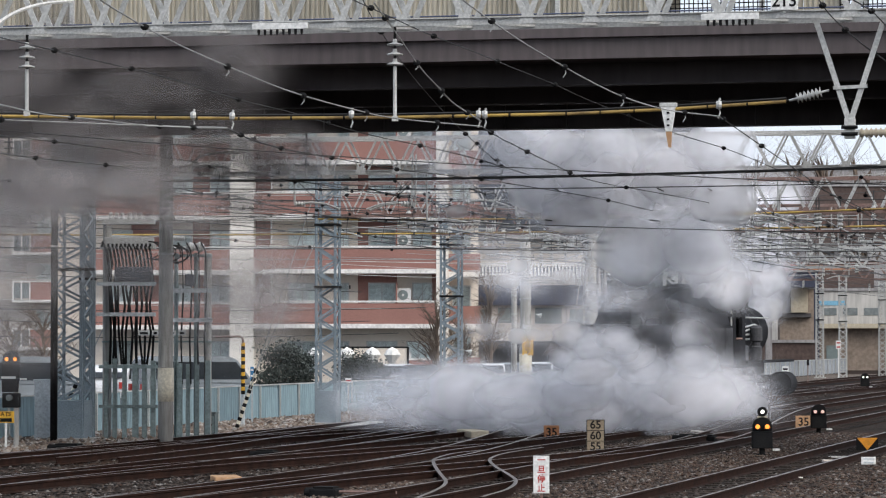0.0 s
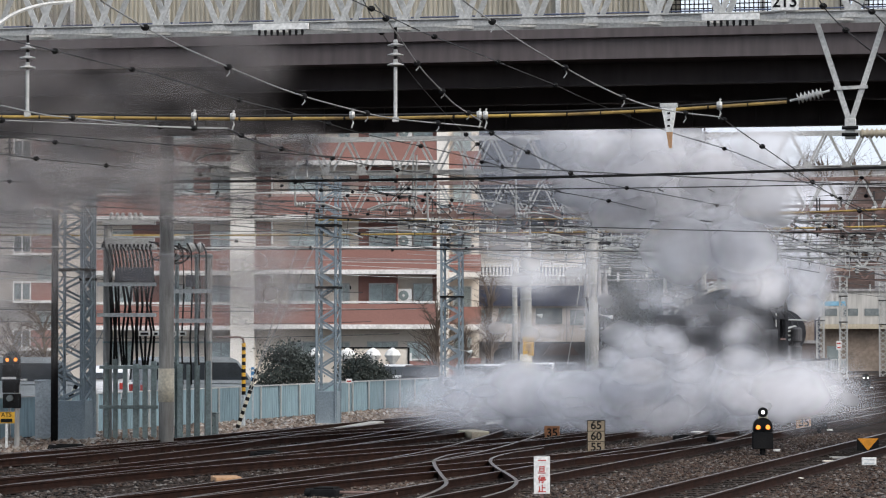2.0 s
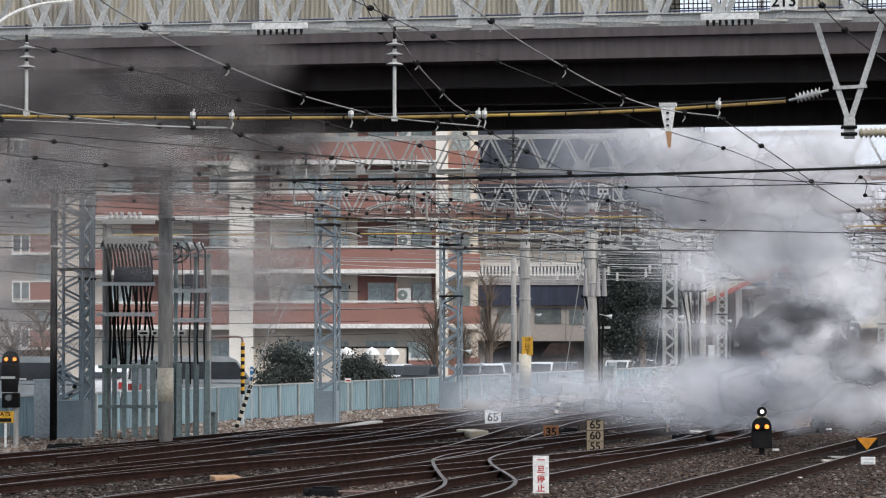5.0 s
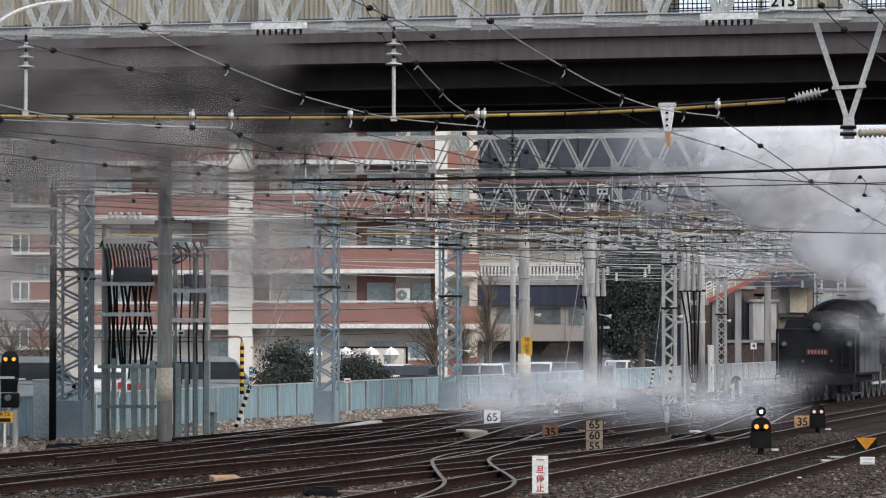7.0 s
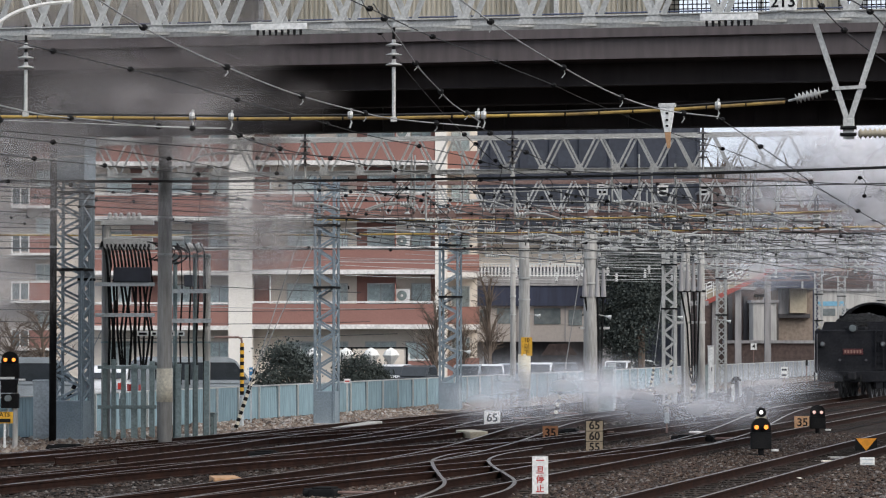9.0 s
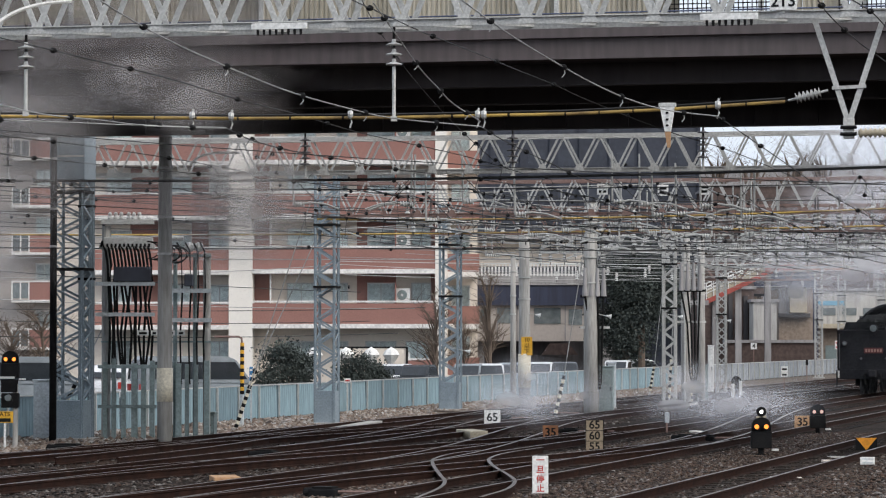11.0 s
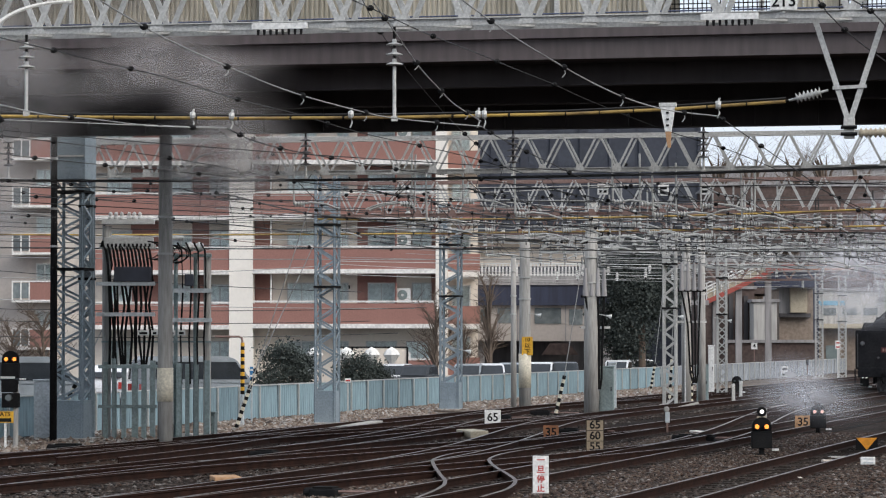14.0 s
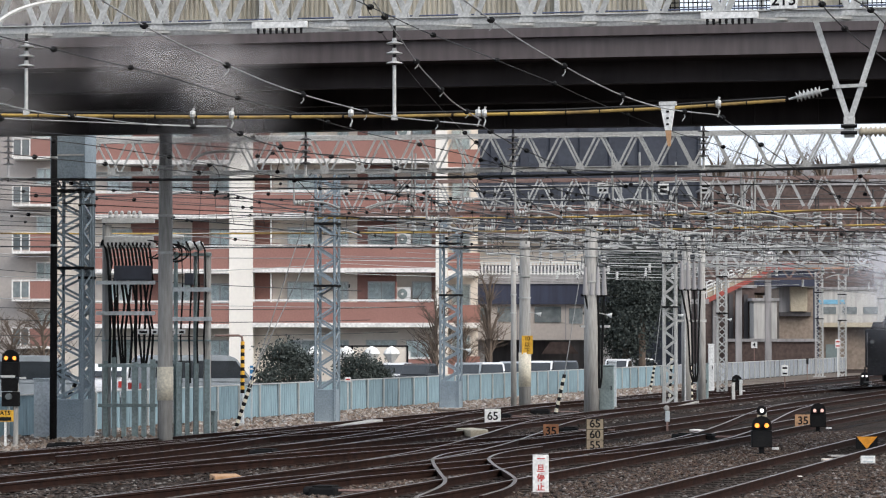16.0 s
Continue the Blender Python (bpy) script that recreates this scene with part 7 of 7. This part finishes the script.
# sooty smoke round the engine
for a, b in ((1100, 520), (1130, 500), (1155, 530), (1175, 560), (1110, 560), (1210, 575), (1245, 590), (1280, 600), (1225, 610), (1190, 590), (1140, 590)):
    puff("soot", R.uniform(71, 72.5), (R.uniform(48, 75), R.uniform(38, 52)), run(a, b, ((0, 0), (2, 90), (4, 185), (6.4, 330), (9, 560), (12, 800), (16, 900)), -70))
for a, b in ((490, 290), (540, 275), (570, 300), (520, 250), (470, 270), (555, 255)):
    puff("haze", R.uniform(67, 68), (R.uniform(75, 110), R.uniform(55, 80)), [(0, a + 10, b + 20), (2, a, b), (4, a - 10, b - 15), (7, a + 5, b - 30), (9.2, a + 60, b - 120), (12.5, a + 100, b - 190), (16, a + 100, b - 260)])
# plume from the chimney, ahead of the engine's cab
for i in range(12):
    h = i / 11
    o = R.uniform(-40, 50) + 25 * h
    b = 540 - 200 * h + R.uniform(-15, 15)
    puff("steam", R.uniform(118, 124), (R.uniform(70, 105), R.uniform(60, 85)),
         [(0, 1330 + o, b), (2, 1400 + o, b - 3), (4, 1475 + o, b - 6), (6.4, 1530 + o, b), (7.6, 1555 + o, b), (9.2, 1605 + o, b), (11.3, 1632 + o, b + 6), (12.5, 1640 + o, b), (16, 1645 + o, b - 6)])
for i in range(12):
    a = R.uniform(1060, 1400)
    b = R.uniform(300, 540)
    puff("mist", R.uniform(116, 128), (R.uniform(120, 180), R.uniform(90, 130)),
         [(0, a - 60, b), (4, a + 20, b - 6), (7, a + 110, b - 12), (9.2, a + 190, b + 10), (12.5, a + 300, b + 60), (16, a + 420, b + 70)])
# dark smoke drifting in front of the bridge and under it
for i in range(20):
    a = R.uniform(-40, 450)
    b = R.triangular(40, 330, 170)
    up = R.uniform(0, 1)
    big = R.uniform(0.7, 1.3)
    puff("smoke", R.uniform(56.3, 58.2), (R.uniform(130, 180) * big, R.uniform(95, 135) * big),
         [(0, a, b), (4, a + R.uniform(-10, 35), b - 12), (7, a + R.uniform(0, 45), b - 26), (9.2, a + 20, b - 60 - 110 * up), (12.5, a, b - 200 - 120 * up), (16, a - 30, b - 380 - 100 * up)], 4.0, 0.4)
for i in range(20):
    a = -30 + i * 26 + R.uniform(-20, 20)
    b = R.uniform(265, 385)
    puff("haze" if i % 2 else "smoke", R.uniform(60.5, 64), (R.uniform(110, 170), R.uniform(70, 105)),
         [(0, a, b), (4, a + 15, b - 16), (7, a + 30, b - 50), (9.2, a + 20, b - 110), (12.5, a, b - 240), (16, a - 20, b - 400)], 4.0, 0.4)
for a, b in ((430, 262), (480, 275), (370, 250), (515, 250), (450, 300)):
    puff("smoke", R.uniform(60, 62), (R.uniform(95, 140), R.uniform(55, 75)), [(0, a, b), (4, a + 20, b - 4), (7, a + 40, b - 20), (9.2, a + 30, b - 80), (12.5, a + 10, b - 200), (16, a, b - 400)], 4.0, 0.4)
for i in range(13):
    a = R.uniform(-20, 600)
    b = R.uniform(280, 620)
    puff("haze", R.uniform(60.5, 65), (R.uniform(150, 230), R.uniform(110, 160)),
         [(0, a, b), (4, a + 10, b - 25), (7, a + 15, b - 60), (9.2, a, b - 110), (12.5, a - 30, b - 190), (16, a - 50, b - 300)], 4.0, 0.5)
for i in range(9):
    a = R.uniform(130, 460)
    e = R.uniform(-50, 40)
    puff("veil", R.uniform(55.8, 57.8), (R.uniform(100, 170), R.uniform(70, 105)),
         [(0, a - 120, 330), (4, a - 80, 290), (7, a - 40, 240), (9.2, a - 10, 190 + e / 2), (12.5, a, 150 + e), (16, a + 20, 125 + e)], 4.0, 0.4)


def motions():
    rows = []
    start = loco_ahead(LOCO_ROWS[0][1])
    for t, a in LOCO_ROWS:
        rows.append((t, loco_ahead(a)))
    walk(loco, [(t, Matrix.Translation(on_track(57.3, d, 0, Z0)) @ pose(0, 0, 0, 0, 0, TURN)) for t, d in rows])
    # wheels roll
    for ob, x, y, r in WHEELS:
        keys = []
        for (t0, d_0), (t1, d_1) in zip(rows, rows[1:]):
            n = max(2, int((d_1 - d_0) * math.hypot(1, SLOPE) / r / 1.2) + 1)
            for k in range(n):
                keys.append((t0 + (t1 - t0) * k / n, d_0 + (d_1 - d_0) * k / n))
        keys.append(rows[-1])
        walk(ob, [(t, pose(x, y, r, -math.degrees((d - start) * math.hypot(1, SLOPE) / r))) for t, d in keys])
    for ob, way in PUFFS:
        walk(ob, way)


motions()
